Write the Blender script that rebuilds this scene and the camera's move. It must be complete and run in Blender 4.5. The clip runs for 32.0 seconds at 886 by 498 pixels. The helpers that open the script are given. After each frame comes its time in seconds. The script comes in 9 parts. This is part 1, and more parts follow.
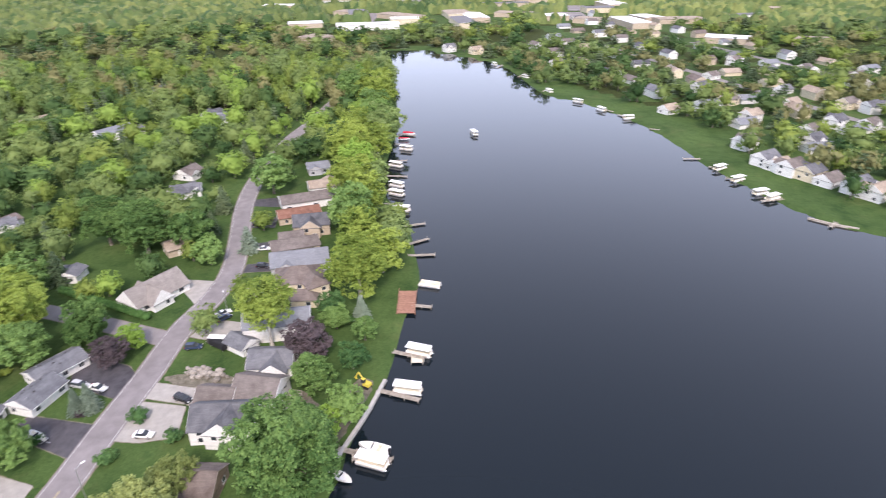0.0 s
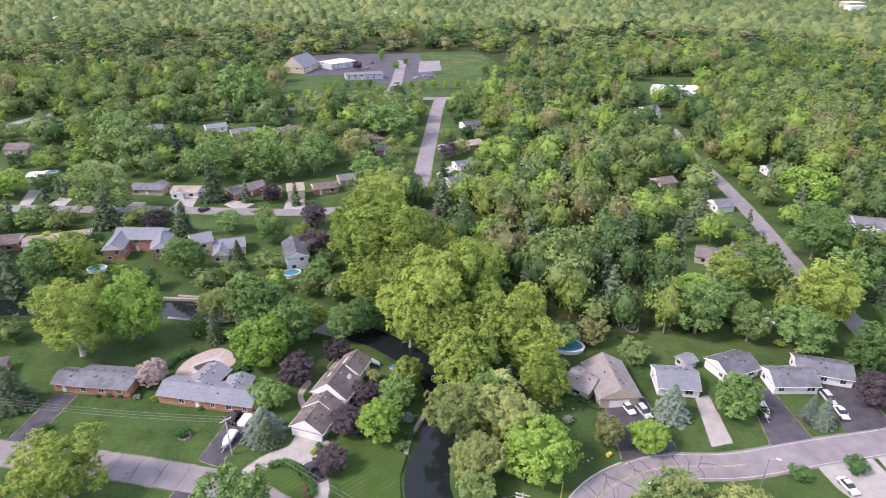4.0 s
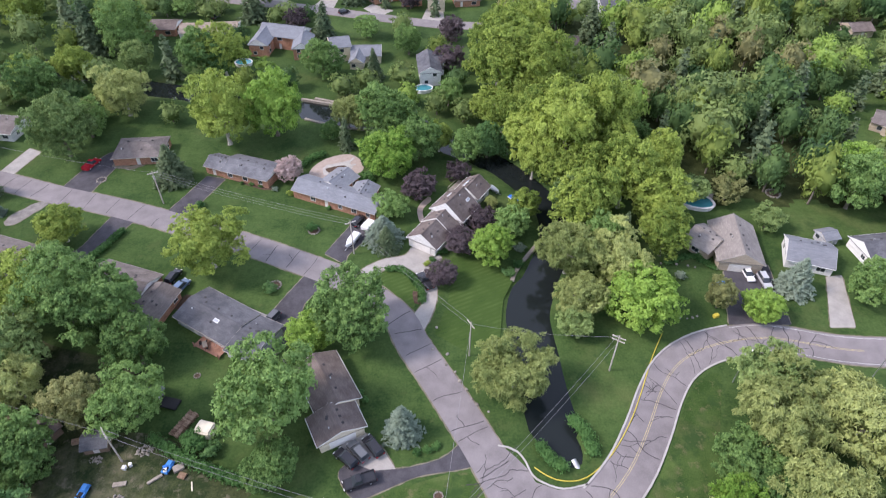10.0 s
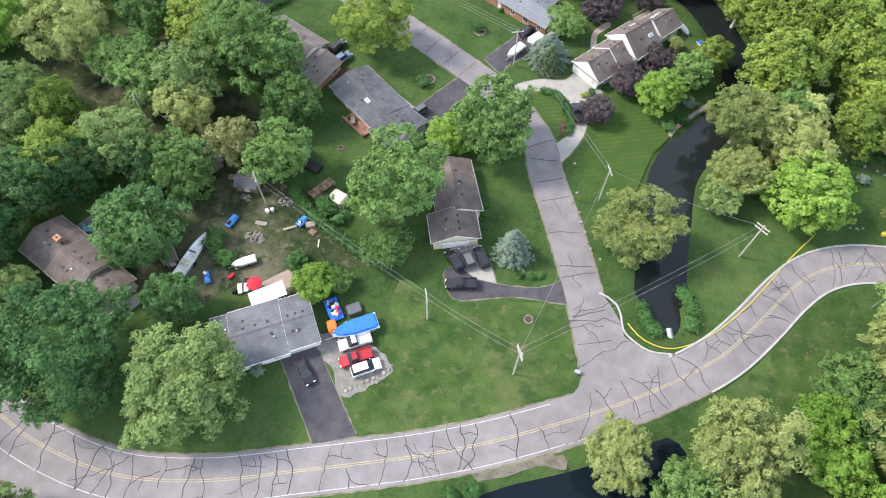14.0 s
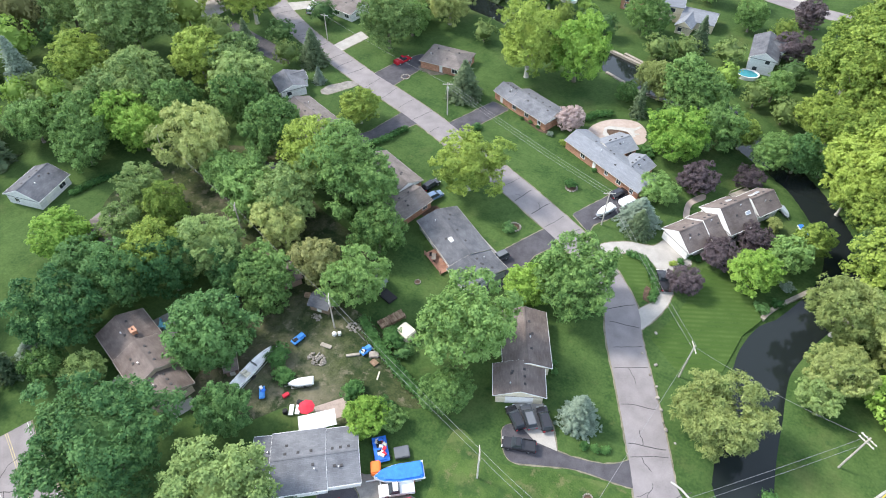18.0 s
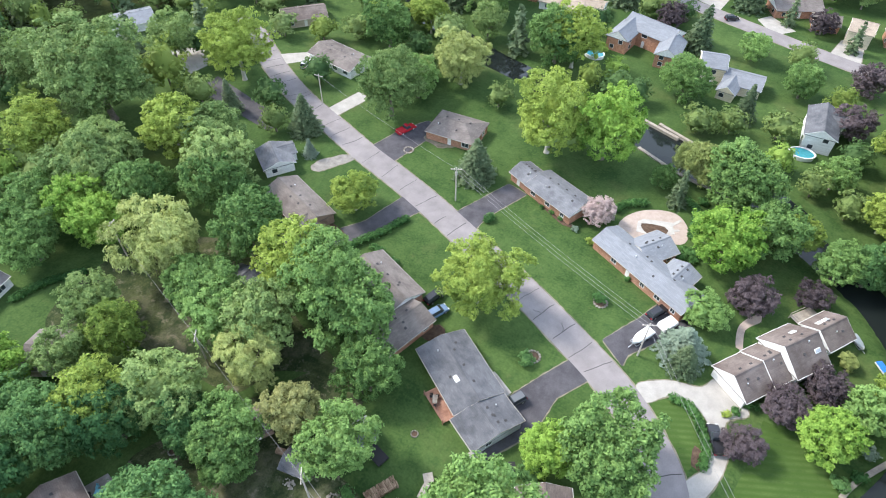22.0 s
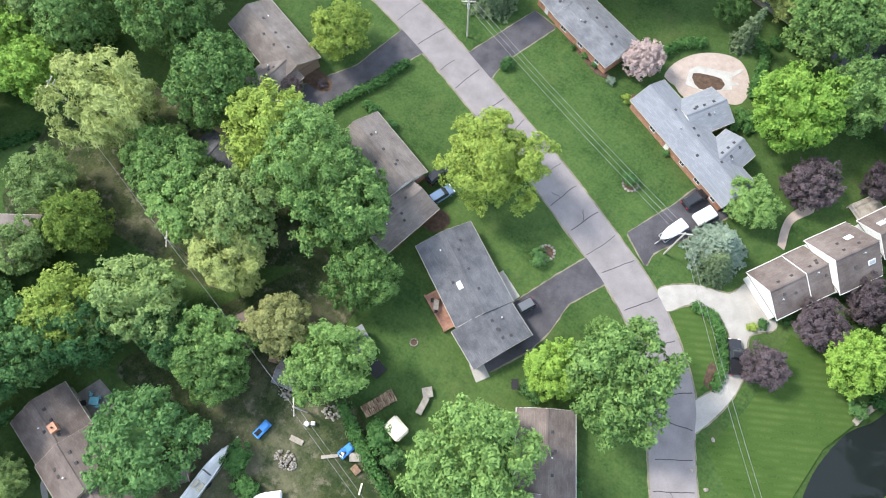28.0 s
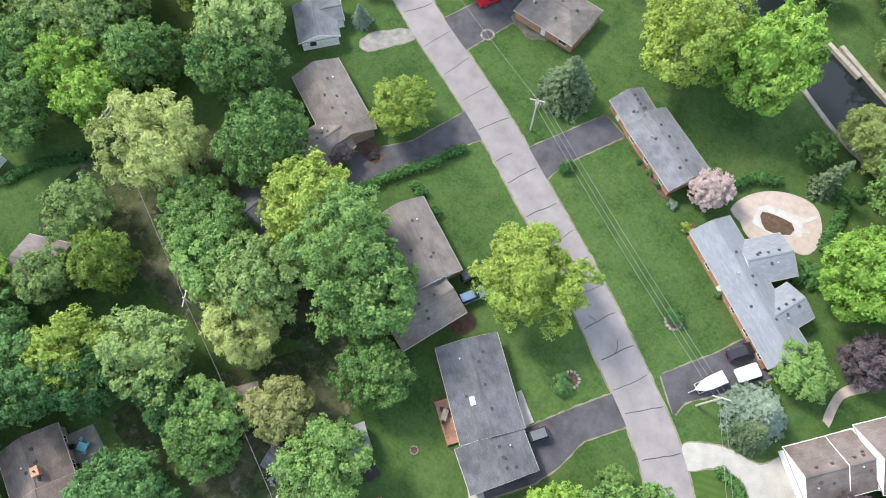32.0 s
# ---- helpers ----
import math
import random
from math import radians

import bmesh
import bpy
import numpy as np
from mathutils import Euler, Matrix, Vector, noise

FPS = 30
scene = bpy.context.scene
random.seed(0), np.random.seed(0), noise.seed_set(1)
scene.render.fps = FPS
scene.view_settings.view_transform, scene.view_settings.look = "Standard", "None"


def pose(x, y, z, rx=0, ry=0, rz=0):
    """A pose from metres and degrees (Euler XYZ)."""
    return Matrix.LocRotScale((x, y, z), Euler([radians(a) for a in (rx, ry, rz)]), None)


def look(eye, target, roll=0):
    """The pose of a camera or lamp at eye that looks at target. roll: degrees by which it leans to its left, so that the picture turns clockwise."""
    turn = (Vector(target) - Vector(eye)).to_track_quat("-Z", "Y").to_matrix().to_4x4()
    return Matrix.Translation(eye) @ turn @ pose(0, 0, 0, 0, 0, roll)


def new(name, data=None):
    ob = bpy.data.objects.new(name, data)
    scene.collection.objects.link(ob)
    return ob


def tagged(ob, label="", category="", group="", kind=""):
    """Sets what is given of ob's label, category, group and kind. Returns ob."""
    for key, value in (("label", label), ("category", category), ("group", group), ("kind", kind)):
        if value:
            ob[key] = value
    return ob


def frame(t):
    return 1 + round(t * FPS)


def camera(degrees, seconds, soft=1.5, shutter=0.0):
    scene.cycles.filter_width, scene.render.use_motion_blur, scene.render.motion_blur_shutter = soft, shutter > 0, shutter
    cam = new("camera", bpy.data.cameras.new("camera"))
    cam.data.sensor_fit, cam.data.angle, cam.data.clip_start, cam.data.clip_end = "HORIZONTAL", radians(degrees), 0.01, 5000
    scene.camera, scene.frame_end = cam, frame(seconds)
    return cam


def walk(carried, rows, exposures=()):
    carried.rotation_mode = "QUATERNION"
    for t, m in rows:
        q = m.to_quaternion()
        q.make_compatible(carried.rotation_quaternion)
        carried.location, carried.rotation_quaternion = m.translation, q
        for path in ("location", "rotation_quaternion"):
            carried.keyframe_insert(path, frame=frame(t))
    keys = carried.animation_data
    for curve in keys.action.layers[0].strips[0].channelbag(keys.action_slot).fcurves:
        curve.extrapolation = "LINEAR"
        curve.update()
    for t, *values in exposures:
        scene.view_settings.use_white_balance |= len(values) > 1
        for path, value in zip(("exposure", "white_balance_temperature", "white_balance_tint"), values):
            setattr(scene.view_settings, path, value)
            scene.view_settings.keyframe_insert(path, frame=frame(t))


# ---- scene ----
# ---------------------------------------------------------------- camera
cam = camera(70.80, 32.0, soft=1.0, shutter=0.2)


def row(t, x, y, z, yaw, pitch, roll):
    """One stop of the flight: place, heading clockwise from north, tilt and lean."""
    a, b = radians(yaw), radians(pitch)
    way = Vector((math.cos(b) * math.sin(a), math.cos(b) * math.cos(a), math.sin(b)))
    return t, look((x, y, z), Vector((x, y, z)) + way * 100, roll)


walk(cam, [
    row(0, -2.89, -1.77, 100.93, 87.61, -26.62, -0.57),
    row(0.5, -1.37, -1.02, 100.41, 73.65, -26.46, -0.12),
    row(1, -0.56, -0.53, 100.28, 60.52, -26.50, 0.13),
    row(1.5, -0.15, -0.46, 99.87, 47.73, -26.40, 0.18),
    row(2, 0.33, -0.76, 99.29, 37.15, -26.24, 0.16),
    row(2.5, 0.98, -1.20, 99.09, 30.04, -26.17, 0.07),
    row(3, 1.08, -1.44, 99.18, 24.41, -26.14, 0.05),
    row(3.5, 1.02, -1.55, 99.37, 18.36, -26.11, 0.13),
    row(4, 0.91, -1.55, 99.40, 12.68, -26.07, 0.21),
    row(4.5, 0.93, -1.49, 99.40, 7.09, -26.05, 0.28),
    row(6.5, 0.29, 0.41, 100.66, 0.25, -19.61, 0.44),
    row(7, 0.00, 0.00, 100.00, 0.00, -17.81, 0.52),
    row(7.5, 0.23, -0.36, 99.68, -0.22, -19.48, 0.43),
    row(8, 0.53, -0.50, 99.56, -0.42, -23.32, 0.44),
    row(8.5, 0.94, -0.48, 99.74, -0.62, -27.51, 0.38),
    row(9, 1.04, -0.44, 99.89, -0.68, -31.68, 0.40),
    row(9.5, 1.12, -0.62, 99.73, -0.70, -36.32, 0.45),
    row(10, 0.98, -0.55, 99.69, -0.62, -42.10, 0.59),
    row(10.5, 0.97, -0.41, 99.69, -0.56, -47.93, 0.71),
    row(11, 1.06, -0.28, 99.75, -0.48, -53.77, 0.83),
    row(11.5, 1.05, 0.40, 100.26, -0.39, -59.08, 0.96),
    row(12, 0.91, 0.90, 100.73, -0.39, -59.63, 1.05),
    row(12.5, 0.88, 0.89, 100.65, -3.88, -59.58, 1.03),
    row(13, 0.97, 0.80, 100.30, -8.79, -59.44, 1.01),
    row(13.5, 1.16, 0.62, 100.10, -14.26, -59.26, 0.95),
    row(14, 1.44, 0.65, 99.96, -20.01, -59.18, 0.87),
    row(14.5, 1.61, 0.85, 100.14, -26.05, -59.25, 0.79),
    row(15, 1.58, 1.24, 100.53, -28.54, -55.83, 0.63),
    row(15.5, 1.97, 1.00, 100.05, -29.61, -50.74, 0.46),
    row(17.5, 1.57, 2.19, 99.34, -31.29, -47.19, 0.26),
    row(18, 0.31, 3.92, 99.00, -31.38, -47.08, 0.28),
    row(18.5, -1.33, 6.44, 98.90, -31.45, -47.05, 0.38),
    row(19, -3.31, 9.71, 98.89, -31.44, -47.07, 0.40),
    row(19.5, -5.39, 13.31, 98.82, -31.44, -47.05, 0.39),
    row(20, -7.56, 17.00, 98.85, -31.43, -46.99, 0.43),
    row(20.5, -9.86, 20.86, 98.79, -31.35, -46.91, 0.45),
    row(21, -12.13, 24.83, 98.67, -31.29, -46.83, 0.45),
    row(21.5, -14.46, 28.60, 98.54, -31.78, -46.73, 0.50),
    row(22, -16.67, 32.21, 98.41, -32.45, -46.60, 0.58),
    row(22.5, -18.89, 35.70, 98.35, -32.72, -46.52, 0.63),
    row(23, -20.89, 38.80, 98.41, -32.83, -47.75, 0.72),
    row(23.5, -22.90, 41.81, 98.05, -32.83, -48.91, 0.83),
    row(24, -24.56, 44.17, 97.74, -32.78, -51.78, 1.16),
    row(24.5, -26.37, 46.85, 97.37, -32.42, -59.21, 1.59),
    row(25, -28.07, 49.27, 97.37, -32.30, -60.09, 1.77),
    row(25.5, -29.10, 51.16, 97.60, -32.53, -60.05, 1.61),
    row(26, -29.50, 52.49, 98.05, -32.85, -63.29, 1.22),
    row(26.5, -29.91, 54.04, 98.29, -33.54, -68.33, 0.79),
    row(28.5, -33.54, 61.70, 99.38, -35.67, -71.15, -1.34),
    row(29, -34.58, 63.38, 99.23, -36.62, -70.93, -1.18),
    row(29.5, -35.65, 65.28, 99.18, -40.33, -70.70, -0.94),
    row(30, -36.87, 67.20, 99.32, -43.72, -70.44, -0.73),
    row(30.5, -38.27, 68.95, 99.23, -44.78, -70.18, -0.60),
    row(31, -39.36, 70.52, 99.24, -45.46, -69.95, -0.52),
    row(31.5, -40.37, 71.59, 99.25, -45.70, -69.73, -0.52),
    row(32, -40.99, 72.29, 99.43, -45.91, -69.76, -0.53),
], exposures=[(0.0, 0.14, 6450, 26.0), (2.0, 0.12, 6450, 30.0), (4.0, 0.24, 6300, 32.0), (7.0, -0.16, 5750, 38.0), (8.0, -0.5, 5700, 41.0), (9.0, -0.18, 5950, 35.0), (10.0, 0.04, 6150, 26.0), (13.0, 0.36, 6380, 15.0), (15.0, 0.38, 6330, 14.0), (18.0, 0.58, 6250, 13.0), (23.0, 0.66, 6190, 13.0), (32.0, 0.6, 6320, 11.0)])

# ---------------------------------------------------------------- light
SUN_AZ, SUN_EL = 264.0, 45.0     # heading of the sun clockwise from north, and its height
world = bpy.data.worlds.new("sky")
scene.world = world
world.use_nodes = True
wn = world.node_tree.nodes
wl = world.node_tree.links
sky = wn.new("ShaderNodeTexSky")
sky.sky_type, sky.sun_disc = "NISHITA", False
sky.sun_elevation, sky.sun_rotation = radians(SUN_EL), radians(SUN_AZ)
sky.air_density, sky.dust_density, sky.ozone_density = 1.0, 4.0, 1.0
# thin haze over the whole sky, brighter towards the horizon
cloud = wn.new("ShaderNodeMix")
cloud.data_type = "RGBA"
cloud.inputs[0].default_value = 0.65
where = wn.new("ShaderNodeTexCoord")
split = wn.new("ShaderNodeSeparateXYZ")
wl.new(where.outputs["Generated"], split.inputs[0])
height = wn.new("ShaderNodeMath")
height.operation, height.use_clamp = "POWER", True
height.inputs[1].default_value = 0.8
wl.new(split.outputs["Z"], height.inputs[0])
haze = wn.new("ShaderNodeMix")
haze.data_type = "RGBA"
haze.inputs[6].default_value, haze.inputs[7].default_value = (24.5, 29.0, 34.0, 1.0), (4.1, 4.9, 6.1, 1.0)
wl.new(height.outputs[0], haze.inputs[0])
wl.new(haze.outputs[2], cloud.inputs[7])
wl.new(sky.outputs[0], cloud.inputs[6])
wl.new(cloud.outputs[2], wn["Background"].inputs["Color"])
wn["Background"].inputs["Strength"].default_value = 0.134
sun = new("sun", bpy.data.lights.new("sun", "SUN"))
sun.data.energy, sun.data.angle, sun.data.color = 4.2, radians(13), (1.0, 0.93, 0.8)
sun.matrix_world = look((0, 0, 300), (-math.sin(radians(SUN_AZ)) * 100, -math.cos(radians(SUN_AZ)) * 100,
                                      300 - math.tan(radians(SUN_EL)) * 100))


# ---------------------------------------------------------------- materials
def material(name, low, high, scale=1.0, rough=0.85, metal=0.0, fine=0.0, bump=0.0, rand=0.0, island=0.0, coarse=0.0, spec=0.3, mottle=0.0):
    """A surface between two colours: grain at `fine` per metre, patches at `scale` per metre and broad changes at `coarse`."""
    m = bpy.data.materials.new(name)
    m.use_nodes = True
    n, l = m.node_tree.nodes, m.node_tree.links
    p = n["Principled BSDF"]
    p.inputs["Roughness"].default_value, p.inputs["Metallic"].default_value = rough, metal
    p.inputs["Specular IOR Level"].default_value = spec
    geo = n.new("ShaderNodeNewGeometry")
    big = n.new("ShaderNodeTexNoise")
    big.inputs["Scale"].default_value, big.inputs["Detail"].default_value = scale, 5
    l.new(geo.outputs["Position"], big.inputs["Vector"])
    fac = big.outputs[0]

    def combine(a, b, op="ADD", v=None):
        q = n.new("ShaderNodeMath")
        q.operation = op
        l.new(a, q.inputs[0])
        if b is None:
            q.inputs[1].default_value = v
        else:
            l.new(b, q.inputs[1])
        return q.outputs[0]

    def spread(a, k):
        return combine(combine(a, None, "SUBTRACT", 0.5), None, "MULTIPLY", k)

    fac = combine(spread(fac, 1.7), None, "ADD", 0.5)
    grain = None
    if fine:
        g = n.new("ShaderNodeTexNoise")
        g.inputs["Scale"].default_value, g.inputs["Detail"].default_value = fine, 3
        l.new(geo.outputs["Position"], g.inputs["Vector"])
        grain = g.outputs[0]
        fac = combine(fac, spread(grain, 1.1))
    if mottle:
        g = n.new("ShaderNodeTexNoise")
        g.inputs["Scale"].default_value, g.inputs["Detail"].default_value, g.inputs["Roughness"].default_value = 0.75, 6, 0.7
        l.new(geo.outputs["Position"], g.inputs["Vector"])
        fac = combine(fac, spread(g.outputs[0], mottle))
    if coarse:
        g = n.new("ShaderNodeTexNoise")
        g.inputs["Scale"].default_value, g.inputs["Detail"].default_value = coarse, 3
        l.new(geo.outputs["Position"], g.inputs["Vector"])
        fac = combine(fac, spread(g.outputs[0], 1.6))
    if rand:
        o = n.new("ShaderNodeObjectInfo")
        fac = combine(fac, spread(o.outputs["Random"], rand))
    if island:
        fac = combine(fac, spread(geo.outputs["Random Per Island"], island))
    ramp = n.new("ShaderNodeMix")
    ramp.data_type, ramp.clamp_factor = "RGBA", True
    ramp.inputs[6].default_value, ramp.inputs[7].default_value = (*low, 1), (*high, 1)
    l.new(fac, ramp.inputs[0])
    l.new(ramp.outputs[2], p.inputs["Base Color"])
    if bump:
        b = n.new("ShaderNodeBump")
        b.inputs["Strength"].default_value, b.inputs["Distance"].default_value = bump, 0.05
        l.new(grain or big.outputs[0], b.inputs["Height"])
        l.new(b.outputs[0], p.inputs["Normal"])
    return m


def leaf(name, low, high, glow=0.3, scale=0.9, island=0.55):
    """Foliage: a little light comes through each leaf."""
    m = material(name, low, high, scale=scale, rough=0.7, rand=0.6, island=island, coarse=0.06, spec=0.15)
    n, l = m.node_tree.nodes, m.node_tree.links
    p, out = n["Principled BSDF"], n["Material Output"]
    colour = p.inputs["Base Color"].links[0].from_socket
    t = n.new("ShaderNodeBsdfTranslucent")
    l.new(colour, t.inputs["Color"])
    mix = n.new("ShaderNodeMixShader")
    mix.inputs[0].default_value = glow
    l.new(p.outputs[0], mix.inputs[1])
    l.new(t.outputs[0], mix.inputs[2])
    l.new(mix.outputs[0], out.inputs["Surface"])
    return m


def rows_of(m, width, height, mortar, dark, rotate=(0, 0, 0)):
    """Courses (shingles, siding, bricks) drawn over a material by its own object's coordinates."""
    n, l = m.node_tree.nodes, m.node_tree.links
    p = n["Principled BSDF"]
    colour = p.inputs["Base Color"].links[0].from_socket
    co = n.new("ShaderNodeTexCoord")
    mp = n.new("ShaderNodeMapping")
    mp.inputs["Rotation"].default_value = rotate
    l.new(co.outputs["UV"], mp.inputs["Vector"])
    b = n.new("ShaderNodeTexBrick")
    b.inputs["Scale"].default_value = 1.0
    b.inputs["Brick Width"].default_value, b.inputs["Row Height"].default_value = width, height
    b.inputs["Mortar Size"].default_value = mortar
    b.inputs["Color1"].default_value, b.inputs["Color2"].default_value = (1, 1, 1, 1), (0.82, 0.82, 0.82, 1)
    b.inputs["Mortar"].default_value = (dark, dark, dark, 1)
    l.new(mp.outputs[0], b.inputs["Vector"])
    mul = n.new("ShaderNodeMix")
    mul.data_type, mul.blend_type = "RGBA", "MULTIPLY"
    mul.inputs[0].default_value = 1.0
    l.new(colour, mul.inputs[6])
    l.new(b.outputs["Color"], mul.inputs[7])
    l.new(mul.outputs[2], p.inputs["Base Color"])
    bump = n.new("ShaderNodeBump")
    bump.inputs["Strength"].default_value, bump.inputs["Distance"].default_value = 0.5, 0.02
    l.new(b.outputs["Fac"], bump.inputs["Height"])
    bump.invert = True
    l.new(bump.outputs[0], p.inputs["Normal"])
    return m


def mown(m, angle, width):
    """Mowing stripes over a lawn."""
    n, l = m.node_tree.nodes, m.node_tree.links
    p = n["Principled BSDF"]
    colour = p.inputs["Base Color"].links[0].from_socket
    geo = n.new("ShaderNodeNewGeometry")
    mp = n.new("ShaderNodeMapping")
    mp.inputs["Rotation"].default_value = (0, 0, radians(angle))
    l.new(geo.outputs["Position"], mp.inputs["Vector"])
    w = n.new("ShaderNodeTexWave")
    w.inputs["Scale"].default_value, w.inputs["Distortion"].default_value = math.pi / (10 * width), 0.6
    l.new(mp.outputs[0], w.inputs["Vector"])
    mul = n.new("ShaderNodeMix")
    mul.data_type = "RGBA"
    l.new(w.outputs["Fac"], mul.inputs[0])
    l.new(colour, mul.inputs[6])
    mul.inputs[7].default_value = (0.044, 0.082, 0.018, 1)
    l.new(mul.outputs[2], p.inputs["Base Color"])
    return m


def plain(name, colour, rough=0.5, metal=0.0, spread=0.12, **kw):
    lo = tuple(c * (1 - spread) for c in colour)
    hi = tuple(min(1, c * (1 + spread)) for c in colour)
    return material(name, lo, hi, scale=1.3, fine=9.0, rough=rough, metal=metal, **kw)


M = {}
M["grass"] = material("grass", (0.025, 0.055, 0.015), (0.070, 0.115, 0.033), scale=0.16, fine=2.2, rough=0.95, bump=0.7, coarse=0.035, mottle=1.3, spec=0.1)
M["lawn"] = material("lawn", (0.028, 0.060, 0.014), (0.078, 0.123, 0.033), scale=0.3, fine=4.0, rough=0.95, bump=0.5, coarse=0.05, spec=0.1)
M["stripes"] = material("striped_lawn", (0.030, 0.062, 0.014), (0.076, 0.119, 0.033), scale=0.3, fine=4.0, rough=0.95, bump=0.5, coarse=0.05, spec=0.1)
# weeds and worn earth, darkened further to stand in for tree shade
M["yard"] = material("weedy_shaded_yard", (0.022, 0.036, 0.015), (0.070, 0.082, 0.036), scale=0.4, fine=3.0, rough=1.0, bump=0.8, coarse=0.08, mottle=1.5, spec=0.05)
# litter and undergrowth, its dark tone includes the deep shade between crowns
M["floor"] = material("shaded_woodland_floor", (0.018, 0.030, 0.010), (0.060, 0.072, 0.026), scale=0.5, fine=3.0, rough=1.0, bump=0.8, spec=0.05)
M["dirt"] = material("bare_earth", (0.07, 0.066, 0.042), (0.21, 0.185, 0.15), scale=0.7, fine=6.0, rough=1.0, bump=0.8)
M["verge"] = material("gritty_verge", (0.085, 0.085, 0.05), (0.25, 0.225, 0.165), scale=0.5, fine=5.0, rough=1.0, bump=0.6, mottle=1.2)
M["gravel"] = material("gravel", (0.13, 0.122, 0.112), (0.28, 0.262, 0.24), scale=0.8, fine=14.0, rough=1.0, bump=0.9)
M["road"] = material("worn_asphalt", (0.162, 0.147, 0.149), (0.246, 0.226, 0.228), scale=0.35, fine=7.0, rough=0.9, bump=0.25, coarse=0.06)
M["asphalt"] = material("dark_asphalt", (0.040, 0.038, 0.045), (0.085, 0.081, 0.090), scale=0.5, fine=8.0, rough=0.85, bump=0.3, coarse=0.12)
M["concrete"] = material("concrete", (0.255, 0.242, 0.222), (0.37, 0.352, 0.325), scale=0.5, fine=6.0, rough=0.85, bump=0.2)
M["kerb"] = material("kerb_concrete", (0.30, 0.29, 0.27), (0.44, 0.425, 0.40), scale=0.8, fine=8.0, rough=0.85)
M["paver"] = material("pink_pavers", (0.27, 0.215, 0.185), (0.39, 0.325, 0.285), scale=0.9, fine=5.0, rough=0.9, bump=0.3, rand=0.5)
M["crack"] = plain("crack_sealant", (0.045, 0.043, 0.045), 0.7)
M["white_line"] = material("white_road_paint", (0.34, 0.34, 0.33), (0.62, 0.62, 0.60), scale=1.2, fine=6.0, rough=0.7)
M["yellow_line"] = material("yellow_road_paint", (0.27, 0.235, 0.16), (0.52, 0.43, 0.20), scale=1.2, fine=6.0, rough=0.7)
M["yellow"] = plain("yellow_plastic", (0.52, 0.43, 0.06), 0.5)
M["bed"] = material("mulch", (0.045, 0.028, 0.02), (0.12, 0.08, 0.055), scale=1.2, fine=10.0, rough=1.0, bump=0.8)


mown(M["stripes"], 62, 1.1)


def thin_turf(m, dry, clover, more=0.0):
    """Dry straw-coloured patches and darker clover over turf, each with an outline of its own."""
    n, l = m.node_tree.nodes, m.node_tree.links
    p = n["Principled BSDF"]
    geo = n.new("ShaderNodeNewGeometry")
    for scale, detail, lo, hi, colour, most in ((0.045, 7, 0.54, 0.72, dry, 0.5), (0.16, 8, 0.55, 0.66, clover, 0.7), (0.5, 6, 0.60, 0.70, dry, 0.35)):
        g = n.new("ShaderNodeTexNoise")
        g.inputs["Scale"].default_value, g.inputs["Detail"].default_value, g.inputs["Roughness"].default_value = scale, detail, 0.68
        l.new(geo.outputs["Position"], g.inputs["Vector"])
        r = n.new("ShaderNodeMapRange")
        r.inputs["From Min"].default_value, r.inputs["From Max"].default_value, r.inputs["To Max"].default_value = lo - more, hi - more, min(1, most + 4 * more)
        l.new(g.outputs[0], r.inputs["Value"])
        mix = n.new("ShaderNodeMix")
        mix.data_type = "RGBA"
        l.new(r.outputs[0], mix.inputs[0])
        l.new(p.inputs["Base Color"].links[0].from_socket, mix.inputs[6])
        mix.inputs[7].default_value = (*colour, 1)
        l.new(mix.outputs[2], p.inputs["Base Color"])
    return m


thin_turf(M["grass"], (0.112, 0.118, 0.046), (0.024, 0.056, 0.017))
thin_turf(M["lawn"], (0.135, 0.125, 0.062), (0.030, 0.062, 0.018), 0.05)
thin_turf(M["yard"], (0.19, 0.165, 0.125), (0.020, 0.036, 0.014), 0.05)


def water(name, colour, rough, wave, height):
    m = bpy.data.materials.new(name)
    m.use_nodes = True
    n, l = m.node_tree.nodes, m.node_tree.links
    p = n["Principled BSDF"]
    p.inputs["Base Color"].default_value, p.inputs["Roughness"].default_value = (*colour, 1), rough
    p.inputs["IOR"].default_value, p.inputs["Specular IOR Level"].default_value = 1.33, 0.5
    geo = n.new("ShaderNodeNewGeometry")
    a = n.new("ShaderNodeTexNoise")
    a.inputs["Scale"].default_value, a.inputs["Detail"].default_value = wave, 4
    l.new(geo.outputs["Position"], a.inputs["Vector"])
    b = n.new("ShaderNodeBump")
    b.inputs["Strength"].default_value, b.inputs["Distance"].default_value = 0.5, height
    l.new(a.outputs[0], b.inputs["Height"])
    if height:
        l.new(b.outputs[0], p.inputs["Normal"])
    return m


M["water"] = water("lake_water", (0.005, 0.009, 0.013), 0.06, 0.45, 0.008)
M["canal"] = water("canal_water", (0.012, 0.016, 0.016), 0.05, 0.5, 0.004)


def roofing(name, lo, hi):
    return rows_of(material(name, lo, hi, scale=0.55, fine=7.0, rough=0.95, coarse=0.15, island=0.15, spec=0.2), 0.9, 0.28, 0.025, 0.78)


def siding(name, c, height=0.2, width=8.0):
    return rows_of(plain(name, c, 0.65, spread=0.08), width, height, 0.02, 0.7)


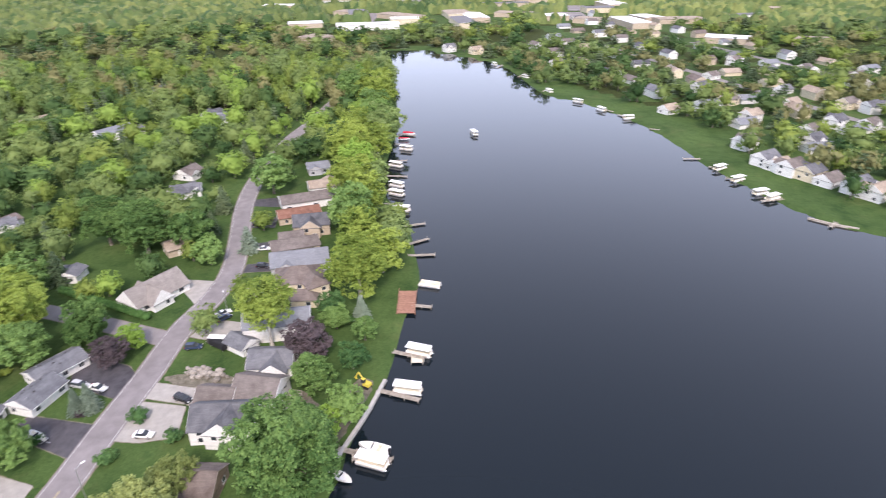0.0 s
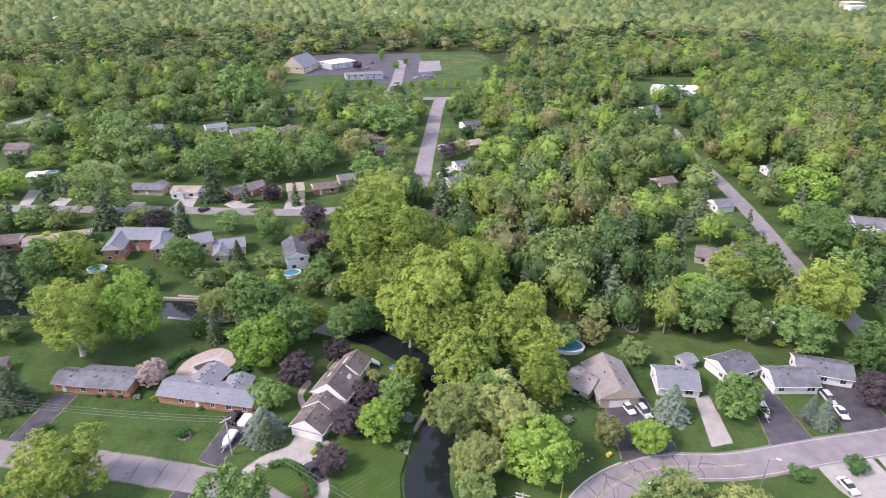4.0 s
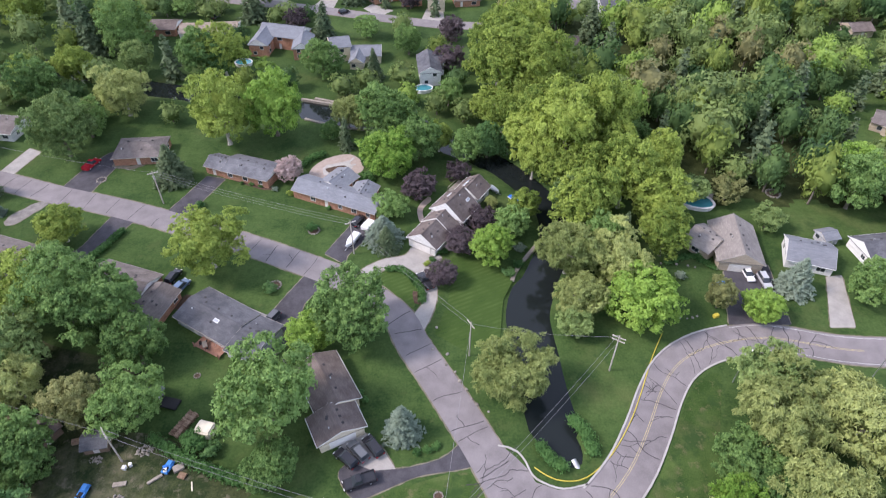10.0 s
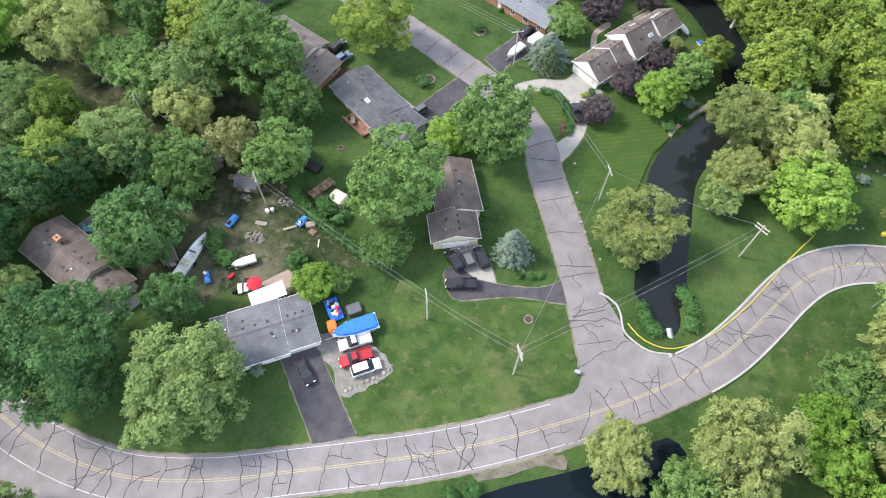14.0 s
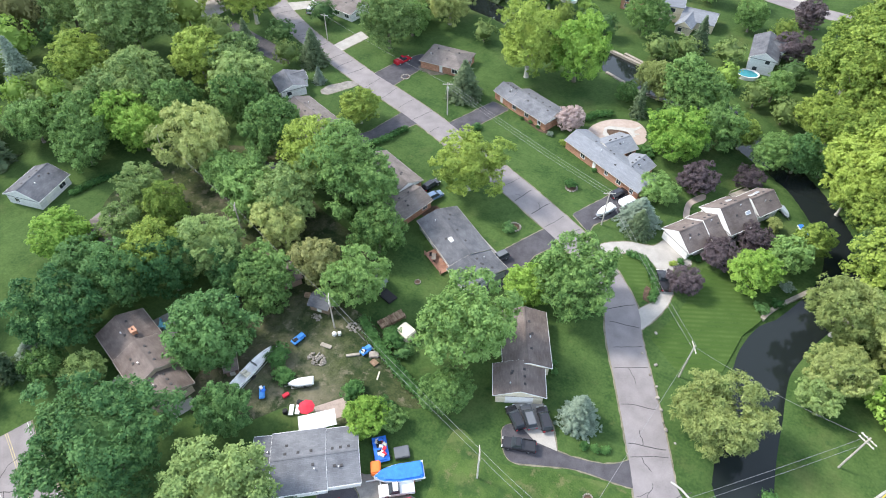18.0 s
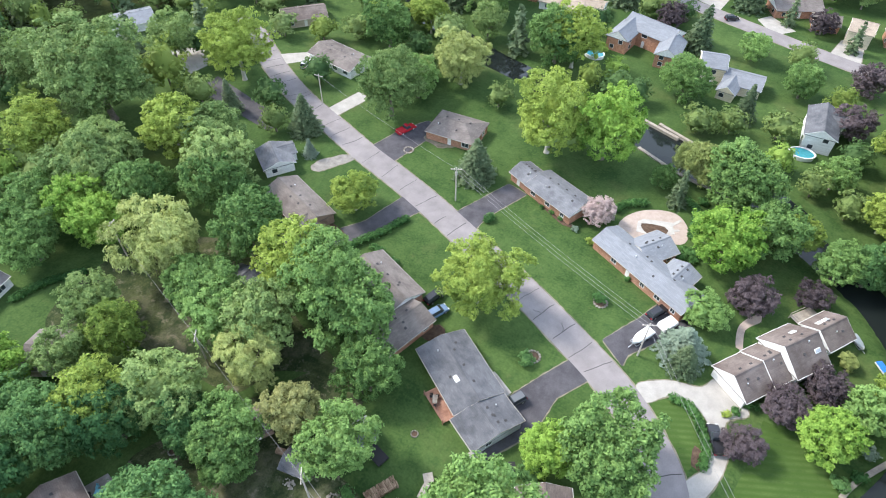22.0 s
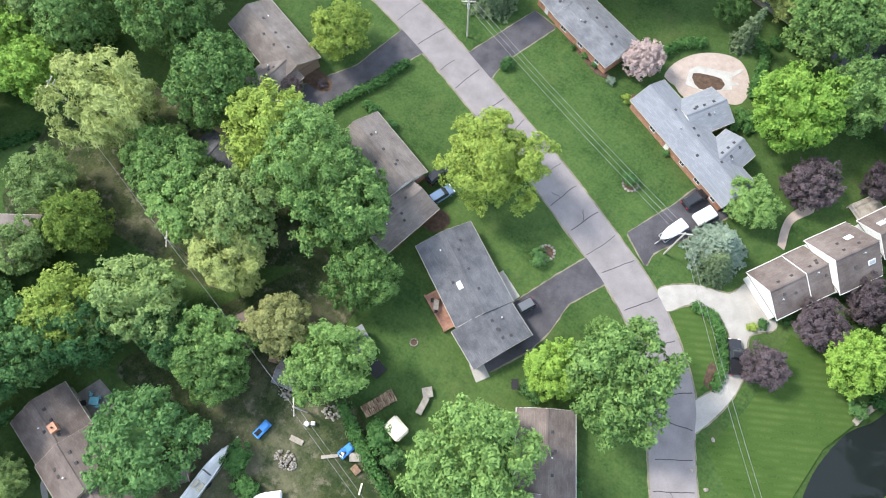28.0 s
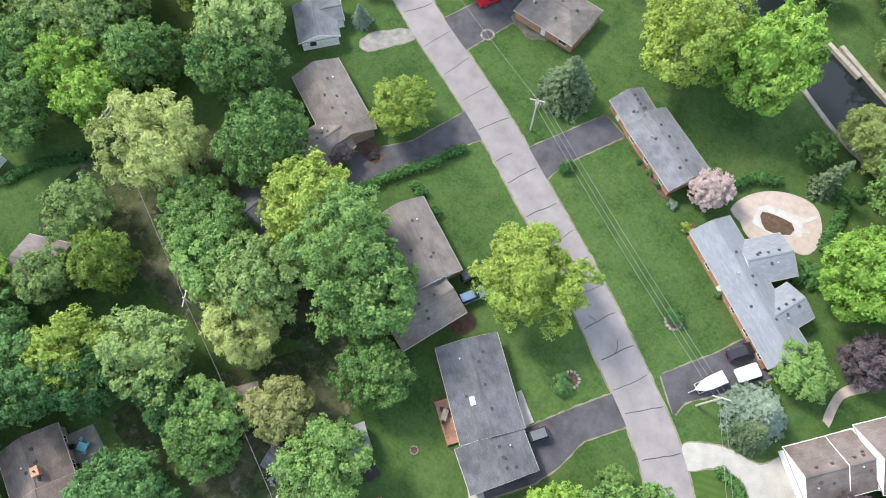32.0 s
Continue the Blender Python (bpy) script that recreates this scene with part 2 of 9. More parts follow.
R = {
    "charcoal": roofing("charcoal_shingles", (0.075, 0.078, 0.088), (0.155, 0.158, 0.172)),
    "grey": roofing("grey_shingles", (0.115, 0.120, 0.134), (0.195, 0.20, 0.216)),
    "bluegrey": roofing("blue_grey_shingles", (0.185, 0.197, 0.22), (0.225, 0.24, 0.265)),
    "brown": roofing("brown_shingles", (0.115, 0.092, 0.083), (0.205, 0.172, 0.158)),
    "greybrown": roofing("grey_brown_shingles", (0.125, 0.108, 0.10), (0.215, 0.19, 0.178)),
    "taupe": roofing("taupe_shingles", (0.21, 0.19, 0.175), (0.30, 0.275, 0.255)),
    "tan": roofing("tan_shingles", (0.26, 0.21, 0.165), (0.40, 0.34, 0.275)),
    "red": roofing("red_brown_shingles", (0.17, 0.085, 0.06), (0.29, 0.155, 0.115)),
    "white": plain("white_roof_membrane", (0.66, 0.66, 0.66), 0.7),
    "darkflat": plain("dark_flat_roof", (0.14, 0.14, 0.15), 0.9),
}
WALL = {
    "white": siding("white_siding", (0.72, 0.72, 0.70)),
    "cream": siding("cream_siding", (0.62, 0.55, 0.40)),
    "grey": siding("grey_siding", (0.42, 0.43, 0.45)),
    "tan": siding("tan_siding", (0.45, 0.38, 0.29)),
    "brown": siding("brown_siding", (0.24, 0.17, 0.12)),
    "brick": rows_of(material("red_brick", (0.24, 0.12, 0.075), (0.42, 0.23, 0.15), scale=1.5, fine=9.0, rough=0.9), 0.22, 0.075, 0.012, 1.3),
}
M["trim"] = plain("white_trim", (0.74, 0.74, 0.72), 0.55)
M["dulltrim"] = plain("beige_trim", (0.36, 0.33, 0.29), 0.6)
M["glass"] = plain("window_glass", (0.035, 0.042, 0.05), 0.08, spec=0.5)
M["door"] = plain("garage_door_paint", (0.66, 0.64, 0.60), 0.55)
M["timber"] = material("weathered_timber", (0.20, 0.175, 0.145), (0.37, 0.335, 0.285), scale=1.2, fine=7.0, rough=0.85, bump=0.3, rand=0.5)
M["redwood"] = material("stained_deck_timber", (0.22, 0.11, 0.075), (0.36, 0.20, 0.14), scale=1.2, fine=7.0, rough=0.8, rand=0.5)
M["pole"] = material("utility_pole_wood", (0.30, 0.27, 0.23), (0.50, 0.46, 0.41), scale=1.6, fine=6.0, rough=0.9)
M["bark"] = material("bark", (0.10, 0.085, 0.068), (0.24, 0.21, 0.175), scale=1.6, fine=8.0, rough=0.95, bump=0.7)
M["palebark"] = material("pale_bark", (0.30, 0.28, 0.24), (0.52, 0.49, 0.43), scale=1.6, fine=8.0, rough=0.95, bump=0.7)
M["log"] = material("split_logs", (0.16, 0.10, 0.065), (0.36, 0.26, 0.18), scale=2.0, fine=9.0, rough=0.95, rand=0.9)
M["skypane"] = plain("skylight_glass", (0.35, 0.38, 0.42), 0.15)
M["metal"] = plain("galvanised_metal", (0.55, 0.56, 0.57), 0.4, 0.8)
M["black"] = plain("black_rubber", (0.018, 0.018, 0.02), 0.7)
M["chrome"] = plain("wheel_alloy", (0.5, 0.5, 0.52), 0.3, 0.9)
M["stone"] = material("field_stone", (0.15, 0.135, 0.115), (0.33, 0.30, 0.26), scale=1.5, fine=8.0, rough=0.95, bump=0.5, rand=0.8)
M["pool"] = plain("pool_water", (0.045, 0.22, 0.26), 0.05, spread=0.2)
M["wire"] = plain("cable", (0.24, 0.24, 0.25), 0.6)
M["tarp"] = plain("blue_tarpaulin", (0.03, 0.16, 0.62), 0.45, spread=0.25)
M["canvas"] = plain("cream_canvas", (0.62, 0.57, 0.45), 0.8)
M["hull"] = plain("white_gelcoat", (0.74, 0.74, 0.73), 0.25)
M["redcloth"] = plain("red_canvas", (0.48, 0.03, 0.05), 0.8)
M["orange"] = plain("orange_paint", (0.65, 0.16, 0.03), 0.5)
M["bluecloth"] = plain("turquoise_plastic", (0.16, 0.42, 0.50), 0.5)
M["bluepaint"] = plain("blue_plastic", (0.06, 0.24, 0.58), 0.45)
PAINT = {k: plain(k + "_car_paint", c, 0.25, spread=0.05, spec=0.6) for k, c in {
    "white": (0.72, 0.72, 0.72), "silver": (0.42, 0.43, 0.45), "black": (0.02, 0.02, 0.024), "grey": (0.11, 0.115, 0.125),
    "navy": (0.03, 0.045, 0.09), "red": (0.36, 0.02, 0.03), "blue": (0.12, 0.18, 0.28), "maroon": (0.13, 0.025, 0.03)}.items()}
LEAF = {
    "maple": leaf("maple_leaves", (0.06, 0.13, 0.036), (0.222, 0.358, 0.106)),
    "deep": leaf("deep_green_leaves", (0.038, 0.104, 0.035), (0.146, 0.272, 0.088)),
    "yellow": leaf("yellow_green_leaves", (0.115, 0.186, 0.034), (0.35, 0.445, 0.092)),
    "lime": leaf("lime_leaves", (0.105, 0.22, 0.03), (0.31, 0.47, 0.092)),
    "willow": leaf("willow_leaves", (0.165, 0.215, 0.066), (0.4, 0.455, 0.16)),
    "olive": leaf("olive_leaves", (0.098, 0.168, 0.052), (0.295, 0.4, 0.138)),
    "rust": leaf("bronze_leaves", (0.142, 0.168, 0.062), (0.335, 0.345, 0.137)),
    "purple": leaf("purple_leaves", (0.046, 0.037, 0.041), (0.135, 0.106, 0.115), 0.2),
    "blossom": leaf("pink_blossom", (0.33, 0.26, 0.24), (0.56, 0.45, 0.43)),
    "spruce": leaf("spruce_needles", (0.050, 0.088, 0.044), (0.155, 0.205, 0.105), 0.2),
    "blue": leaf("blue_spruce_needles", (0.118, 0.165, 0.12), (0.255, 0.325, 0.245), 0.2),
    "mixed": leaf("mixed_wood_leaves", (0.058, 0.104, 0.03), (0.2, 0.275, 0.086), scale=0.13, island=0.2),
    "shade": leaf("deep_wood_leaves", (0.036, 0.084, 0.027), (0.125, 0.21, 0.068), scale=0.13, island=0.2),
    "gold": leaf("yellow_wood_leaves", (0.105, 0.165, 0.034), (0.27, 0.345, 0.08), scale=0.13, island=0.2),
    "dull": leaf("olive_wood_leaves", (0.088, 0.145, 0.048), (0.235, 0.315, 0.11), scale=0.13, island=0.2),
    "bronze": leaf("bronze_wood_leaves", (0.13, 0.145, 0.058), (0.28, 0.275, 0.12), scale=0.13, island=0.2),
    "fresh": leaf("lime_wood_leaves", (0.095, 0.19, 0.03), (0.25, 0.37, 0.078), scale=0.13, island=0.2),
    "hedge": leaf("hedge_leaves", (0.03, 0.088, 0.024), (0.105, 0.225, 0.064)),
}


# ---------------------------------------------------------------- mesh helpers
def finish(name, bm, mat):
    bm.normal_update()
    me = bpy.data.meshes.new(name)
    bm.to_mesh(me)
    bm.free()
    if mat:
        me.materials.append(mat)
    return me


def part(name, bm, mat, parent, label=""):
    ob = new(name, bm if isinstance(bm, bpy.types.Mesh) else finish(name, bm, mat))
    ob.parent = parent
    return tagged(ob, label)


def thing(name, label, category, m=None, group="", kind=""):
    ob = new(name)
    ob.empty_display_size = 0.5
    ob.matrix_world = m or Matrix()
    return tagged(ob, label, category, group, kind)


def box(bm, x0, y0, z0, x1, y1, z1, m=None):
    g = bmesh.ops.create_cube(bm, size=1)["verts"]
    t = Matrix.Translation(((x0 + x1) / 2, (y0 + y1) / 2, (z0 + z1) / 2)) @ Matrix.Diagonal((x1 - x0, y1 - y0, z1 - z0, 1))
    bmesh.ops.transform(bm, matrix=(m @ t) if m else t, verts=g)
    return g


def rod(bm, a, b, r0, r1=None, n=8):
    a, b = Vector(a), Vector(b)
    d = b - a
    g = bmesh.ops.create_cone(bm, cap_ends=True, segments=n, radius1=r0, radius2=r0 if r1 is None else r1, depth=d.length)["verts"]
    bmesh.ops.transform(bm, matrix=Matrix.Translation((a + b) / 2) @ d.to_track_quat("Z", "Y").to_matrix().to_4x4(), verts=g)
    return g


def solid(bm, pts, z0, z1):
    """A prism over an outline."""
    lo = [bm.verts.new((x, y, z0)) for x, y in pts]
    hi = [bm.verts.new((x, y, z1)) for x, y in pts]
    n = len(pts)
    for i in range(n):
        bm.faces.new((lo[i], lo[(i + 1) % n], hi[(i + 1) % n], hi[i]))
    top = bm.faces.new(hi)
    bm.faces.new(lo[::-1])
    top.normal_update()
    if top.normal.z < 0:
        bmesh.ops.reverse_faces(bm, faces=bm.faces[:])
    bmesh.ops.triangulate(bm, faces=[f for f in bm.faces if len(f.verts) > 4])


def unit_uv(bm):
    """Metres along and up each face, for courses."""
    uv = bm.loops.layers.uv.new("courses")
    for f in bm.faces:
        n = f.normal
        side = Vector((-n.y, n.x, 0))
        side = side.normalized() if side.length > 0.05 else Vector((1, 0, 0))
        up = n.cross(side)
        for c in f.loops:
            c[uv].uv = (c.vert.co.dot(side), c.vert.co.dot(up))


def curve(points, step=2.0):
    """A smooth line through the points, at about even steps."""
    p = [Vector((x, y)) for x, y in points]
    p = [p[0] * 2 - p[1], *p, p[-1] * 2 - p[-2]]
    out = []
    for a, b, c, d in zip(p, p[1:], p[2:], p[3:]):
        n = max(1, round((c - b).length / step))
        for k in range(n):
            t = k / n
            out.append(0.5 * (2 * b + (c - a) * t + (2 * a - 5 * b + 4 * c - d) * t * t + (3 * b - a - 3 * c + d) * t ** 3))
    return out + [p[-2]]


def beside(line, off):
    """The line moved sideways, to its left."""
    out = []
    for i, q in enumerate(line):
        d = line[min(i + 1, len(line) - 1)] - line[max(i - 1, 0)]
        d.normalize()
        out.append(q + Vector((-d.y, d.x)) * off)
    return out


def ribbon(bm, line, off0, off1, z0, z1):
    """A strip along a line between two offsets, z0 to z1 thick."""
    a, b = beside(line, off0), beside(line, off1)
    rows = [[bm.verts.new((*p, z)) for p, z in ((u, z0), (u, z1), (v, z1), (v, z0))] for u, v in zip(a, b)]
    for r, s in zip(rows, rows[1:]):
        for k in (0, 1, 2):
            bm.faces.new((r[k], r[k + 1], s[k + 1], s[k]))
    bm.faces.new(rows[0][::-1])
    bm.faces.new(rows[-1])
    bmesh.ops.recalc_face_normals(bm, faces=bm.faces[:])


# ---------------------------------------------------------------- ground and water
def near_line(px, py, line):
    """Distance of many points from a broken line."""
    best = np.full(px.shape, 1e9)
    for a, b in zip(line, line[1:]):
        d = b - a
        t = np.clip(((px - a.x) * d.x + (py - a.y) * d.y) / max(d.length_squared, 1e-9), 0, 1)
        best = np.minimum(best, np.hypot(px - a.x - t * d.x, py - a.y - t * d.y))
    return best


def within(px, py, ring):
    inside = np.zeros(px.shape, bool)
    for a, b in zip(ring, ring[1:] + ring[:1]):
        if a.y != b.y:
            inside ^= ((a.y > py) != (b.y > py)) & (px < (b.x - a.x) * (py - a.y) / (b.y - a.y) + a.x)
    return inside


WATERLINE = -0.55
WEIR = 45.0      # the canal lies north of this line, the lake south and east
LAKE = curve([
    (1.2, 17.9), (5.5, 21.3), (11.8, 25.3), (19.6, 31.0), (24.3, 35.2), (27.4, 37.6), (30.4, 35.4),
    (33.4, 29.6), (37.6, 27.3), (45.1, 24.1), (51.4, 26.7), (60.5, 26.9), (70.8, 30.8),
    (90.6, 24.5), (98.6, 24.3), (109.4, 21.8), (121.9, 18.6), (136.4, 17.3), (151.9, 16.4),
    (173.9, 13.5), (194.1, 16.3), (229.3, 23.6), (261.2, 37.7), (310.8, 38.7), (365.8, 39.8),
    (440.4, 49.4), (547.3, 65.6), (620.4, 83.8), (643.6, 59.5), (609.6, 13.4), (551.5, -32.1),
    (449.1, -55.4), (423.5, -75.6), (386.2, -97.9), (337.5, -112.2), (297, -117.4), (253.3, -129.6),
    (227.6, -140.9), (212.3, -157.6), (170, -230), (60, -330), (-150, -300), (-220, -120),
    (-110, -75), (-40, -25),
], 5.0)
CANALS = [
    (curve([(20.8, 63.0), (19.8, 69.3), (19.0, 78.7), (18.3, 89.5), (19.9, 96.1)], 3.0), 4.7),
    (curve([(19.9, 96.1), (23.8, 104.6), (27.3, 115.5), (27, 125.9), (22.8, 135), (15.8, 144.6), (8.5, 151)], 3.0), 3.9),
    (curve([(12, 148), (8.5, 151), (2, 155), (-4, 160.5)], 3.0), 4.2),
    (curve([(-5, 162), (-12, 166), (-22, 169), (-31, 171), (-40, 174.2), (-52, 177.5), (-62, 177.5)], 3.0), 5.8),
    (curve([(-58, 177.5), (-65.3, 177.1), (-84.4, 184.2), (-100.1, 187.9), (-125.5, 197.8), (-147.3, 204.2), (-162.6, 208.6)], 3.0), 4.5),
    (curve([(19.7, 63.1), (21.7, 59.8), (22.8, 57.6)], 3.0), 2.6),
    (curve([(22.5, 58.2), (23.8, 55.7)], 3.0), 1.3),
]
FAR_PONDS = [
    (-526.1, 825.4, 110, 80),
]


def wetness(px, py):
    """How far inside water a place lies, in metres; negative on land."""
    s = near_line(px, py, LAKE + LAKE[:1])
    w = np.where(within(px, py, LAKE), s, -s)
    for line, half in CANALS:
        w = np.maximum(w, half - near_line(px, py, line))
    for x, y, a, b in FAR_PONDS:
        w = np.maximum(w, (1 - np.hypot((px - x) / a, (py - y) / b)) * min(a, b))
    return w


def ground_height(px, py):
    w = wetness(px, py)
    bank = np.where(w > -1.2, WATERLINE - np.clip(w, -1.2, 4.0) * 0.46, 0.0)
    far = np.maximum(np.hypot(px, py) - 700, 0)
    swell = np.sin(px * 0.0021 + 1) * np.cos(py * 0.0017) * np.minimum(far, 1500) * 0.004
    d = np.clip((np.hypot(px, py) - 1500) / 3300, 0, 1)
    hills = d * d * (3 - 2 * d) * 92
    return bank + np.where(w < -30, swell + hills, 0)


def axis(lo, hi, step, end, grow):
    mid = list(np.arange(lo, hi + step / 2, step))
    def out(start, sign):
        q, s, r = start, step, []
        while abs(q) < end:
            s = min(s * grow, 160)
            q += sign * s
            r.append(q)
        return r
    return np.array(out(lo, -1)[::-1] + mid + out(hi, 1))


def build_ground():
    xs, ys = axis(-150, 200, 1.7, 4800, 1.045), axis(-40, 240, 1.7, 4800, 1.045)
    gx, gy = np.meshgrid(xs, ys)
    z = ground_height(gx.ravel(), gy.ravel())
    nx, ny = len(xs), len(ys)
    co = np.stack([gx.ravel(), gy.ravel(), z], 1)
    i = np.arange(nx - 1)[None] + np.arange(ny - 1)[:, None] * nx
    quads = np.stack([i, i + 1, i + nx + 1, i + nx], -1).reshape(-1, 4)
    me = bpy.data.meshes.new("ground")
    me.vertices.add(len(co))
    me.vertices.foreach_set("co", co.ravel())
    me.loops.add(quads.size)
    me.loops.foreach_set("vertex_index", quads.ravel())
    me.polygons.add(len(quads))
    me.polygons.foreach_set("loop_start", np.arange(0, quads.size, 4))
    me.polygons.foreach_set("use_smooth", np.ones(len(quads), bool))
    me.update(calc_edges=True)
    me.materials.append(M["grass"])
    me.materials.append(M["floor"])
    return tagged(new("ground", me), "mown green grass ground with patchy turf", "ground", kind="structure")


ground = build_ground()
bm = bmesh.new()
for x0, y0, x1, y1 in ((-1000, -3000, 3000, WEIR), (60, WEIR, 3000, 1300), (-1000, 420, 60, 1300)):
    bm.faces.new([bm.verts.new(v) for v in ((x0, y0, WATERLINE), (x1, y0, WATERLINE), (x1, y1, WATERLINE), (x0, y1, WATERLINE))])
tagged(new("water", finish("water", bm, M["water"])), "still dark grey lake water with faint ripples", "water", kind="structure")
bm = bmesh.new()
bm.faces.new([bm.verts.new((x, y, WATERLINE)) for x, y in ((-1000, WEIR), (60, WEIR), (60, 420), (-1000, 420))])
tagged(new("canal_water", finish("canal_water", bm, M["canal"])), "murky grey canal water between garden banks", "water", kind="structure")


def ring_curve(pts, step=1.2):
    """A closed smooth outline through the points."""
    n = len(pts)
    out = []
    for i in range(n):
        a, b, c, d = (Vector(pts[(i + k) % n]) for k in (-1, 0, 1, 2))
        m = max(1, round((c - b).length / step))
        for k in range(m):
            t = k / m
            out.append(tuple(0.5 * (2 * b + (c - a) * t + (2 * a - 5 * b + 4 * c - d) * t * t + (3 * b - a - 3 * c + d) * t ** 3)))
    return out


def plate(name, label, mat, pts, z=0.04, kind="structure", category="", smooth=False):
    if smooth:
        pts = ring_curve(pts)
        if mat in (M["dirt"], M["gravel"]):
            rnd = random.Random(len(pts))
            pts = [(x + rnd.uniform(-0.3, 0.3), y + rnd.uniform(-0.3, 0.3)) for x, y in pts]
    bm = bmesh.new()
    solid(bm, pts, -0.12, z)
    ob = tagged(new(name, finish(name, bm, mat)), label, category or name, kind=kind)
    if name == "driveway" and abs(pts[0][0]) + abs(pts[0][1]) < 260:
        worn_edge(ob, pts, z - 0.013)
    return ob


def worn_edge(ob, pts, z):
    """A ragged rim of dry grass and grit round a paved surface."""
    rnd = random.Random(len(pts) + int(pts[0][0] * 10))
    area = sum(a[0] * b[1] - b[0] * a[1] for a, b in zip(pts, pts[1:] + pts[:1]))
    out = []
    for a, b in zip(pts, pts[1:] + pts[:1]):
        d = Vector(b) - Vector(a)
        side = Vector((d.y, -d.x)).normalized() * (1 if area > 0 else -1)
        m = max(1, round(d.length / 0.8))
        for k in range(m):
            out.append(tuple(Vector(a) + d * ((k + 0.5) / m) + side * rnd.uniform(0.08, 0.34)))
    bm = bmesh.new()
    solid(bm, out, -0.12, z)
    part("worn_edge", bm, M["verge"], ob, "dry grass and grit along the edge")


def road(label, points, width, z, name="road"):
    line = curve(points, 2.5)
    bm = bmesh.new()
    ribbon(bm, line, -width / 2, width / 2, -0.15, z)
    ob = tagged(new(name, finish(name, bm, M["road"])), label, "road", kind="structure")
    ROADS.append((line, width / 2))
    rnd = random.Random(len(points))
    for side in (-1, 1):
        fine = curve(points, 0.9) if abs(points[0][0]) + abs(points[0][1]) < 110 else line
        bm = bmesh.new()
        inner, outer = beside(fine, side * (width / 2 - 0.15)), [q + Vector((rnd.uniform(-0.1, 0.1), rnd.uniform(-0.1, 0.1))) for q in beside(fine, side * (width / 2 + 0.3))]
        rows = [(bm.verts.new((*p, 0.03)), bm.verts.new((*q, 0.03)), bm.verts.new((*q, -0.1))) for p, q in zip(inner, outer)]
        for r, t in zip(rows, rows[1:]):
            bm.faces.new((r[0], r[1], t[1], t[0]))
            bm.faces.new((r[1], r[2], t[2], t[1]))
        bmesh.ops.recalc_face_normals(bm, faces=bm.faces[:])
        if sum(f.normal.z for f in bm.faces) < 0:
            bmesh.ops.reverse_faces(bm, faces=bm.faces[:])
        part("worn_edge", bm, M["verge"], ob, "dry grass and grit along the road edge")
    return line, ob


ROADS = []


def stripe(name, line, off, width, z, mat, parent, start=0, stop=None):
    bm = bmesh.new()
    ribbon(bm, line[start:stop], off - width / 2, off + width / 2, z - 0.03, z)
    return part(name, bm, mat, parent)


def cracks(line, half, z, parent, every, seed, start=0, stop=None, wild=0.5):
    """Sealed cracks that wander across a road, fork and run along it, each its own thin strip."""
    rnd = random.Random(seed)
    seg = line[start:stop]

    def wander(p, way, length, wobble, wide):
        """A crooked strip from p that keeps to the road's width."""
        pts, turn = [p.copy()], 0.0
        while length > 0:
            step = rnd.uniform(0.35, 0.75)
            turn = turn * 0.6 + rnd.uniform(-wobble, wobble)
            q = Matrix.Rotation(turn, 2) @ way
            p = p + q * step
            off = near_off(p)
            if abs(off) > half * 0.99:
                break
            pts.append(p.copy())
            length -= step
        if len(pts) > 2:
            bm = bmesh.new()
            ribbon(bm, pts, -wide, wide, z - 0.03, z + rnd.uniform(0.002, 0.007))
            part("crack", bm, M["crack"], parent)
        return pts

    def near_off(p):
        k = min(range(len(seg) - 1), key=lambda j: (seg[j] - p).length_squared)
        d = (seg[k + 1] - seg[k]).normalized()
        v = p - seg[k]
        return -d.y * v.x + d.x * v.y

    i = 2
    while i < len(seg) - 3:
        d = (seg[i + 1] - seg[i]).normalized()
        side = Vector((-d.y, d.x))
        s = rnd.choice((-1, 1))
        whole = rnd.random() > wild * 0.45
        pts = wander(seg[i] - side * half * 0.97 * s, (side * s + d * rnd.uniform(-1, 1) * (0.08 + 0.32 * wild)).normalized(), 2 * half * (1.2 if whole else rnd.uniform(0.3, 0.7)), 0.10 + 0.42 * wild, rnd.uniform(0.045, 0.08))
        if rnd.random() < wild and len(pts) > 5:
            k = rnd.randrange(2, len(pts) - 2)
            fork = wander(pts[k], (d * rnd.choice((-1, 1)) + side * rnd.uniform(-0.8, 0.8)).normalized(), rnd.uniform(1.5, 5.5), 0.5, rnd.uniform(0.035, 0.06))
            if rnd.random() < wild * 0.6 and len(fork) > 4:
                wander(fork[len(fork) // 2], (side * rnd.choice((-1, 1)) + d * rnd.uniform(-0.6, 0.6)).normalized(), rnd.uniform(1.0, 3.0), 0.5, 0.04)
        i += max(1, round(every * rnd.uniform(0.6, 1.4) / 2.5))


# ---------------------------------------------------------------- houses
BLOCKED = []          # places that trees keep clear of: x, y, radius


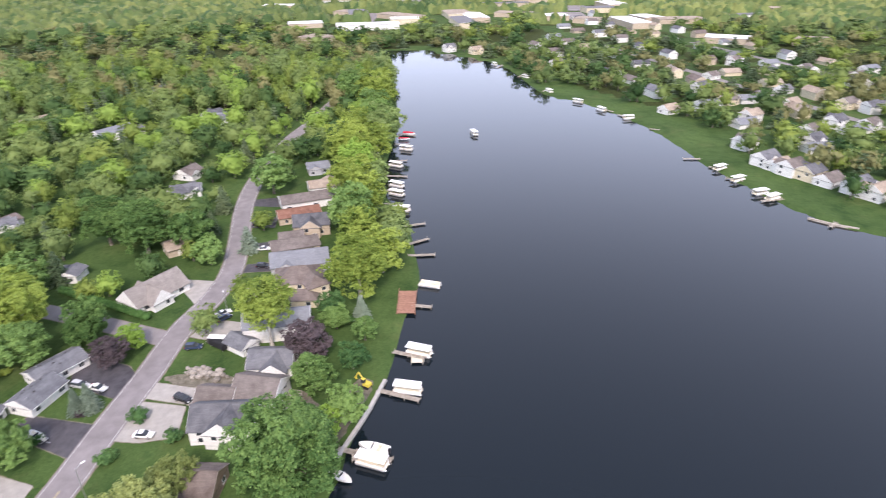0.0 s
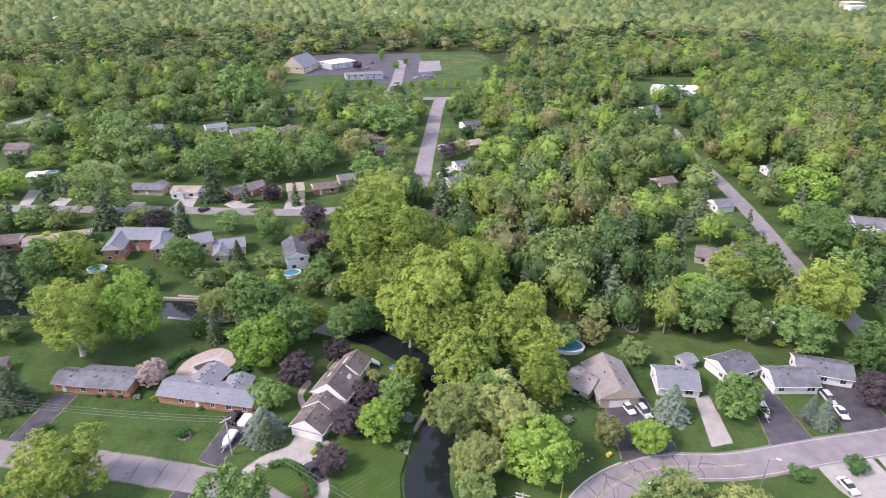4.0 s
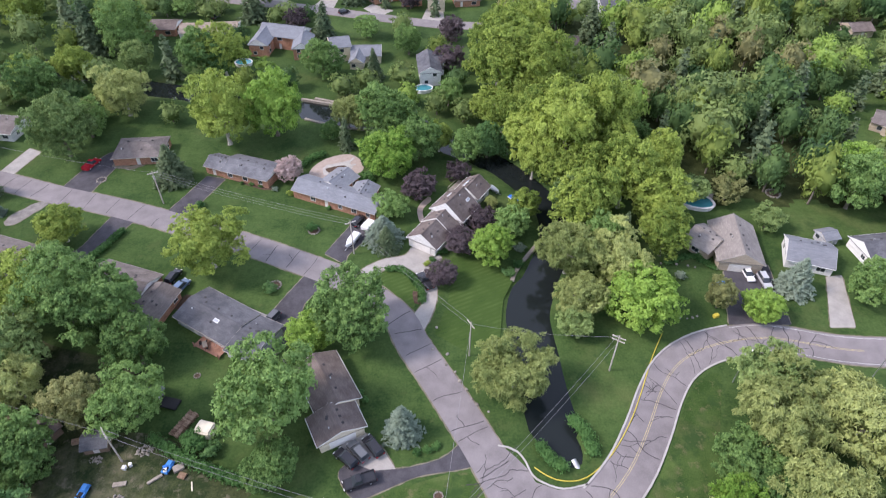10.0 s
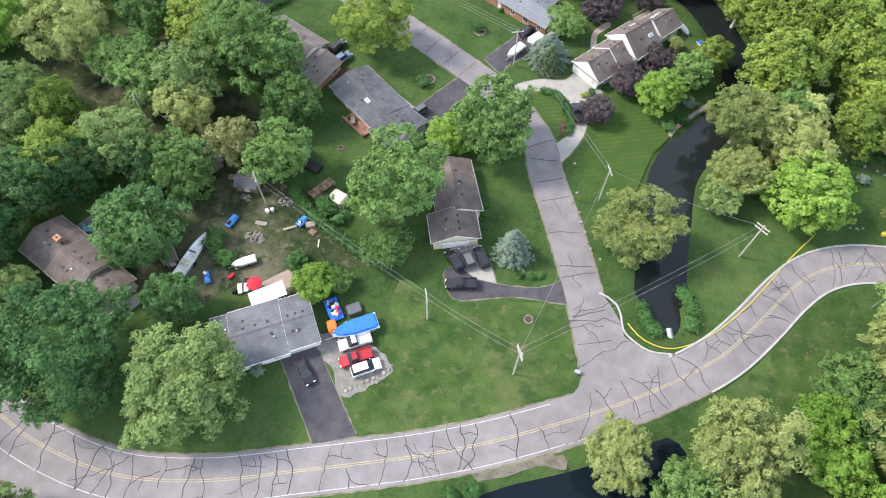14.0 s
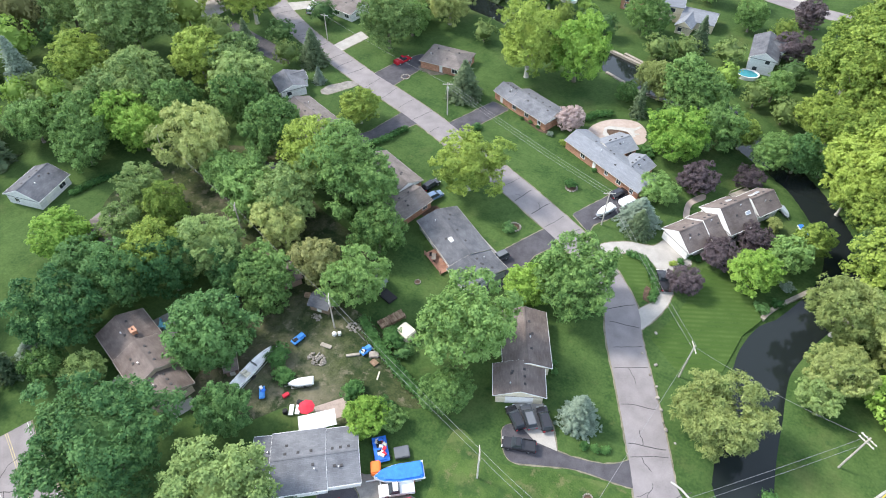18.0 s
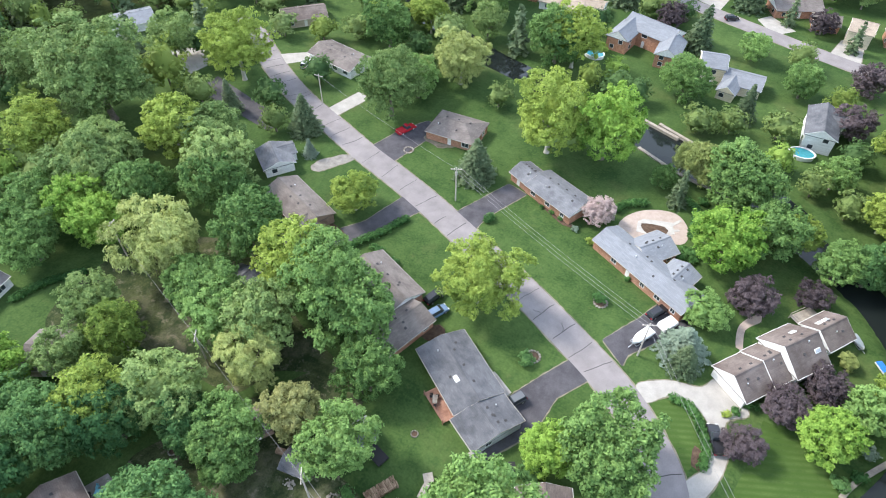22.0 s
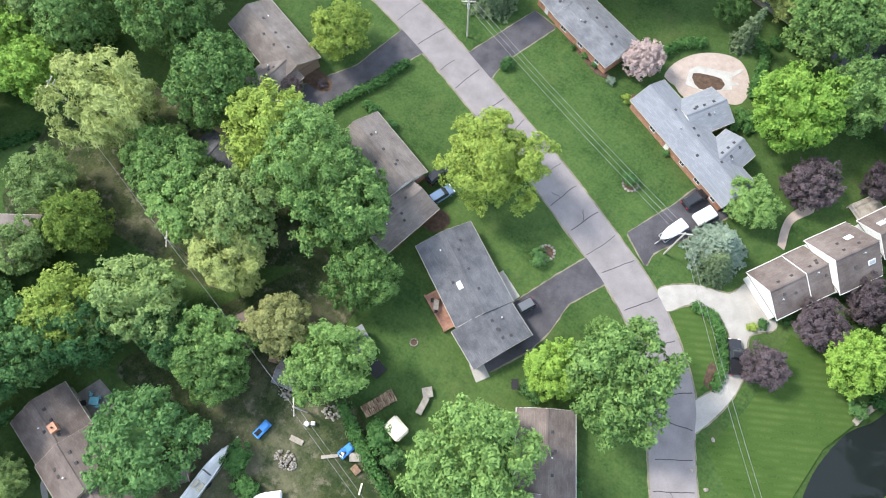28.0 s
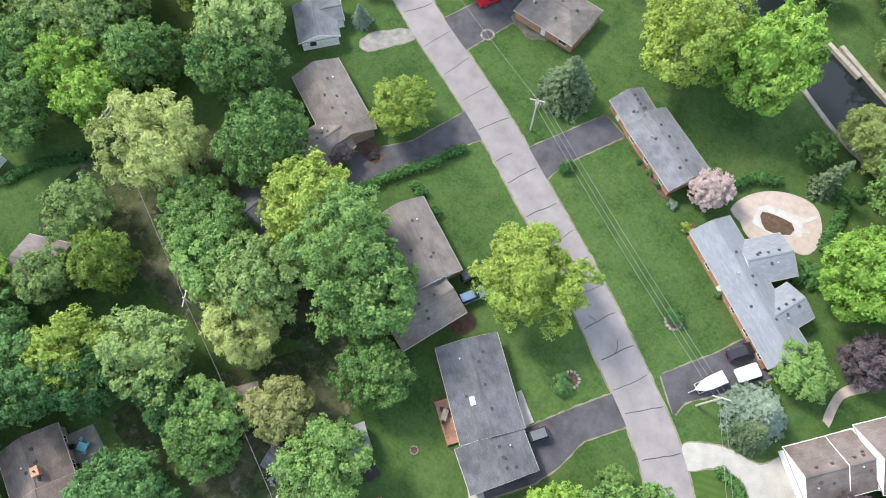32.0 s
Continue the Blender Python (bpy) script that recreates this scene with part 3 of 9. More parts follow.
def window(parent, m, w, h, glazed=True):
    bm = bmesh.new()
    t = 0.09
    if not glazed:
        box(bm, -w / 2 - t, -0.05, -h / 2 - t, w / 2 + t, 0.06, h / 2 + t)
        bm.normal_update()
        front = max(bm.faces, key=lambda f: f.normal.y)
        bmesh.ops.inset_region(bm, faces=[front], thickness=t, depth=-0.03)
        front.material_index = 1
        bmesh.ops.transform(bm, matrix=m, verts=bm.verts[:])
        part("window", bm, M["trim"], parent).data.materials.append(M["glass"])
        return
    box(bm, -w / 2 - t, -0.05, -h / 2 - t, w / 2 + t, 0.06, -h / 2, m)
    box(bm, -w / 2 - t, -0.05, h / 2, w / 2 + t, 0.06, h / 2 + t, m)
    box(bm, -w / 2 - t, -0.05, -h / 2, -w / 2, 0.06, h / 2, m)
    box(bm, w / 2, -0.05, -h / 2, w / 2 + t, 0.06, h / 2, m)
    box(bm, -0.03, -0.03, -h / 2, 0.03, 0.05, h / 2, m)
    f = part("window", bm, M["trim"], parent)
    bm = bmesh.new()
    box(bm, -w / 2, -0.03, -h / 2, w / 2, 0.02, h / 2, m)
    part("pane", bm, M["glass"], f)


def panel_door(parent, m, w, h, garage):
    bm = bmesh.new()
    box(bm, -w / 2, -0.04, 0, w / 2, 0.05, h, m)
    if garage:
        for k in range(4):
            box(bm, -w / 2 + 0.05, 0.05, h * k / 4 + 0.04, w / 2 - 0.05, 0.075, h * (k + 1) / 4 - 0.02, m)
    else:
        for k in (0.15, 0.85, 1.5):
            box(bm, -w / 2 + 0.12, 0.05, k, w / 2 - 0.12, 0.07, k + 0.5, m)
    part("garage_door" if garage else "door", bm, M["door"], parent)


def roof_block(root, L, W, eave, rise, mat, m, hip, trim, over=0.55, gutters=True, gable=None):
    """Roof slabs, ridge cap, fascia and gutters of one block lying along local x."""
    hw, hl, drop = W / 2 + over, L / 2 + over * 0.5, over * rise / (W / 2)
    z0, z1, th = eave - drop, eave + rise, 0.16
    inset = min(hl * 0.98, W / 2) if hip else 0.0
    bm = bmesh.new()
    top = [bm.verts.new(v) for v in ((-hl, -hw, z0 + th), (hl, -hw, z0 + th), (hl, hw, z0 + th), (-hl, hw, z0 + th),
                                     (-hl + inset, 0, z1 + th), (hl - inset, 0, z1 + th))]
    low = [bm.verts.new(v) for v in ((-hl, -hw, z0), (hl, -hw, z0), (hl, hw, z0), (-hl, hw, z0))]
    bm.faces.new((top[0], top[1], top[5], top[4]))
    bm.faces.new((top[2], top[3], top[4], top[5]))
    for tri in ((top[1], top[2], top[5]), (top[3], top[0], top[4])):
        bm.faces.new(tri).material_index = 0 if hip else 1
    for a, b in ((0, 1), (1, 2), (2, 3), (3, 0)):
        bm.faces.new((low[a], low[b], top[b], top[a]))
    bm.faces.new(low[::-1])
    bmesh.ops.recalc_face_normals(bm, faces=bm.faces[:])
    bm.normal_update()
    unit_uv(bm)
    bmesh.ops.transform(bm, matrix=m, verts=bm.verts[:])
    roof = part("roof", bm, mat, root)
    roof.data.materials.append(gable or mat)
    bm = bmesh.new()
    box(bm, -hl + inset, -0.14, z1 + th - 0.03, hl - inset, 0.14, z1 + th + 0.035, m)
    part("ridge_cap", bm, mat, roof)
    for s in (-1, 1) if gutters else ():
        bm = bmesh.new()
        box(bm, -hl, s * hw - 0.045 + 0.04 * s, z0 + 0.0, hl, s * hw + 0.045 + 0.04 * s, z0 + th - 0.03, m)
        part("gutter", bm, trim, roof)
    if not hip:
        for s in (-1, 1):
            bm = bmesh.new()
            for q in (-1, 1):
                v = [bm.verts.new(c) for c in ((s * (hl + 0.03), q * hw, z0 - 0.02), (s * (hl + 0.03), q * hw, z0 + th - 0.01), (s * (hl + 0.03), 0, z1 + th - 0.01), (s * (hl + 0.03), 0, z1 + 0.0))]
                w = [bm.verts.new((c.co.x - 0.1 * s, c.co.y, c.co.z)) for c in v]
                bm.faces.new(v), bm.faces.new(w[::-1])
                for k in range(4):
                    bm.faces.new((v[k], w[k], w[(k + 1) % 4], v[(k + 1) % 4]))
            bmesh.ops.recalc_face_normals(bm, faces=bm.faces[:])
            bmesh.ops.transform(bm, matrix=m, verts=bm.verts[:])
            part("fascia", bm, trim, roof)
    return roof


def house(label, roof, wall, blocks, seed=0, chimney=0, garage=None, detail=2, name="house", category="house", hip=False, vents=3, skylights=()):
    """A house of blocks, each (x1, y1, x2, y2, width, eave height, roof rise): its ridge runs from the first point to the second; a roof of its own may follow."""
    rnd = random.Random(seed)
    x1, y1, x2, y2 = blocks[0][:4]
    base = Matrix.Translation(((x1 + x2) / 2, (y1 + y2) / 2, 0))
    root = thing(name, label, category, base)
    inv = base.inverted()
    ax, ay, bx, by, W, eave, rise = blocks[0][:7]
    if detail == 1 and len(blocks) == 1 and not hip and rise > 1 and math.hypot(bx - ax, by - ay) > 8 and seed % 3:
        f, s = (0.3 if seed % 2 else 0.7), (1 if seed % 4 < 2 else -1)
        cx, cy = ax + (bx - ax) * f, ay + (by - ay) * f
        d = Vector((-(by - ay), bx - ax)).normalized() * s * (W / 2 + 1.6)
        blocks = blocks + [(cx, cy, cx + d.x, cy + d.y, W * 0.62, eave, rise * 0.72)]
    for n, (ax, ay, bx, by, W, eave, rise, *own) in enumerate(blocks):
        L = math.hypot(bx - ax, by - ay)
        ang = math.atan2(by - ay, bx - ax)
        BLOCKED.append(((ax + bx) / 2, (ay + by) / 2, max(L, W) * 0.55 + 1.5, ax, ay, bx, by, W / 2))
        m = inv @ Matrix.Translation(((ax + bx) / 2, (ay + by) / 2, 0)) @ Matrix.Rotation(ang, 4, "Z")
        bm = bmesh.new()
        hl, hw = L / 2, W / 2
        ends = []
        for s in (-hl, hl):
            prof = [(s, -hw, -0.1), (s, hw, -0.1), (s, hw, eave)] + ([] if hip else [(s, 0, eave + rise)]) + [(s, -hw, eave)]
            ends.append([bm.verts.new(c) for c in prof])
        bm.faces.new(ends[0]), bm.faces.new(ends[1][::-1])
        k = len(ends[0])
        for i in range(k):
            bm.faces.new((ends[0][i], ends[0][(i + 1) % k], ends[1][(i + 1) % k], ends[1][i]))
        bmesh.ops.recalc_face_normals(bm, faces=bm.faces[:])
        bm.normal_update()
        unit_uv(bm)
        bmesh.ops.transform(bm, matrix=m, verts=bm.verts[:])
        part("wall", bm, WALL[wall], root)
        rf = roof_block(root, L, W, eave, rise, R[own[0] if own else roof], m, hip, M["trim"] if wall in ("white", "cream") else M["dulltrim"], gutters=detail >= 2, gable=WALL["white" if wall == "brick" else wall])
        if detail >= 1:
            storeys = [1.45] if eave < 4 else [1.45, 4.0 if eave > 4.6 else 3.4]
            for s in (-1, 1):
                face = m @ Matrix.Translation((0, s * hw, 0)) @ Matrix.Rotation(0 if s > 0 else math.pi, 4, "Z")
                count = max(1, int(L / (3.6 if detail > 1 else 4.6)))
                for z in storeys:
                    for c in range(count):
                        u = (c + 0.5) / count * L - hl
                        if z < 2 and c == count // 2 and n == 0 and s == -1:
                            panel_door(root, face @ Matrix.Translation((u, 0, 0.12)), 0.95, 2.05, False)
                        elif rnd.random() < 0.85 and not (garage and garage[0] == n and garage[1] == ("left" if s > 0 else "right") and z < 2):
                            window(root, face @ Matrix.Translation((u, 0, z)), rnd.choice((1.0, 1.3, 1.8)), 1.15, detail > 1)
                if garage and garage[0] == n and garage[1] == ("left" if s > 0 else "right"):
                    panel_door(root, face @ Matrix.Translation((0, 0, 0.05)), min(4.9, L * 0.7), 2.15, True)
                gable = m @ Matrix.Translation((s * hl, 0, 0)) @ Matrix.Rotation(-math.pi / 2 if s > 0 else math.pi / 2, 4, "Z")
                if garage and garage[0] == n and garage[1] == ("end" if s > 0 else "start"):
                    panel_door(root, gable @ Matrix.Translation((0, 0, 0.05)), min(4.9, W * 0.65), 2.15, True)
                else:
                    for z in storeys:
                        window(root, gable @ Matrix.Translation((W * 0.2 * rnd.choice((-1, 1)), 0, z)), 1.2, 1.1, detail > 1)
        if detail >= 2:
            for k in range(vents + 3):
                if k < 3:
                    u, v = rnd.uniform(-hl * 0.7, hl * 0.7), rnd.choice((-1, 1)) * rnd.uniform(0.15, 0.55) * hw
                else:
                    u, v = ((k - 2.5) / vents - 0.5) * 1.5 * hl, 0.2 * hw
                z = eave + rise * (1 - abs(v) / hw) + 0.1
                bm = bmesh.new()
                if k == 1:
                    rod(bm, m @ Vector((u, v, z - 0.1)), m @ Vector((u, v, z + 0.45)), 0.09, None, 8)
                    rod(bm, m @ Vector((u, v, z + 0.42)), m @ Vector((u, v, z + 0.5)), 0.14, None, 8)
                else:
                    box(bm, u - 0.22, v - 0.22, z - 0.1, u + 0.22, v + 0.22, z + 0.16, m)
                part("roof_vent", bm, M["metal" if k == 1 else "crack"], rf)
        for q, u, v in skylights:
            if q == n:
                tilt = m @ Matrix.Translation((u * hl, v * hw, eave + rise * (1 - abs(v)) + 0.17)) @ Matrix.Rotation(math.atan2(-rise * v / abs(v), hw), 4, "X")
                bm = bmesh.new()
                box(bm, -0.65, -0.4, -0.05, 0.65, 0.4, 0.1, tilt)
                lite = part("skylight", bm, M["trim"], rf, "white framed skylight")
                bm = bmesh.new()
                box(bm, -0.55, -0.3, 0.1, 0.55, 0.3, 0.125, tilt)
                part("pane", bm, M["skypane"], lite)
        if n < chimney:
            u = rnd.uniform(-0.25, 0.25) * L
            z = eave + rise
            bm = bmesh.new()
            box(bm, u - 0.6, hw * 0.2 - 0.45, z - 1.0, u + 0.6, hw * 0.2 + 0.45, z + 0.75, m)
            box(bm, u - 0.7, hw * 0.2 - 0.55, z + 0.75, u + 0.7, hw * 0.2 + 0.55, z + 0.87, m)
            ch = part("chimney", bm, WALL["brick"], root)
            bm = bmesh.new()
            rod(bm, m @ Vector((u, hw * 0.2, z + 0.85)), m @ Vector((u, hw * 0.2, z + 1.15)), 0.16, 0.13, 8)
            part("flue", bm, M["crack"], ch)
    return root


# ---------------------------------------------------------------- trees
def mesh_of(name, co, quads, mat, tris=None):
    me = bpy.data.meshes.new(name)
    co = np.asarray(co, np.float32)
    nq = len(quads)
    nt = 0 if tris is None else len(tris)
    idx = np.concatenate([np.asarray(quads, np.int32).ravel()] + ([np.asarray(tris, np.int32).ravel()] if nt else []))
    starts = np.concatenate([np.arange(nq) * 4, nq * 4 + np.arange(nt) * 3])
    me.vertices.add(len(co))
    me.vertices.foreach_set("co", co.ravel())
    me.loops.add(len(idx))
    me.loops.foreach_set("vertex_index", idx)
    me.polygons.add(nq + nt)
    me.polygons.foreach_set("loop_start", starts.astype(np.int32))
    me.update(calc_edges=True)
    me.materials.append(mat)
    return me


ICO = {}


def icosphere(fine=1):
    if fine not in ICO:
        b = bmesh.new()
        bmesh.ops.create_icosphere(b, subdivisions=fine, radius=1)
        ICO[fine] = (np.array([v.co[:] for v in b.verts]), np.array([[v.index for v in f.verts] for f in b.faces]))
        b.free()
    return ICO[fine]


def unit(v):
    return v / np.maximum(np.linalg.norm(v, axis=-1, keepdims=True), 1e-9)


def leaf_tris(rng, pos, nrm, length, width, hang=0.0, loose=0.5):
    """Small pointed leaf clumps at places, facing about along the normals."""
    k = len(pos)
    n = unit(nrm + rng.normal(0, loose, (k, 3)) + np.array([0, 0, 0.15]))
    up = unit(np.cross(n, rng.normal(0, 1, (k, 3))))
    if hang:
        down = np.array([0, 0, -1.0]) + n * n[:, 2:3]
        up = unit(down * hang + up * (1 - hang))
    side = np.cross(n, up)
    ln = (length * rng.uniform(0.7, 1.3, (k, 1)))
    wd = (width * rng.uniform(0.7, 1.3, (k, 1)))
    v = np.stack([pos - up * ln * 0.8 + side * wd, pos + up * ln * 1.2, pos - up * ln * 0.8 - side * wd], 1)
    return v.reshape(-1, 3), np.arange(k * 3).reshape(-1, 3)


def broad_crown(seed, leaves, lobes, tufts, size=0.3, flat=0.85, spread=1.0, hang=0.0, length=None, ragged=0.2, core=0.44, up=0.4):
    """A crown about 10 m wide round the origin: boughs end in lobes, lobes bear leafy tufts with gaps between; z runs from 0 to about 2 * 5 * flat."""
    rng = np.random.default_rng(seed)
    Rr = 5.0
    shape = np.array([spread, spread, flat])
    limb = unit(rng.normal(0, 1, (9, 3)) + np.array([0, 0, 0.2]))
    reach = rng.uniform(0.55, 1.0, 9)

    def outline(d):
        near = (np.exp((d @ limb.T - 1) * 7) * reach).max(1, keepdims=True)
        full = (np.hypot(d[:, :1], d[:, 1:2]) ** 2.7 + np.abs(d[:, 2:3]) ** 2.7) ** (-1 / 2.7)
        return (0.78 - ragged * 0.45 + (0.22 + ragged * 0.55) * near) * full

    k = np.arange(lobes) + 0.5
    z, a = 1 - 1.88 * k / lobes, k * 2.399963 + seed
    ring = np.sqrt(1 - z * z)
    d = unit(np.stack([ring * np.cos(a), ring * np.sin(a), z], 1) + rng.normal(0, 0.9 / math.sqrt(lobes), (lobes, 3)))
    lr = rng.uniform(0.6, 1.35, lobes) * Rr * 1.62 / math.sqrt(lobes)
    c = d * outline(d) * rng.uniform(0.80, 1.06, (lobes, 1)) * (Rr - lr[:, None] * 0.55) * shape
    own = np.repeat(np.arange(lobes), tufts)
    n = len(own)
    q = unit(rng.normal(0, 0.75, (n, 3)) + d[own] * 0.7 + np.array([0, 0, 0.45]))
    tp = c[own] + q * (lr[own] * rng.uniform(0.55, 1.2, n))[:, None] * np.array([1.0, 1.0, 0.8])
    tr = lr[own] * rng.uniform(0.6, 1.25, n) * 1.25 / math.sqrt(tufts)
    fill = int(leaves * 0.12)
    per = rng.multinomial(leaves - fill, tr ** 2 / (tr ** 2).sum())
    who = np.repeat(np.arange(n), per)
    w = unit(rng.normal(0, 0.8, (len(who), 3)) + q[who] * 0.6 + np.array([0, 0, 0.45]))
    pos = tp[who] + w * (tr[who] * rng.uniform(0.35, 1.15, len(who)))[:, None] * np.array([1.15, 1.15, 0.7])
    nrm = unit(w * 0.8 + q[who] * 0.5 + np.array([0, 0, up]))
    inner = unit(rng.normal(0, 1, (fill, 3)))
    pos = np.concatenate([pos, inner * outline(inner) * rng.uniform(0.5, 0.75, (fill, 1)) * Rr * shape])
    nrm = np.concatenate([nrm, inner])
    co, leaves3 = leaf_tris(rng, pos, nrm, length or size, size * 0.8, hang, 0.5 if leaves > 2000 else 0.36)
    iv, it = icosphere(2 if leaves > 300 else 1)
    heart = iv * outline(unit(iv)) * Rr * core * shape
    if leaves < 2000:
        lean = unit(heart) @ c.T
        bulge = lean ** 2 - (c ** 2).sum(1) + (lr * 0.9) ** 2
        far_side = np.where(bulge > 0, lean + np.sqrt(np.maximum(bulge, 0)), 0).max(1, keepdims=True)
        heart = unit(heart) * np.maximum(np.linalg.norm(heart, axis=1, keepdims=True) * 0.9, far_side * rng.uniform(0.62, 0.92, (len(iv), 1)))
    co = np.concatenate([co, heart])
    co[:, 2] += Rr * flat * 0.95
    return co, np.zeros((0, 4), int), np.concatenate([leaves3, it + len(leaves3) * 3])


def conifer_crown(seed, layers, per, height=10.0, radius=2.6, sprays=5, size=0.13):
    """Whorls of drooping boughs set with small sprays of needles."""
    rng = np.random.default_rng(seed)
    pos, nrm = [], []
    for k in range(layers):
        f = k / (layers - 1)
        z = height * (0.03 + 0.95 * f)
        r = radius * (1 - f) ** 0.8 * rng.uniform(0.86, 1.08) + 0.15
        m = max(5, int(per * (0.35 + 0.65 * (1 - f))))
        for a in np.linspace(0, 2 * math.pi, m, endpoint=False) + rng.uniform(0, 6, 1) + rng.normal(0, 0.12, m):
            rr = r * rng.uniform(0.72, 1.15)
            t = rng.uniform(0.3, 1.0, max(2, int(rr * 2.2)) * sprays) ** 0.7
            w = (1.15 - t) * rng.normal(0, 0.34, len(t)) * (0.4 + rr * 0.35)
            p = np.stack([np.cos(a) * rr * t - np.sin(a) * w, np.sin(a) * rr * t + np.cos(a) * w,
                          z - 0.34 * rr * t + 0.12 * rr * t * t + rng.normal(0, 0.07, len(t))], 1)
            pos.append(p)
            nrm.append(np.tile((math.cos(a) * 0.5, math.sin(a) * 0.5, 0.8), (len(t), 1)))
    pos, nrm = np.concatenate(pos), np.concatenate(nrm)
    co, leaves3 = leaf_tris(rng, pos, nrm, size * 1.5, size * 0.8)
    iv, it = icosphere()
    cores = [iv * np.array([radius * 0.5 * (1 - k / 9) ** 0.9 + 0.06] * 2 + [height * 0.08]) + np.array([0, 0, height * (0.08 + 0.86 * k / 9)]) for k in range(9)]
    tris = (it[None] + (np.arange(9) * len(iv))[:, None, None]).reshape(-1, 3) + len(co)
    return np.concatenate([co] + cores), np.zeros((0, 4), int), np.concatenate([leaves3, tris])


def trunk_mesh(name, seed, height, r, limbs, mat, lean=0.05):
    rnd = random.Random(seed)
    bm = bmesh.new()
    top = Vector((rnd.uniform(-1, 1) * lean * height, rnd.uniform(-1, 1) * lean * height, height))
    mid = top * 0.45
    rod(bm, (0, 0, -0.3), (0, 0, 0.4), r * 1.6, r * 1.05, 9)
    rod(bm, (0, 0, 0.3), mid, r * 1.05, r * 0.8, 9)
    rod(bm, mid, top, r * 0.8, r * 0.3, 8)
    for k in range(limbs):
        a = k * 2.4 + rnd.uniform(-0.4, 0.4)
        s = mid.lerp(top, rnd.uniform(0.0, 0.7))
        e = s + Vector((math.cos(a), math.sin(a), rnd.uniform(0.7, 1.3))) * height * rnd.uniform(0.22, 0.38)
        rod(bm, s, e, r * 0.42, r * 0.14, 6)
    return finish(name, bm, mat)


KINDS = {}


def tree_kind(key, label, leafmat, crowns, trunks, natural, clear):
    """natural: radius and crown height of the crown meshes as made; clear: trunk height below the crown as a share of the tree's height."""
    KINDS[key] = (label, [mesh_of("crown", co, q, LEAF[leafmat], t) for co, q, t in crowns], trunks, natural, clear)


def crown_set(seed, hi, **kw):
    out = []
    for k in range(3):
        out.append(broad_crown(seed + k, *((13500, 52, 11) if hi else (3800, 34, 7)), size=0.155 if hi else 0.27, **kw))
    return out


BARK_A = [trunk_mesh("trunk", 5 + k, 6.0, 0.26, 6, M["bark"]) for k in range(2)]
BARK_B = [trunk_mesh("trunk", 9 + k, 6.0, 0.26, 7, M["palebark"], 0.09) for k in range(2)]
BARK_C = [trunk_mesh("trunk", 13, 6.0, 0.2, 0, M["bark"], 0.0)]
for hi in (True, False):
    s = "" if hi else "_far"
    tree_kind("maple" + s, "broad maple tree in full mid-green leaf", "maple", crown_set(11, hi, flat=0.82), BARK_A, (5.0, 8.2), 0.07)
    tree_kind("deep" + s, "dense dark green shade tree with rounded crown", "deep", crown_set(21, hi, flat=0.8, ragged=0.12), BARK_A, (5.0, 8.0), 0.06)
    tree_kind("yellow" + s, "tall yellow-green tree with an uneven crown", "yellow", crown_set(31, hi, flat=0.95, ragged=0.3), BARK_B, (5.0, 9.5), 0.10)
    tree_kind("lime" + s, "bright lime-green young tree", "lime", crown_set(41, hi, flat=0.85), BARK_A, (5.0, 8.5), 0.06)
    airy = [broad_crown(51 + k, *((17000, 58, 15) if hi else (5200, 40, 9)), size=0.085 if hi else 0.16, flat=0.9, hang=0.7, length=0.21 if hi else 0.36, ragged=0.5, core=0.26) for k in range(3)]
    tree_kind("willow" + s, "pale yellow-green weeping willow", "willow", airy, BARK_B, (5.0, 9.0), 0.04)
    tree_kind("olive" + s, "thin-leaved dull green tree", "olive", crown_set(61, hi, flat=0.92, ragged=0.3), BARK_A, (5.0, 9.2), 0.07)
    tree_kind("rust" + s, "tree in bronze-green spring leaf", "rust", crown_set(71, hi, flat=0.92, ragged=0.25), BARK_A, (5.0, 9.2), 0.10)
    tree_kind("purple" + s, "dark purple-leaved ornamental tree", "purple", crown_set(81, hi, flat=0.88, ragged=0.14), BARK_A, (5.0, 8.8), 0.05)
    tree_kind("blossom" + s, "small tree in pale pink blossom", "blossom", crown_set(91, hi, flat=0.75), BARK_A, (5.0, 7.5), 0.06)
    cone = [conifer_crown(101 + k, *((24, 22, 10.0, 2.6, 5, 0.13) if hi else (16, 12, 10.0, 2.6, 3, 0.24))) for k in range(2)]
    tree_kind("spruce" + s, "dark green spruce tree", "spruce", cone, BARK_C, (2.6, 10.0), 0.03)
    tree_kind("blue" + s, "silvery blue spruce tree", "blue", cone, BARK_C, (2.6, 10.0), 0.02)
GREAT = {k: [mesh_of("crown", *(lambda a: (a[0], a[1], LEAF[k], a[2]))(broad_crown(500 + i + len(k), 26000, 64, 13, size=0.11, flat=0.92, ragged=0.45))) for i in range(2)] for k in ("yellow", "olive", "deep", "maple")}
TREE_SPOTS = []
COUNT = [0]


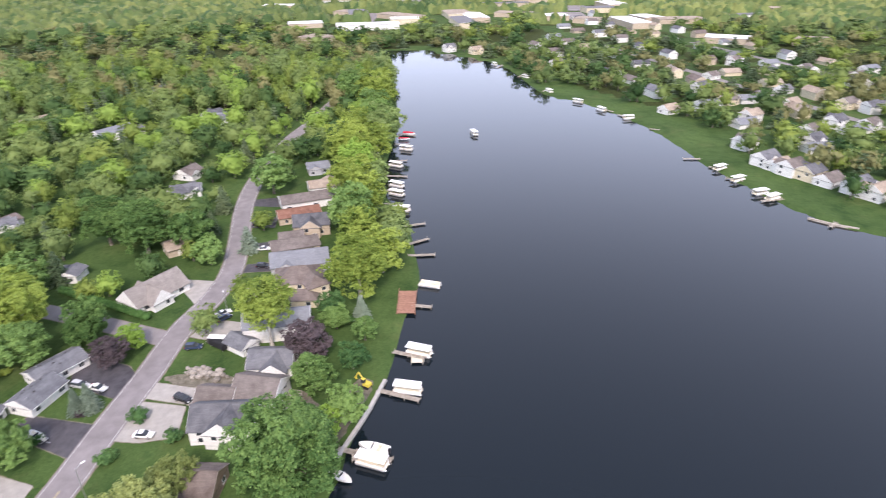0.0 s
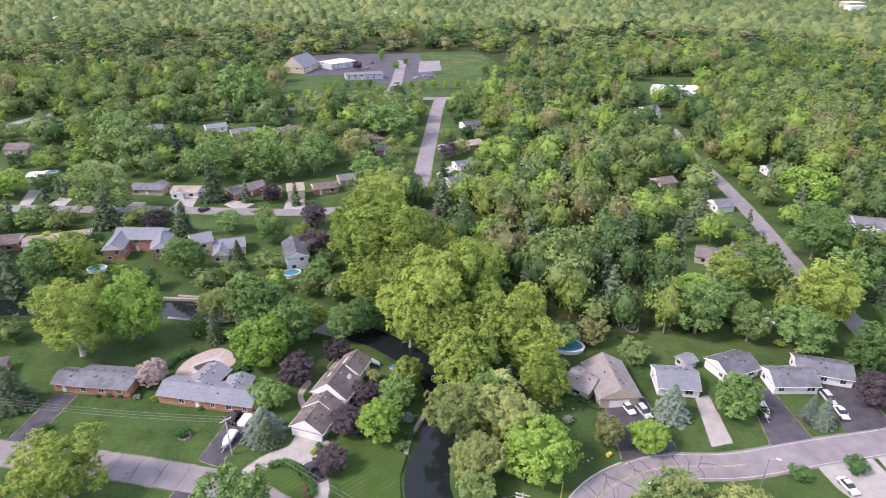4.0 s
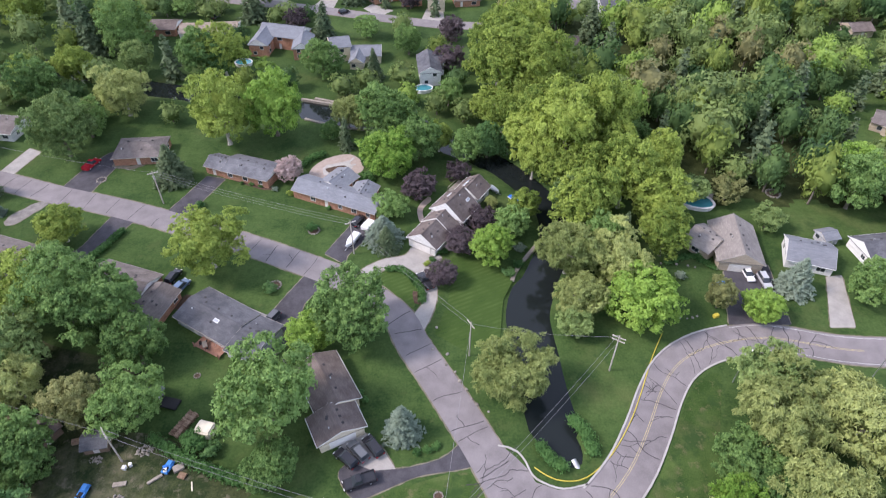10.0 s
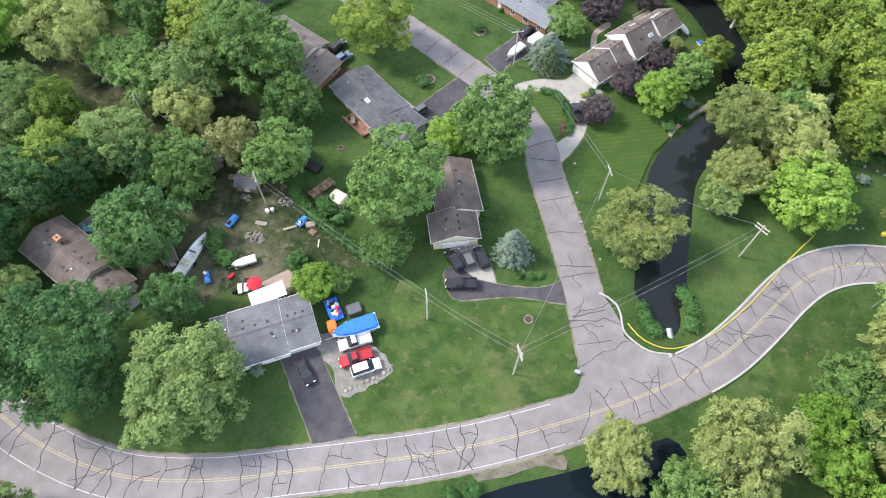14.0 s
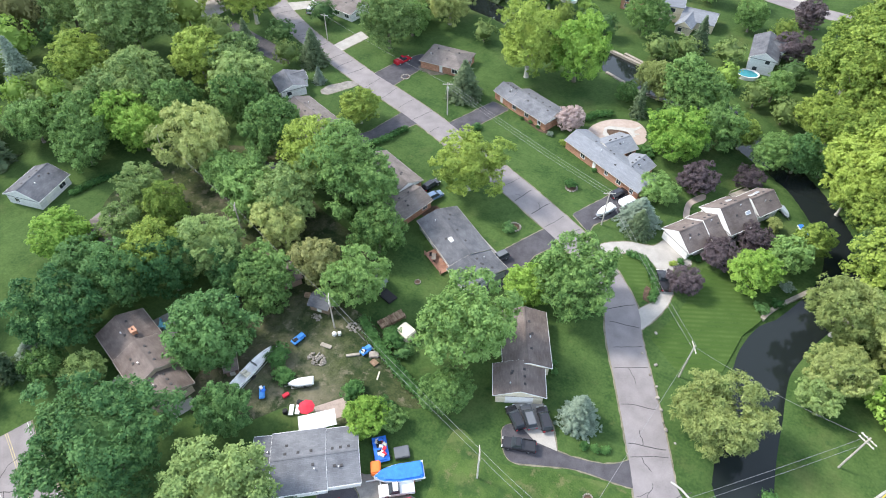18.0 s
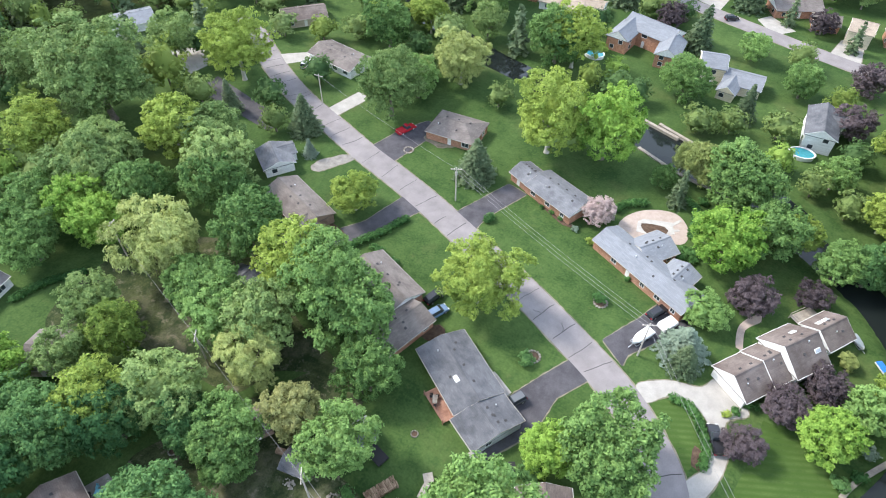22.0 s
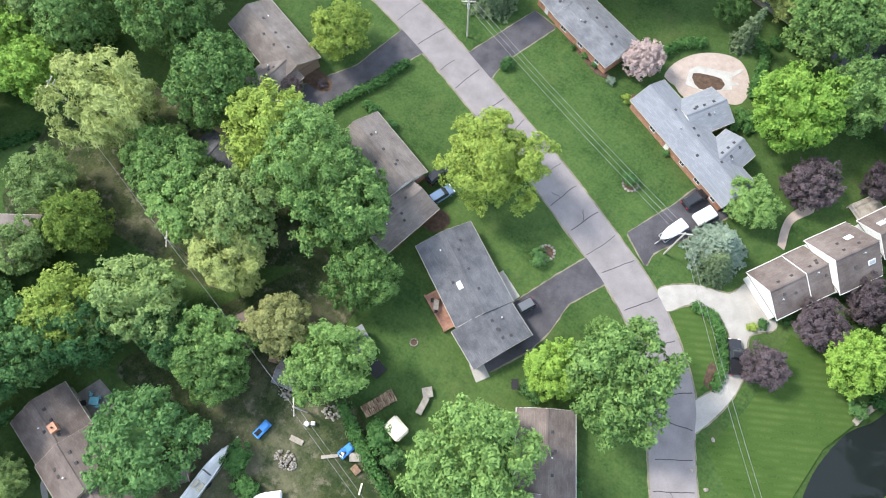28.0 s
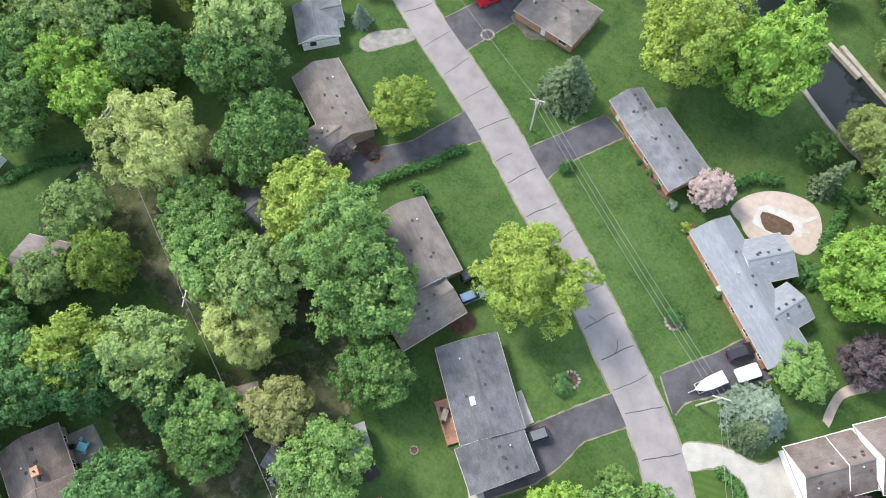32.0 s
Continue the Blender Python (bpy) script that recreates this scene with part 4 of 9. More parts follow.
def tree(kind, x, y, h, r, far=False, bare=None):
    far = far or math.hypot(x + 20, y - 36) > 190
    label, crowns, trunks, (nr, nh), clear = KINDS[kind + ("_far" if far else "")]
    clear = bare or clear
    if r > 9.3 and kind in GREAT and y < 260:
        crowns = GREAT[kind]
    COUNT[0] += 1
    k = COUNT[0]
    root = thing("tree", label, "tree", pose(x, y, 0, 0, 0, (k * 137) % 360), group="trees of the neighbourhood")
    t = part("trunk", trunks[k % len(trunks)], None, root)
    th = h * (clear + 0.42)
    t.scale = (r / 4.6, r / 4.6, th / 6.0)
    c = part("crown", crowns[k % len(crowns)], None, root)
    c.location = (0, 0, h * clear)
    c.scale = (r / nr, r / nr, h * (1 - clear) / nh)
    TREE_SPOTS.append((x, y, r))
    return root


BUSH = [mesh_of("shrub", *(lambda a: (a[0] * 0.2, a[1], LEAF[c], a[2]))(broad_crown(201 + i, 1500, 14, 6, size=0.42, flat=0.7, ragged=0.12))) for i, c in enumerate(("hedge", "deep", "yellow", "purple", "blue"))]


def shrub(x, y, r, h, colour="hedge"):
    COUNT[0] += 1
    names = {"hedge": "rounded green garden shrub", "deep": "dark green garden shrub", "yellow": "low yellow-green garden shrub", "purple": "low purple-leaved garden shrub", "blue": "low silvery garden shrub"}
    ob = new("shrub", BUSH[list(names).index(colour)])
    ob.matrix_world = pose(x, y, -0.05, 0, 0, (COUNT[0] * 77) % 360) @ Matrix.Diagonal((r, r, h / 1.36, 1))
    return tagged(ob, names[colour], "shrub", "garden shrubs")


def hedge(points, width, height, label="clipped green hedge", colour="hedge"):
    """A leafy hedge along a line."""
    line = curve(points, 1.0)
    rng = np.random.default_rng(len(points) + int(abs(points[0][0]) * 10))
    n = int(len(line) * 130)
    i = rng.integers(0, len(line), n)
    base = np.array([tuple(p) for p in line])[i] + rng.uniform(-0.5, 0.5, (n, 2))
    q = unit(rng.normal(0, 1, (n, 3)) + np.array([0, 0, 0.6]))
    pos = np.concatenate([base, np.full((n, 1), height * 0.55)], 1) + q * np.array([width * 0.5, width * 0.5, height * 0.48])
    co, leaves3 = leaf_tris(rng, pos, q, 0.2, 0.15)
    iv, it = icosphere()
    k = len(line)
    core = (np.array([(p.x, p.y, height * 0.45) for p in line])[:, None] + iv[None] * np.array([width * 0.5, width * 0.5, height * 0.46])).reshape(-1, 3)
    tris = (it[None] + (np.arange(k) * len(iv))[:, None, None]).reshape(-1, 3) + len(co)
    ob = new("hedge", mesh_of("hedge", np.concatenate([co, core]), np.zeros((0, 4), int), LEAF[colour], np.concatenate([leaves3, tris])))
    return tagged(ob, label, "hedge")


# ---------------------------------------------------------------- vehicles
CARS = {}


def car_parts(kind, paint):
    """Meshes of one vehicle, nose towards +x, standing on z = 0."""
    if (kind, paint) in CARS:
        return CARS[kind, paint]
    L, W, belt, top = {"sedan": (4.7, 1.82, 0.92, 1.45), "suv": (4.75, 1.9, 1.05, 1.72), "van": (5.1, 1.98, 1.05, 1.78), "pickup": (5.7, 2.0, 1.08, 1.85)}[kind]
    h = L / 2
    lower = [(-h, 0.34), (-h - 0.02, 0.75), (-h + 0.12, belt), (h * 0.42, belt), (h - 0.35, belt - 0.14), (h, 0.68), (h - 0.02, 0.34)]
    if kind == "sedan":
        cabin = [(-h * 0.72, belt - 0.02), (-h * 0.42, top), (h * 0.10, top), (h * 0.46, belt - 0.04)]
    elif kind == "pickup":
        cabin = [(-h * 0.18, belt - 0.02), (-h * 0.12, top), (h * 0.22, top), (h * 0.46, belt - 0.04)]
    else:
        cabin = [(-h * 0.97, belt - 0.02), (-h * 0.86, top), (h * 0.18, top), (h * 0.52, belt - 0.04)]

    def loft(profile, w0, w1, z0, z1, mat, name, bevel):
        bm = bmesh.new()
        sides = []
        for s in (-1, 1):
            sides.append([bm.verts.new((x, s * (w0 + (w1 - w0) * (z - z0) / (z1 - z0)) / 2, z)) for x, z in profile])
        bm.faces.new(sides[0]), bm.faces.new(sides[1][::-1])
        n = len(profile)
        for i in range(n):
            bm.faces.new((sides[0][i], sides[1][i], sides[1][(i + 1) % n], sides[0][(i + 1) % n]))
        bmesh.ops.recalc_face_normals(bm, faces=bm.faces[:])
        if bevel:
            bmesh.ops.bevel(bm, geom=bm.edges[:], offset=bevel, segments=2, affect="EDGES", clamp_overlap=True)
        if kind == "pickup" and name == "body":
            for s in (-1, 1):
                box(bm, -h + 0.1, s * W / 2 - 0.05 - 0.05 * s, belt - 0.02, -h * 0.2, s * W / 2 + 0.05 - 0.05 * s, belt + 0.22)
            box(bm, -h + 0.03, -W / 2 + 0.1, belt - 0.02, -h + 0.12, W / 2 - 0.1, belt + 0.22)
        return finish(name, bm, mat)

    out = [("body", loft(lower, W, W * 0.97, 0.3, belt, PAINT[paint], "body", 0.07), "")]
    out.append(("window_glass", loft(cabin, W * 0.95, W * 0.74, belt, top, M["glass"], "glass", 0.05), "dark tinted glass"))
    bm = bmesh.new()
    box(bm, cabin[1][0] + 0.08, -W * 0.36, top - 0.02, cabin[2][0] - 0.08, W * 0.36, top + 0.035)
    bmesh.ops.bevel(bm, geom=bm.edges[:], offset=0.03, segments=1, affect="EDGES")
    out.append(("roof_panel", finish("roof_panel", bm, PAINT[paint]), ""))
    for s in (-1, 1):
        for x, mat, nm in ((h - 0.06, M["hull"], "headlight"), (-h + 0.03, PAINT["red"], "tail_light")):
            bm = bmesh.new()
            box(bm, x - 0.09, s * W * 0.36 - 0.2, 0.66, x + 0.04, s * W * 0.36 + 0.2, 0.82)
            out.append((nm, finish(nm, bm, mat), ""))
        bm = bmesh.new()
        box(bm, h * 0.36, s * (W / 2 + 0.08) - 0.1, belt, h * 0.36 + 0.14, s * (W / 2 + 0.08) + 0.1, belt + 0.14)
        out.append(("wing_mirror", finish("wing_mirror", bm, PAINT[paint]), ""))
    wheels = []
    for x in (-h * 0.6, h * 0.6):
        for s in (-1, 1):
            bm = bmesh.new()
            rod(bm, (x, s * W / 2 - 0.2 * s, 0.34), (x, s * W / 2 + 0.01 * s, 0.34), 0.34, None, 16)
            b2 = bmesh.new()
            rod(b2, (x, s * W / 2, 0.34), (x, s * W / 2 + 0.025 * s, 0.34), 0.21, 0.18, 10)
            wheels.append((finish("wheel", bm, M["black"]), finish("rim", b2, M["chrome"])))
    CARS[kind, paint] = (out, wheels)
    return CARS[kind, paint]


def car(kind, paint, x, y, heading, label=""):
    nice = {"suv": "sport utility vehicle", "van": "minivan", "pickup": "pickup truck", "sedan": "saloon car"}[kind]
    root = thing("car", label or f"{paint} {nice} parked on a driveway", "car", pose(x, y, 0.05, 0, 0, heading), "parked vehicles")
    out, wheels = car_parts(kind, paint)
    for nm, me, lab in out:
        part(nm, me, None, root, lab)
    for tyre, rim in wheels:
        w = part("wheel", tyre, None, root)
        part("rim", rim, None, w)
    return root


def hull_mesh(L, W, H, mat):
    bm = bmesh.new()
    secs = []
    for k in range(9):
        t = k / 8
        w = W / 2 * (1 - max(0, (t - 0.45) / 0.55) ** 2.2) + 0.02
        z = H * (1 + 0.25 * t * t)
        x = -L / 2 + L * t
        secs.append([bm.verts.new(c) for c in ((x, -w, z), (x, -w * 0.85, H * 0.35), (x, 0, H * 0.25 * t * t * 2), (x, w * 0.85, H * 0.35), (x, w, z), (x, w * 0.8, z), (x, w * 0.7, z - H * 0.35), (x, -w * 0.7, z - H * 0.35), (x, -w * 0.8, z))])
    for a, b in zip(secs, secs[1:]):
        for i in range(9):
            bm.faces.new((a[i], a[(i + 1) % 9], b[(i + 1) % 9], b[i]))
    bm.faces.new(secs[0]), bm.faces.new(secs[-1][::-1])
    bmesh.ops.recalc_face_normals(bm, faces=bm.faces[:])
    return finish("hull", bm, mat)


HULL = hull_mesh(6.0, 2.2, 0.9, M["hull"])


def boat(x, y, heading, label="white motor boat with open cockpit", z=0.0, scale=1.0, trailer=False, cover=None):
    root = thing("boat", label, "boat", pose(x, y, z, 0, 0, heading) @ Matrix.Scale(scale, 4), "boats")
    part("hull", HULL, None, root)
    if cover:
        bm = bmesh.new()
        solid(bm, [(-2.9, -1.05), (0.3, -1.05), (2.0, -0.7), (3.0, 0), (2.0, 0.7), (0.3, 1.05), (-2.9, 1.05)], 0.85, 1.25)
        bmesh.ops.bevel(bm, geom=bm.edges[:], offset=0.16, segments=2, affect="EDGES", clamp_overlap=True)
        part("cover", bm, M[cover], root)
    else:
        for s in (-0.5, 0.5):
            bm = bmesh.new()
            box(bm, -1.4, s - 0.3, 0.5, -0.8, s + 0.3, 1.0)
            box(bm, -1.5, s - 0.3, 0.9, -1.35, s + 0.3, 1.35)
            part("seat", bm, M["canvas"], root)
        bm = bmesh.new()
        box(bm, 0.15, -0.75, 0.95, 0.22, 0.75, 1.45)
        part("windscreen", bm, M["glass"], root)
        bm = bmesh.new()
        box(bm, -3.35, -0.25, 0.3, -2.95, 0.25, 1.25)
        part("outboard_motor", bm, M["black"], root)
    if trailer:
        bm = bmesh.new()
        for s in (-0.9, 0.9):
            box(bm, -2.5, s - 0.05, -0.1, 2.4, s + 0.05, 0.02)
        box(bm, 2.25, -0.95, -0.1, 2.4, 0.95, 0.02)
        box(bm, 2.3, -0.06, -0.1, 4.0, 0.06, 0.02)
        part("trailer_frame", bm, M["metal"], root)
        for s in (-1.05, 1.05):
            bm = bmesh.new()
            rod(bm, (-0.8, s - 0.1, -0.12), (-0.8, s + 0.1, -0.12), 0.3, None, 14)
            part("wheel", bm, M["black"], root)
    return root


def pontoon(x, y, heading, label="white pontoon boat with canvas top", canopy=True, lift=False):
    root = thing("boat", label, "boat", pose(x, y, 0.75 if lift else WATERLINE, 0, 0, heading), "boats")
    if lift:
        for u in (-2.2, 1.8):
            bm = bmesh.new()
            box(bm, u - 0.15, -1.2, -0.75, u + 0.15, 1.2, -0.2)
            part("support", bm, M["timber"], root)
    for s in (-0.95, 0.95):
        bm = bmesh.new()
        rod(bm, (-3.5, s, 0.15), (3.0, s, 0.15), 0.36, None, 12)
        rod(bm, (3.0, s, 0.15), (3.8, s, 0.25), 0.36, 0.05, 12)
        part("float", bm, M["metal"], root)
    bm = bmesh.new()
    box(bm, -3.6, -1.28, 0.5, 3.5, 1.28, 0.62)
    part("deck", bm, M["hull" if lift else "canvas"], root)
    for y0, y1, x0, x1 in ((-1.28, -1.22, -3.4, 3.3), (1.22, 1.28, -3.4, 3.3), (-1.28, 1.28, 3.26, 3.32)):
        bm = bmesh.new()
        box(bm, x0, y0, 0.62, x1, y1, 1.3)
        part("rail_panel", bm, M["hull"], root)
    for x0, x1, s in ((-3.2, -1.6, 0.85), (-3.2, -1.6, -0.85), (1.2, 3.0, 0.85), (1.2, 3.0, -0.85)):
        bm = bmesh.new()
        box(bm, x0, s - 0.3, 0.62, x1, s + 0.3, 1.02)
        box(bm, x0, s + (0.22 if s > 0 else -0.3), 1.0, x1, s + (0.3 if s > 0 else -0.22), 1.4)
        part("bench", bm, M["canvas"], root)
    if canopy:
        bm = bmesh.new()
        box(bm, -3.6, -1.5, 2.35, 3.4, 1.5, 2.47)
        bmesh.ops.bevel(bm, geom=bm.edges[:], offset=0.05, segments=2, affect="EDGES")
        part("canopy", bm, M["hull"], root)
        for px in (-3.2, 3.0):
            for s in (-1.3, 1.3):
                bm = bmesh.new()
                rod(bm, (px, s, 0.6), (px, s, 2.4), 0.03, None, 6)
                part("canopy_post", bm, M["metal"], root)
    return root


def dock(x0, y0, x1, y1, width=1.3, label="grey timber dock on posts", mat="timber"):
    d = Vector((x1 - x0, y1 - y0))
    L = d.length
    root = thing("dock", label, "dock", pose(x0, y0, 0, 0, 0, math.degrees(math.atan2(d.y, d.x))), "docks along the shore")
    n = max(3, int(L / (0.5 if math.hypot(x0, y0) < 150 else 0.9)))
    bm = bmesh.new()
    box(bm, 0, -width / 2, 0, L / n - 0.03, width / 2, 0.06)
    me = finish("plank", bm, M[mat])
    for k in range(n):
        p = part("plank", me, None, root)
        p.location = (k * L / n, 0, 0.02)
    for s in (-1, 1):
        bm = bmesh.new()
        box(bm, 0, s * width * 0.42 - 0.05, -0.16, L, s * width * 0.42 + 0.05, 0.015)
        part("beam", bm, M[mat], root)
    for k in range(max(2, int(L / 3.5)) + 1):
        for s in (-1, 1):
            bm = bmesh.new()
            u = L * k / max(2, int(L / 3.5))
            rod(bm, (u, s * width * 0.52, -2.2), (u, s * width * 0.52, 0.5), 0.07, None, 7)
            part("post", bm, M["pole"], root)
    return root


def utility_pole(x, y, h, heading, arms=1, transformer=False):
    root = thing("utility_pole", "weathered wooden utility pole with crossarm", "utility pole", pose(x, y, 0, 0, 0, heading), "utility poles")
    bm = bmesh.new()
    rod(bm, (0, 0, -0.3), (0, 0, h), 0.17, 0.12, 10)
    part("post", bm, M["pole"], root)
    for k in range(arms):
        z = h - 0.5 - k * 0.9
        bm = bmesh.new()
        box(bm, -0.07, -1.3, z - 0.07, 0.07, 1.3, z + 0.07)
        a = part("crossarm", bm, M["pole"], root)
        for s in (-1.15, -0.45, 0.45, 1.15):
            bm = bmesh.new()
            rod(bm, (0, s, z + 0.06), (0, s, z + 0.26), 0.05, 0.03, 7)
            part("insulator", bm, M["hull"], a)
    if transformer:
        bm = bmesh.new()
        rod(bm, (0.35, 0, h - 2.6), (0.35, 0, h - 1.6), 0.26, None, 12)
        part("transformer", bm, M["metal"], root)
    return root


def cable(a, b, sag=1.0, r=0.02, label="thin grey overhead cable"):
    a, b = Vector(a), Vector(b)
    cu = bpy.data.curves.new("cable", "CURVE")
    cu.dimensions, cu.bevel_depth, cu.bevel_resolution = "3D", r, 1
    s = cu.splines.new("POLY")
    s.points.add(14)
    for k in range(15):
        t = k / 14
        p = a.lerp(b, t) - Vector((0, 0, sag * 4 * t * (1 - t)))
        s.points[k].co = (*p, 1)
    cu.materials.append(M["wire"])
    return tagged(new("cable", cu), label, "cable", "overhead cables")


def street_lamp(x, y, heading, h=8.0):
    root = thing("street_lamp", "street lamp with white head on a slim pole", "street lamp", pose(x, y, 0, 0, 0, heading), "street lamps")
    bm = bmesh.new()
    rod(bm, (0, 0, -0.2), (0, 0, h), 0.11, 0.07, 10)
    part("post", bm, M["metal"], root)
    bm = bmesh.new()
    rod(bm, (0, 0, h - 0.1), (1.4, 0, h + 0.35), 0.05, 0.04, 8)
    part("arm", bm, M["metal"], root)
    bm = bmesh.new()
    box(bm, 1.2, -0.22, h + 0.28, 2.1, 0.22, h + 0.46)
    bmesh.ops.bevel(bm, geom=bm.edges[:], offset=0.07, segments=2, affect="EDGES")
    part("head", bm, M["hull"], root)
    return root


def stone_ring(x, y, r, n=14, label="ring of pale stones round a fire pit"):
    root = thing("fire_pit", label, "fire pit", pose(x, y, 0))
    bm = bmesh.new()
    g = bmesh.ops.create_icosphere(bm, subdivisions=1, radius=1)["verts"]
    rnd = random.Random(3)
    for v in g:
        v.co *= rnd.uniform(0.8, 1.15)
    me = finish("stone", bm, M["stone"])
    for k in range(n):
        a = 2 * math.pi * k / n
        s = part("stone", me, None, root)
        s.location = (math.cos(a) * r, math.sin(a) * r, 0.1)
        s.scale = (r * 0.24, r * 0.24, 0.18)
        s.rotation_euler = (0, 0, a * 3)
    bm = bmesh.new()
    solid(bm, [(math.cos(a) * r * 0.85, math.sin(a) * r * 0.85) for a in np.linspace(0, 2 * math.pi, 16, endpoint=False)], -0.1, 0.03)
    part("ash_bed", bm, M["bed"], root)
    return root


def boulder(x, y, r, label="pale field stone lying on the grass", seed=1):
    rnd = random.Random(seed)
    bm = bmesh.new()
    for v in bmesh.ops.create_icosphere(bm, subdivisions=2, radius=1)["verts"]:
        v.co *= rnd.uniform(0.85, 1.12)
    ob = new("boulder", finish("boulder", bm, M["stone"]))
    ob.matrix_world = pose(x, y, r * 0.35, 0, 0, rnd.uniform(0, 360)) @ Matrix.Diagonal((r, r * 0.8, r * 0.6, 1))
    return tagged(ob, label, "stone", "field stones")


def round_pool(x, y, a, b, heading, h=1.2, label="above-ground swimming pool with white rim"):
    root = thing("swimming_pool", label, "swimming pool", pose(x, y, 0, 0, 0, heading))
    ring = np.linspace(0, 2 * math.pi, 36, endpoint=False)
    bm = bmesh.new()
    prof = ((1.0, -0.1), (1.0, h), (1.06, h), (1.06, h + 0.08), (0.94, h + 0.08), (0.94, h - 0.4))
    rows = [[bm.verts.new((math.cos(t) * a * k, math.sin(t) * b * k, z)) for k, z in prof] for t in ring]
    for i in range(36):
        for j in range(5):
            bm.faces.new((rows[i][j], rows[(i + 1) % 36][j], rows[(i + 1) % 36][j + 1], rows[i][j + 1]))
    bmesh.ops.recalc_face_normals(bm, faces=bm.faces[:])
    part("rim", bm, M["hull"], root)
    bm = bmesh.new()
    bm.faces.new([bm.verts.new((math.cos(t) * a * 0.95, math.sin(t) * b * 0.95, h - 0.15)) for t in ring])
    part("pool_water", bm, M["pool"], root)
    return root


def shed(x, y, heading, L, W, h=2.2, roof="brown", wall="brown", label="small garden shed with gabled roof"):
    c, s = math.cos(radians(heading)) * L / 2, math.sin(radians(heading)) * L / 2
    return house(label, roof, wall, [(x - c, y - s, x + c, y + s, W, h, 0.8)], detail=1, name="shed", category="shed", vents=0)


def small_box(name, label, x, y, heading, L, W, H, mat, z=0.0, category="", legs=0.0):
    """Loose yard things: a bevelled body, on four feet where it stands clear of the ground."""
    root = thing(name, label, category or name.replace("_", " "), pose(x, y, z, 0, 0, heading))
    bm = bmesh.new()
    box(bm, -L / 2, -W / 2, legs, L / 2, W / 2, H)
    bmesh.ops.bevel(bm, geom=bm.edges[:], offset=min(L, W, H - legs) * 0.12, segments=2, affect="EDGES")
    part("body", bm, M[mat] if mat in M else PAINT[mat], root)
    if legs:
        for a in (-1, 1):
            for b in (-1, 1):
                bm = bmesh.new()
                rod(bm, (a * L * 0.4, b * W * 0.4, 0), (a * L * 0.4, b * W * 0.4, legs + 0.05), 0.04, None, 6)
                part("leg", bm, M["metal"], root)
    return root


def pebble_mesh(seed):
    rng = np.random.default_rng(seed)
    iv, it = icosphere()
    return mesh_of("stone", iv * np.array([0.24, 0.17, 0.13]) * (1 + rng.normal(0, 0.16, (len(iv), 1))), np.zeros((0, 4), int), M["stone"], it)


PEBBLES = []


def rubble(x, y, r, height, label, count=70):
    """A low heap of loose stones."""
    if not PEBBLES:
        PEBBLES.extend(pebble_mesh(k) for k in range(4))
    rnd = random.Random(int(abs(x) * 10))
    root = thing("stone_heap", label, "stones", pose(x, y, 0))
    for k in range(count):
        a, d = rnd.uniform(0, 6.28), math.sqrt(rnd.random())
        p = part("stone", PEBBLES[k % 4], None, root)
        p.matrix_local = pose(math.cos(a) * d * r, math.sin(a) * d * r * 0.7, height * (1 - d) + 0.05, rnd.uniform(-30, 30), rnd.uniform(-30, 30), rnd.uniform(0, 360)) @ Matrix.Scale(rnd.uniform(0.6, 1.5), 4)
    return root


def log_pile(x, y, heading, L, W, H, label):
    """Split logs stacked in rows."""
    root = thing("wood_pile", label, "firewood", pose(x, y, 0, 0, 0, heading))
    rnd = random.Random(int(abs(y) * 10))
    meshes = []
    for k in range(3):
        bm = bmesh.new()
        rod(bm, (0, -W * 0.23, 0), (0.02 * k, W * 0.23, 0.02), 0.15 - 0.02 * k, 0.13, 6)
        meshes.append(finish("log", bm, M["log"]))
    for row in (-1, 1):
        for lay in range(max(2, int(H / 0.24))):
            for k in range(int(L / 0.3)):
                p = part("log", meshes[rnd.randrange(3)], None, root)
                p.matrix_local = pose(-L / 2 + 0.15 + k * 0.3 + rnd.uniform(-0.05, 0.05), row * W * 0.25 + rnd.uniform(-0.1, 0.1), 0.13 + lay * 0.23, 0, 0, rnd.uniform(-14, 14))
    return root


def umbrella(x, y, z, r, label):
    root = thing("garden_umbrella", label, "umbrella", pose(x, y, 0))
    bm = bmesh.new()
    bmesh.ops.create_cone(bm, cap_ends=True, segments=8, radius1=r, radius2=0.05, depth=0.55, matrix=Matrix.Translation((0, 0, z)))
    part("canopy", bm, M["redcloth"], root)
    bm = bmesh.new()
    rod(bm, (0, 0, 0.05), (0, 0, z), 0.03, None, 6)
    part("pole", bm, M["metal"], root)
    bm = bmesh.new()
    rod(bm, (0, 0, 0), (0, 0, 0.12), 0.3, 0.25, 10)
    part("base", bm, M["stone"], root)
    return root


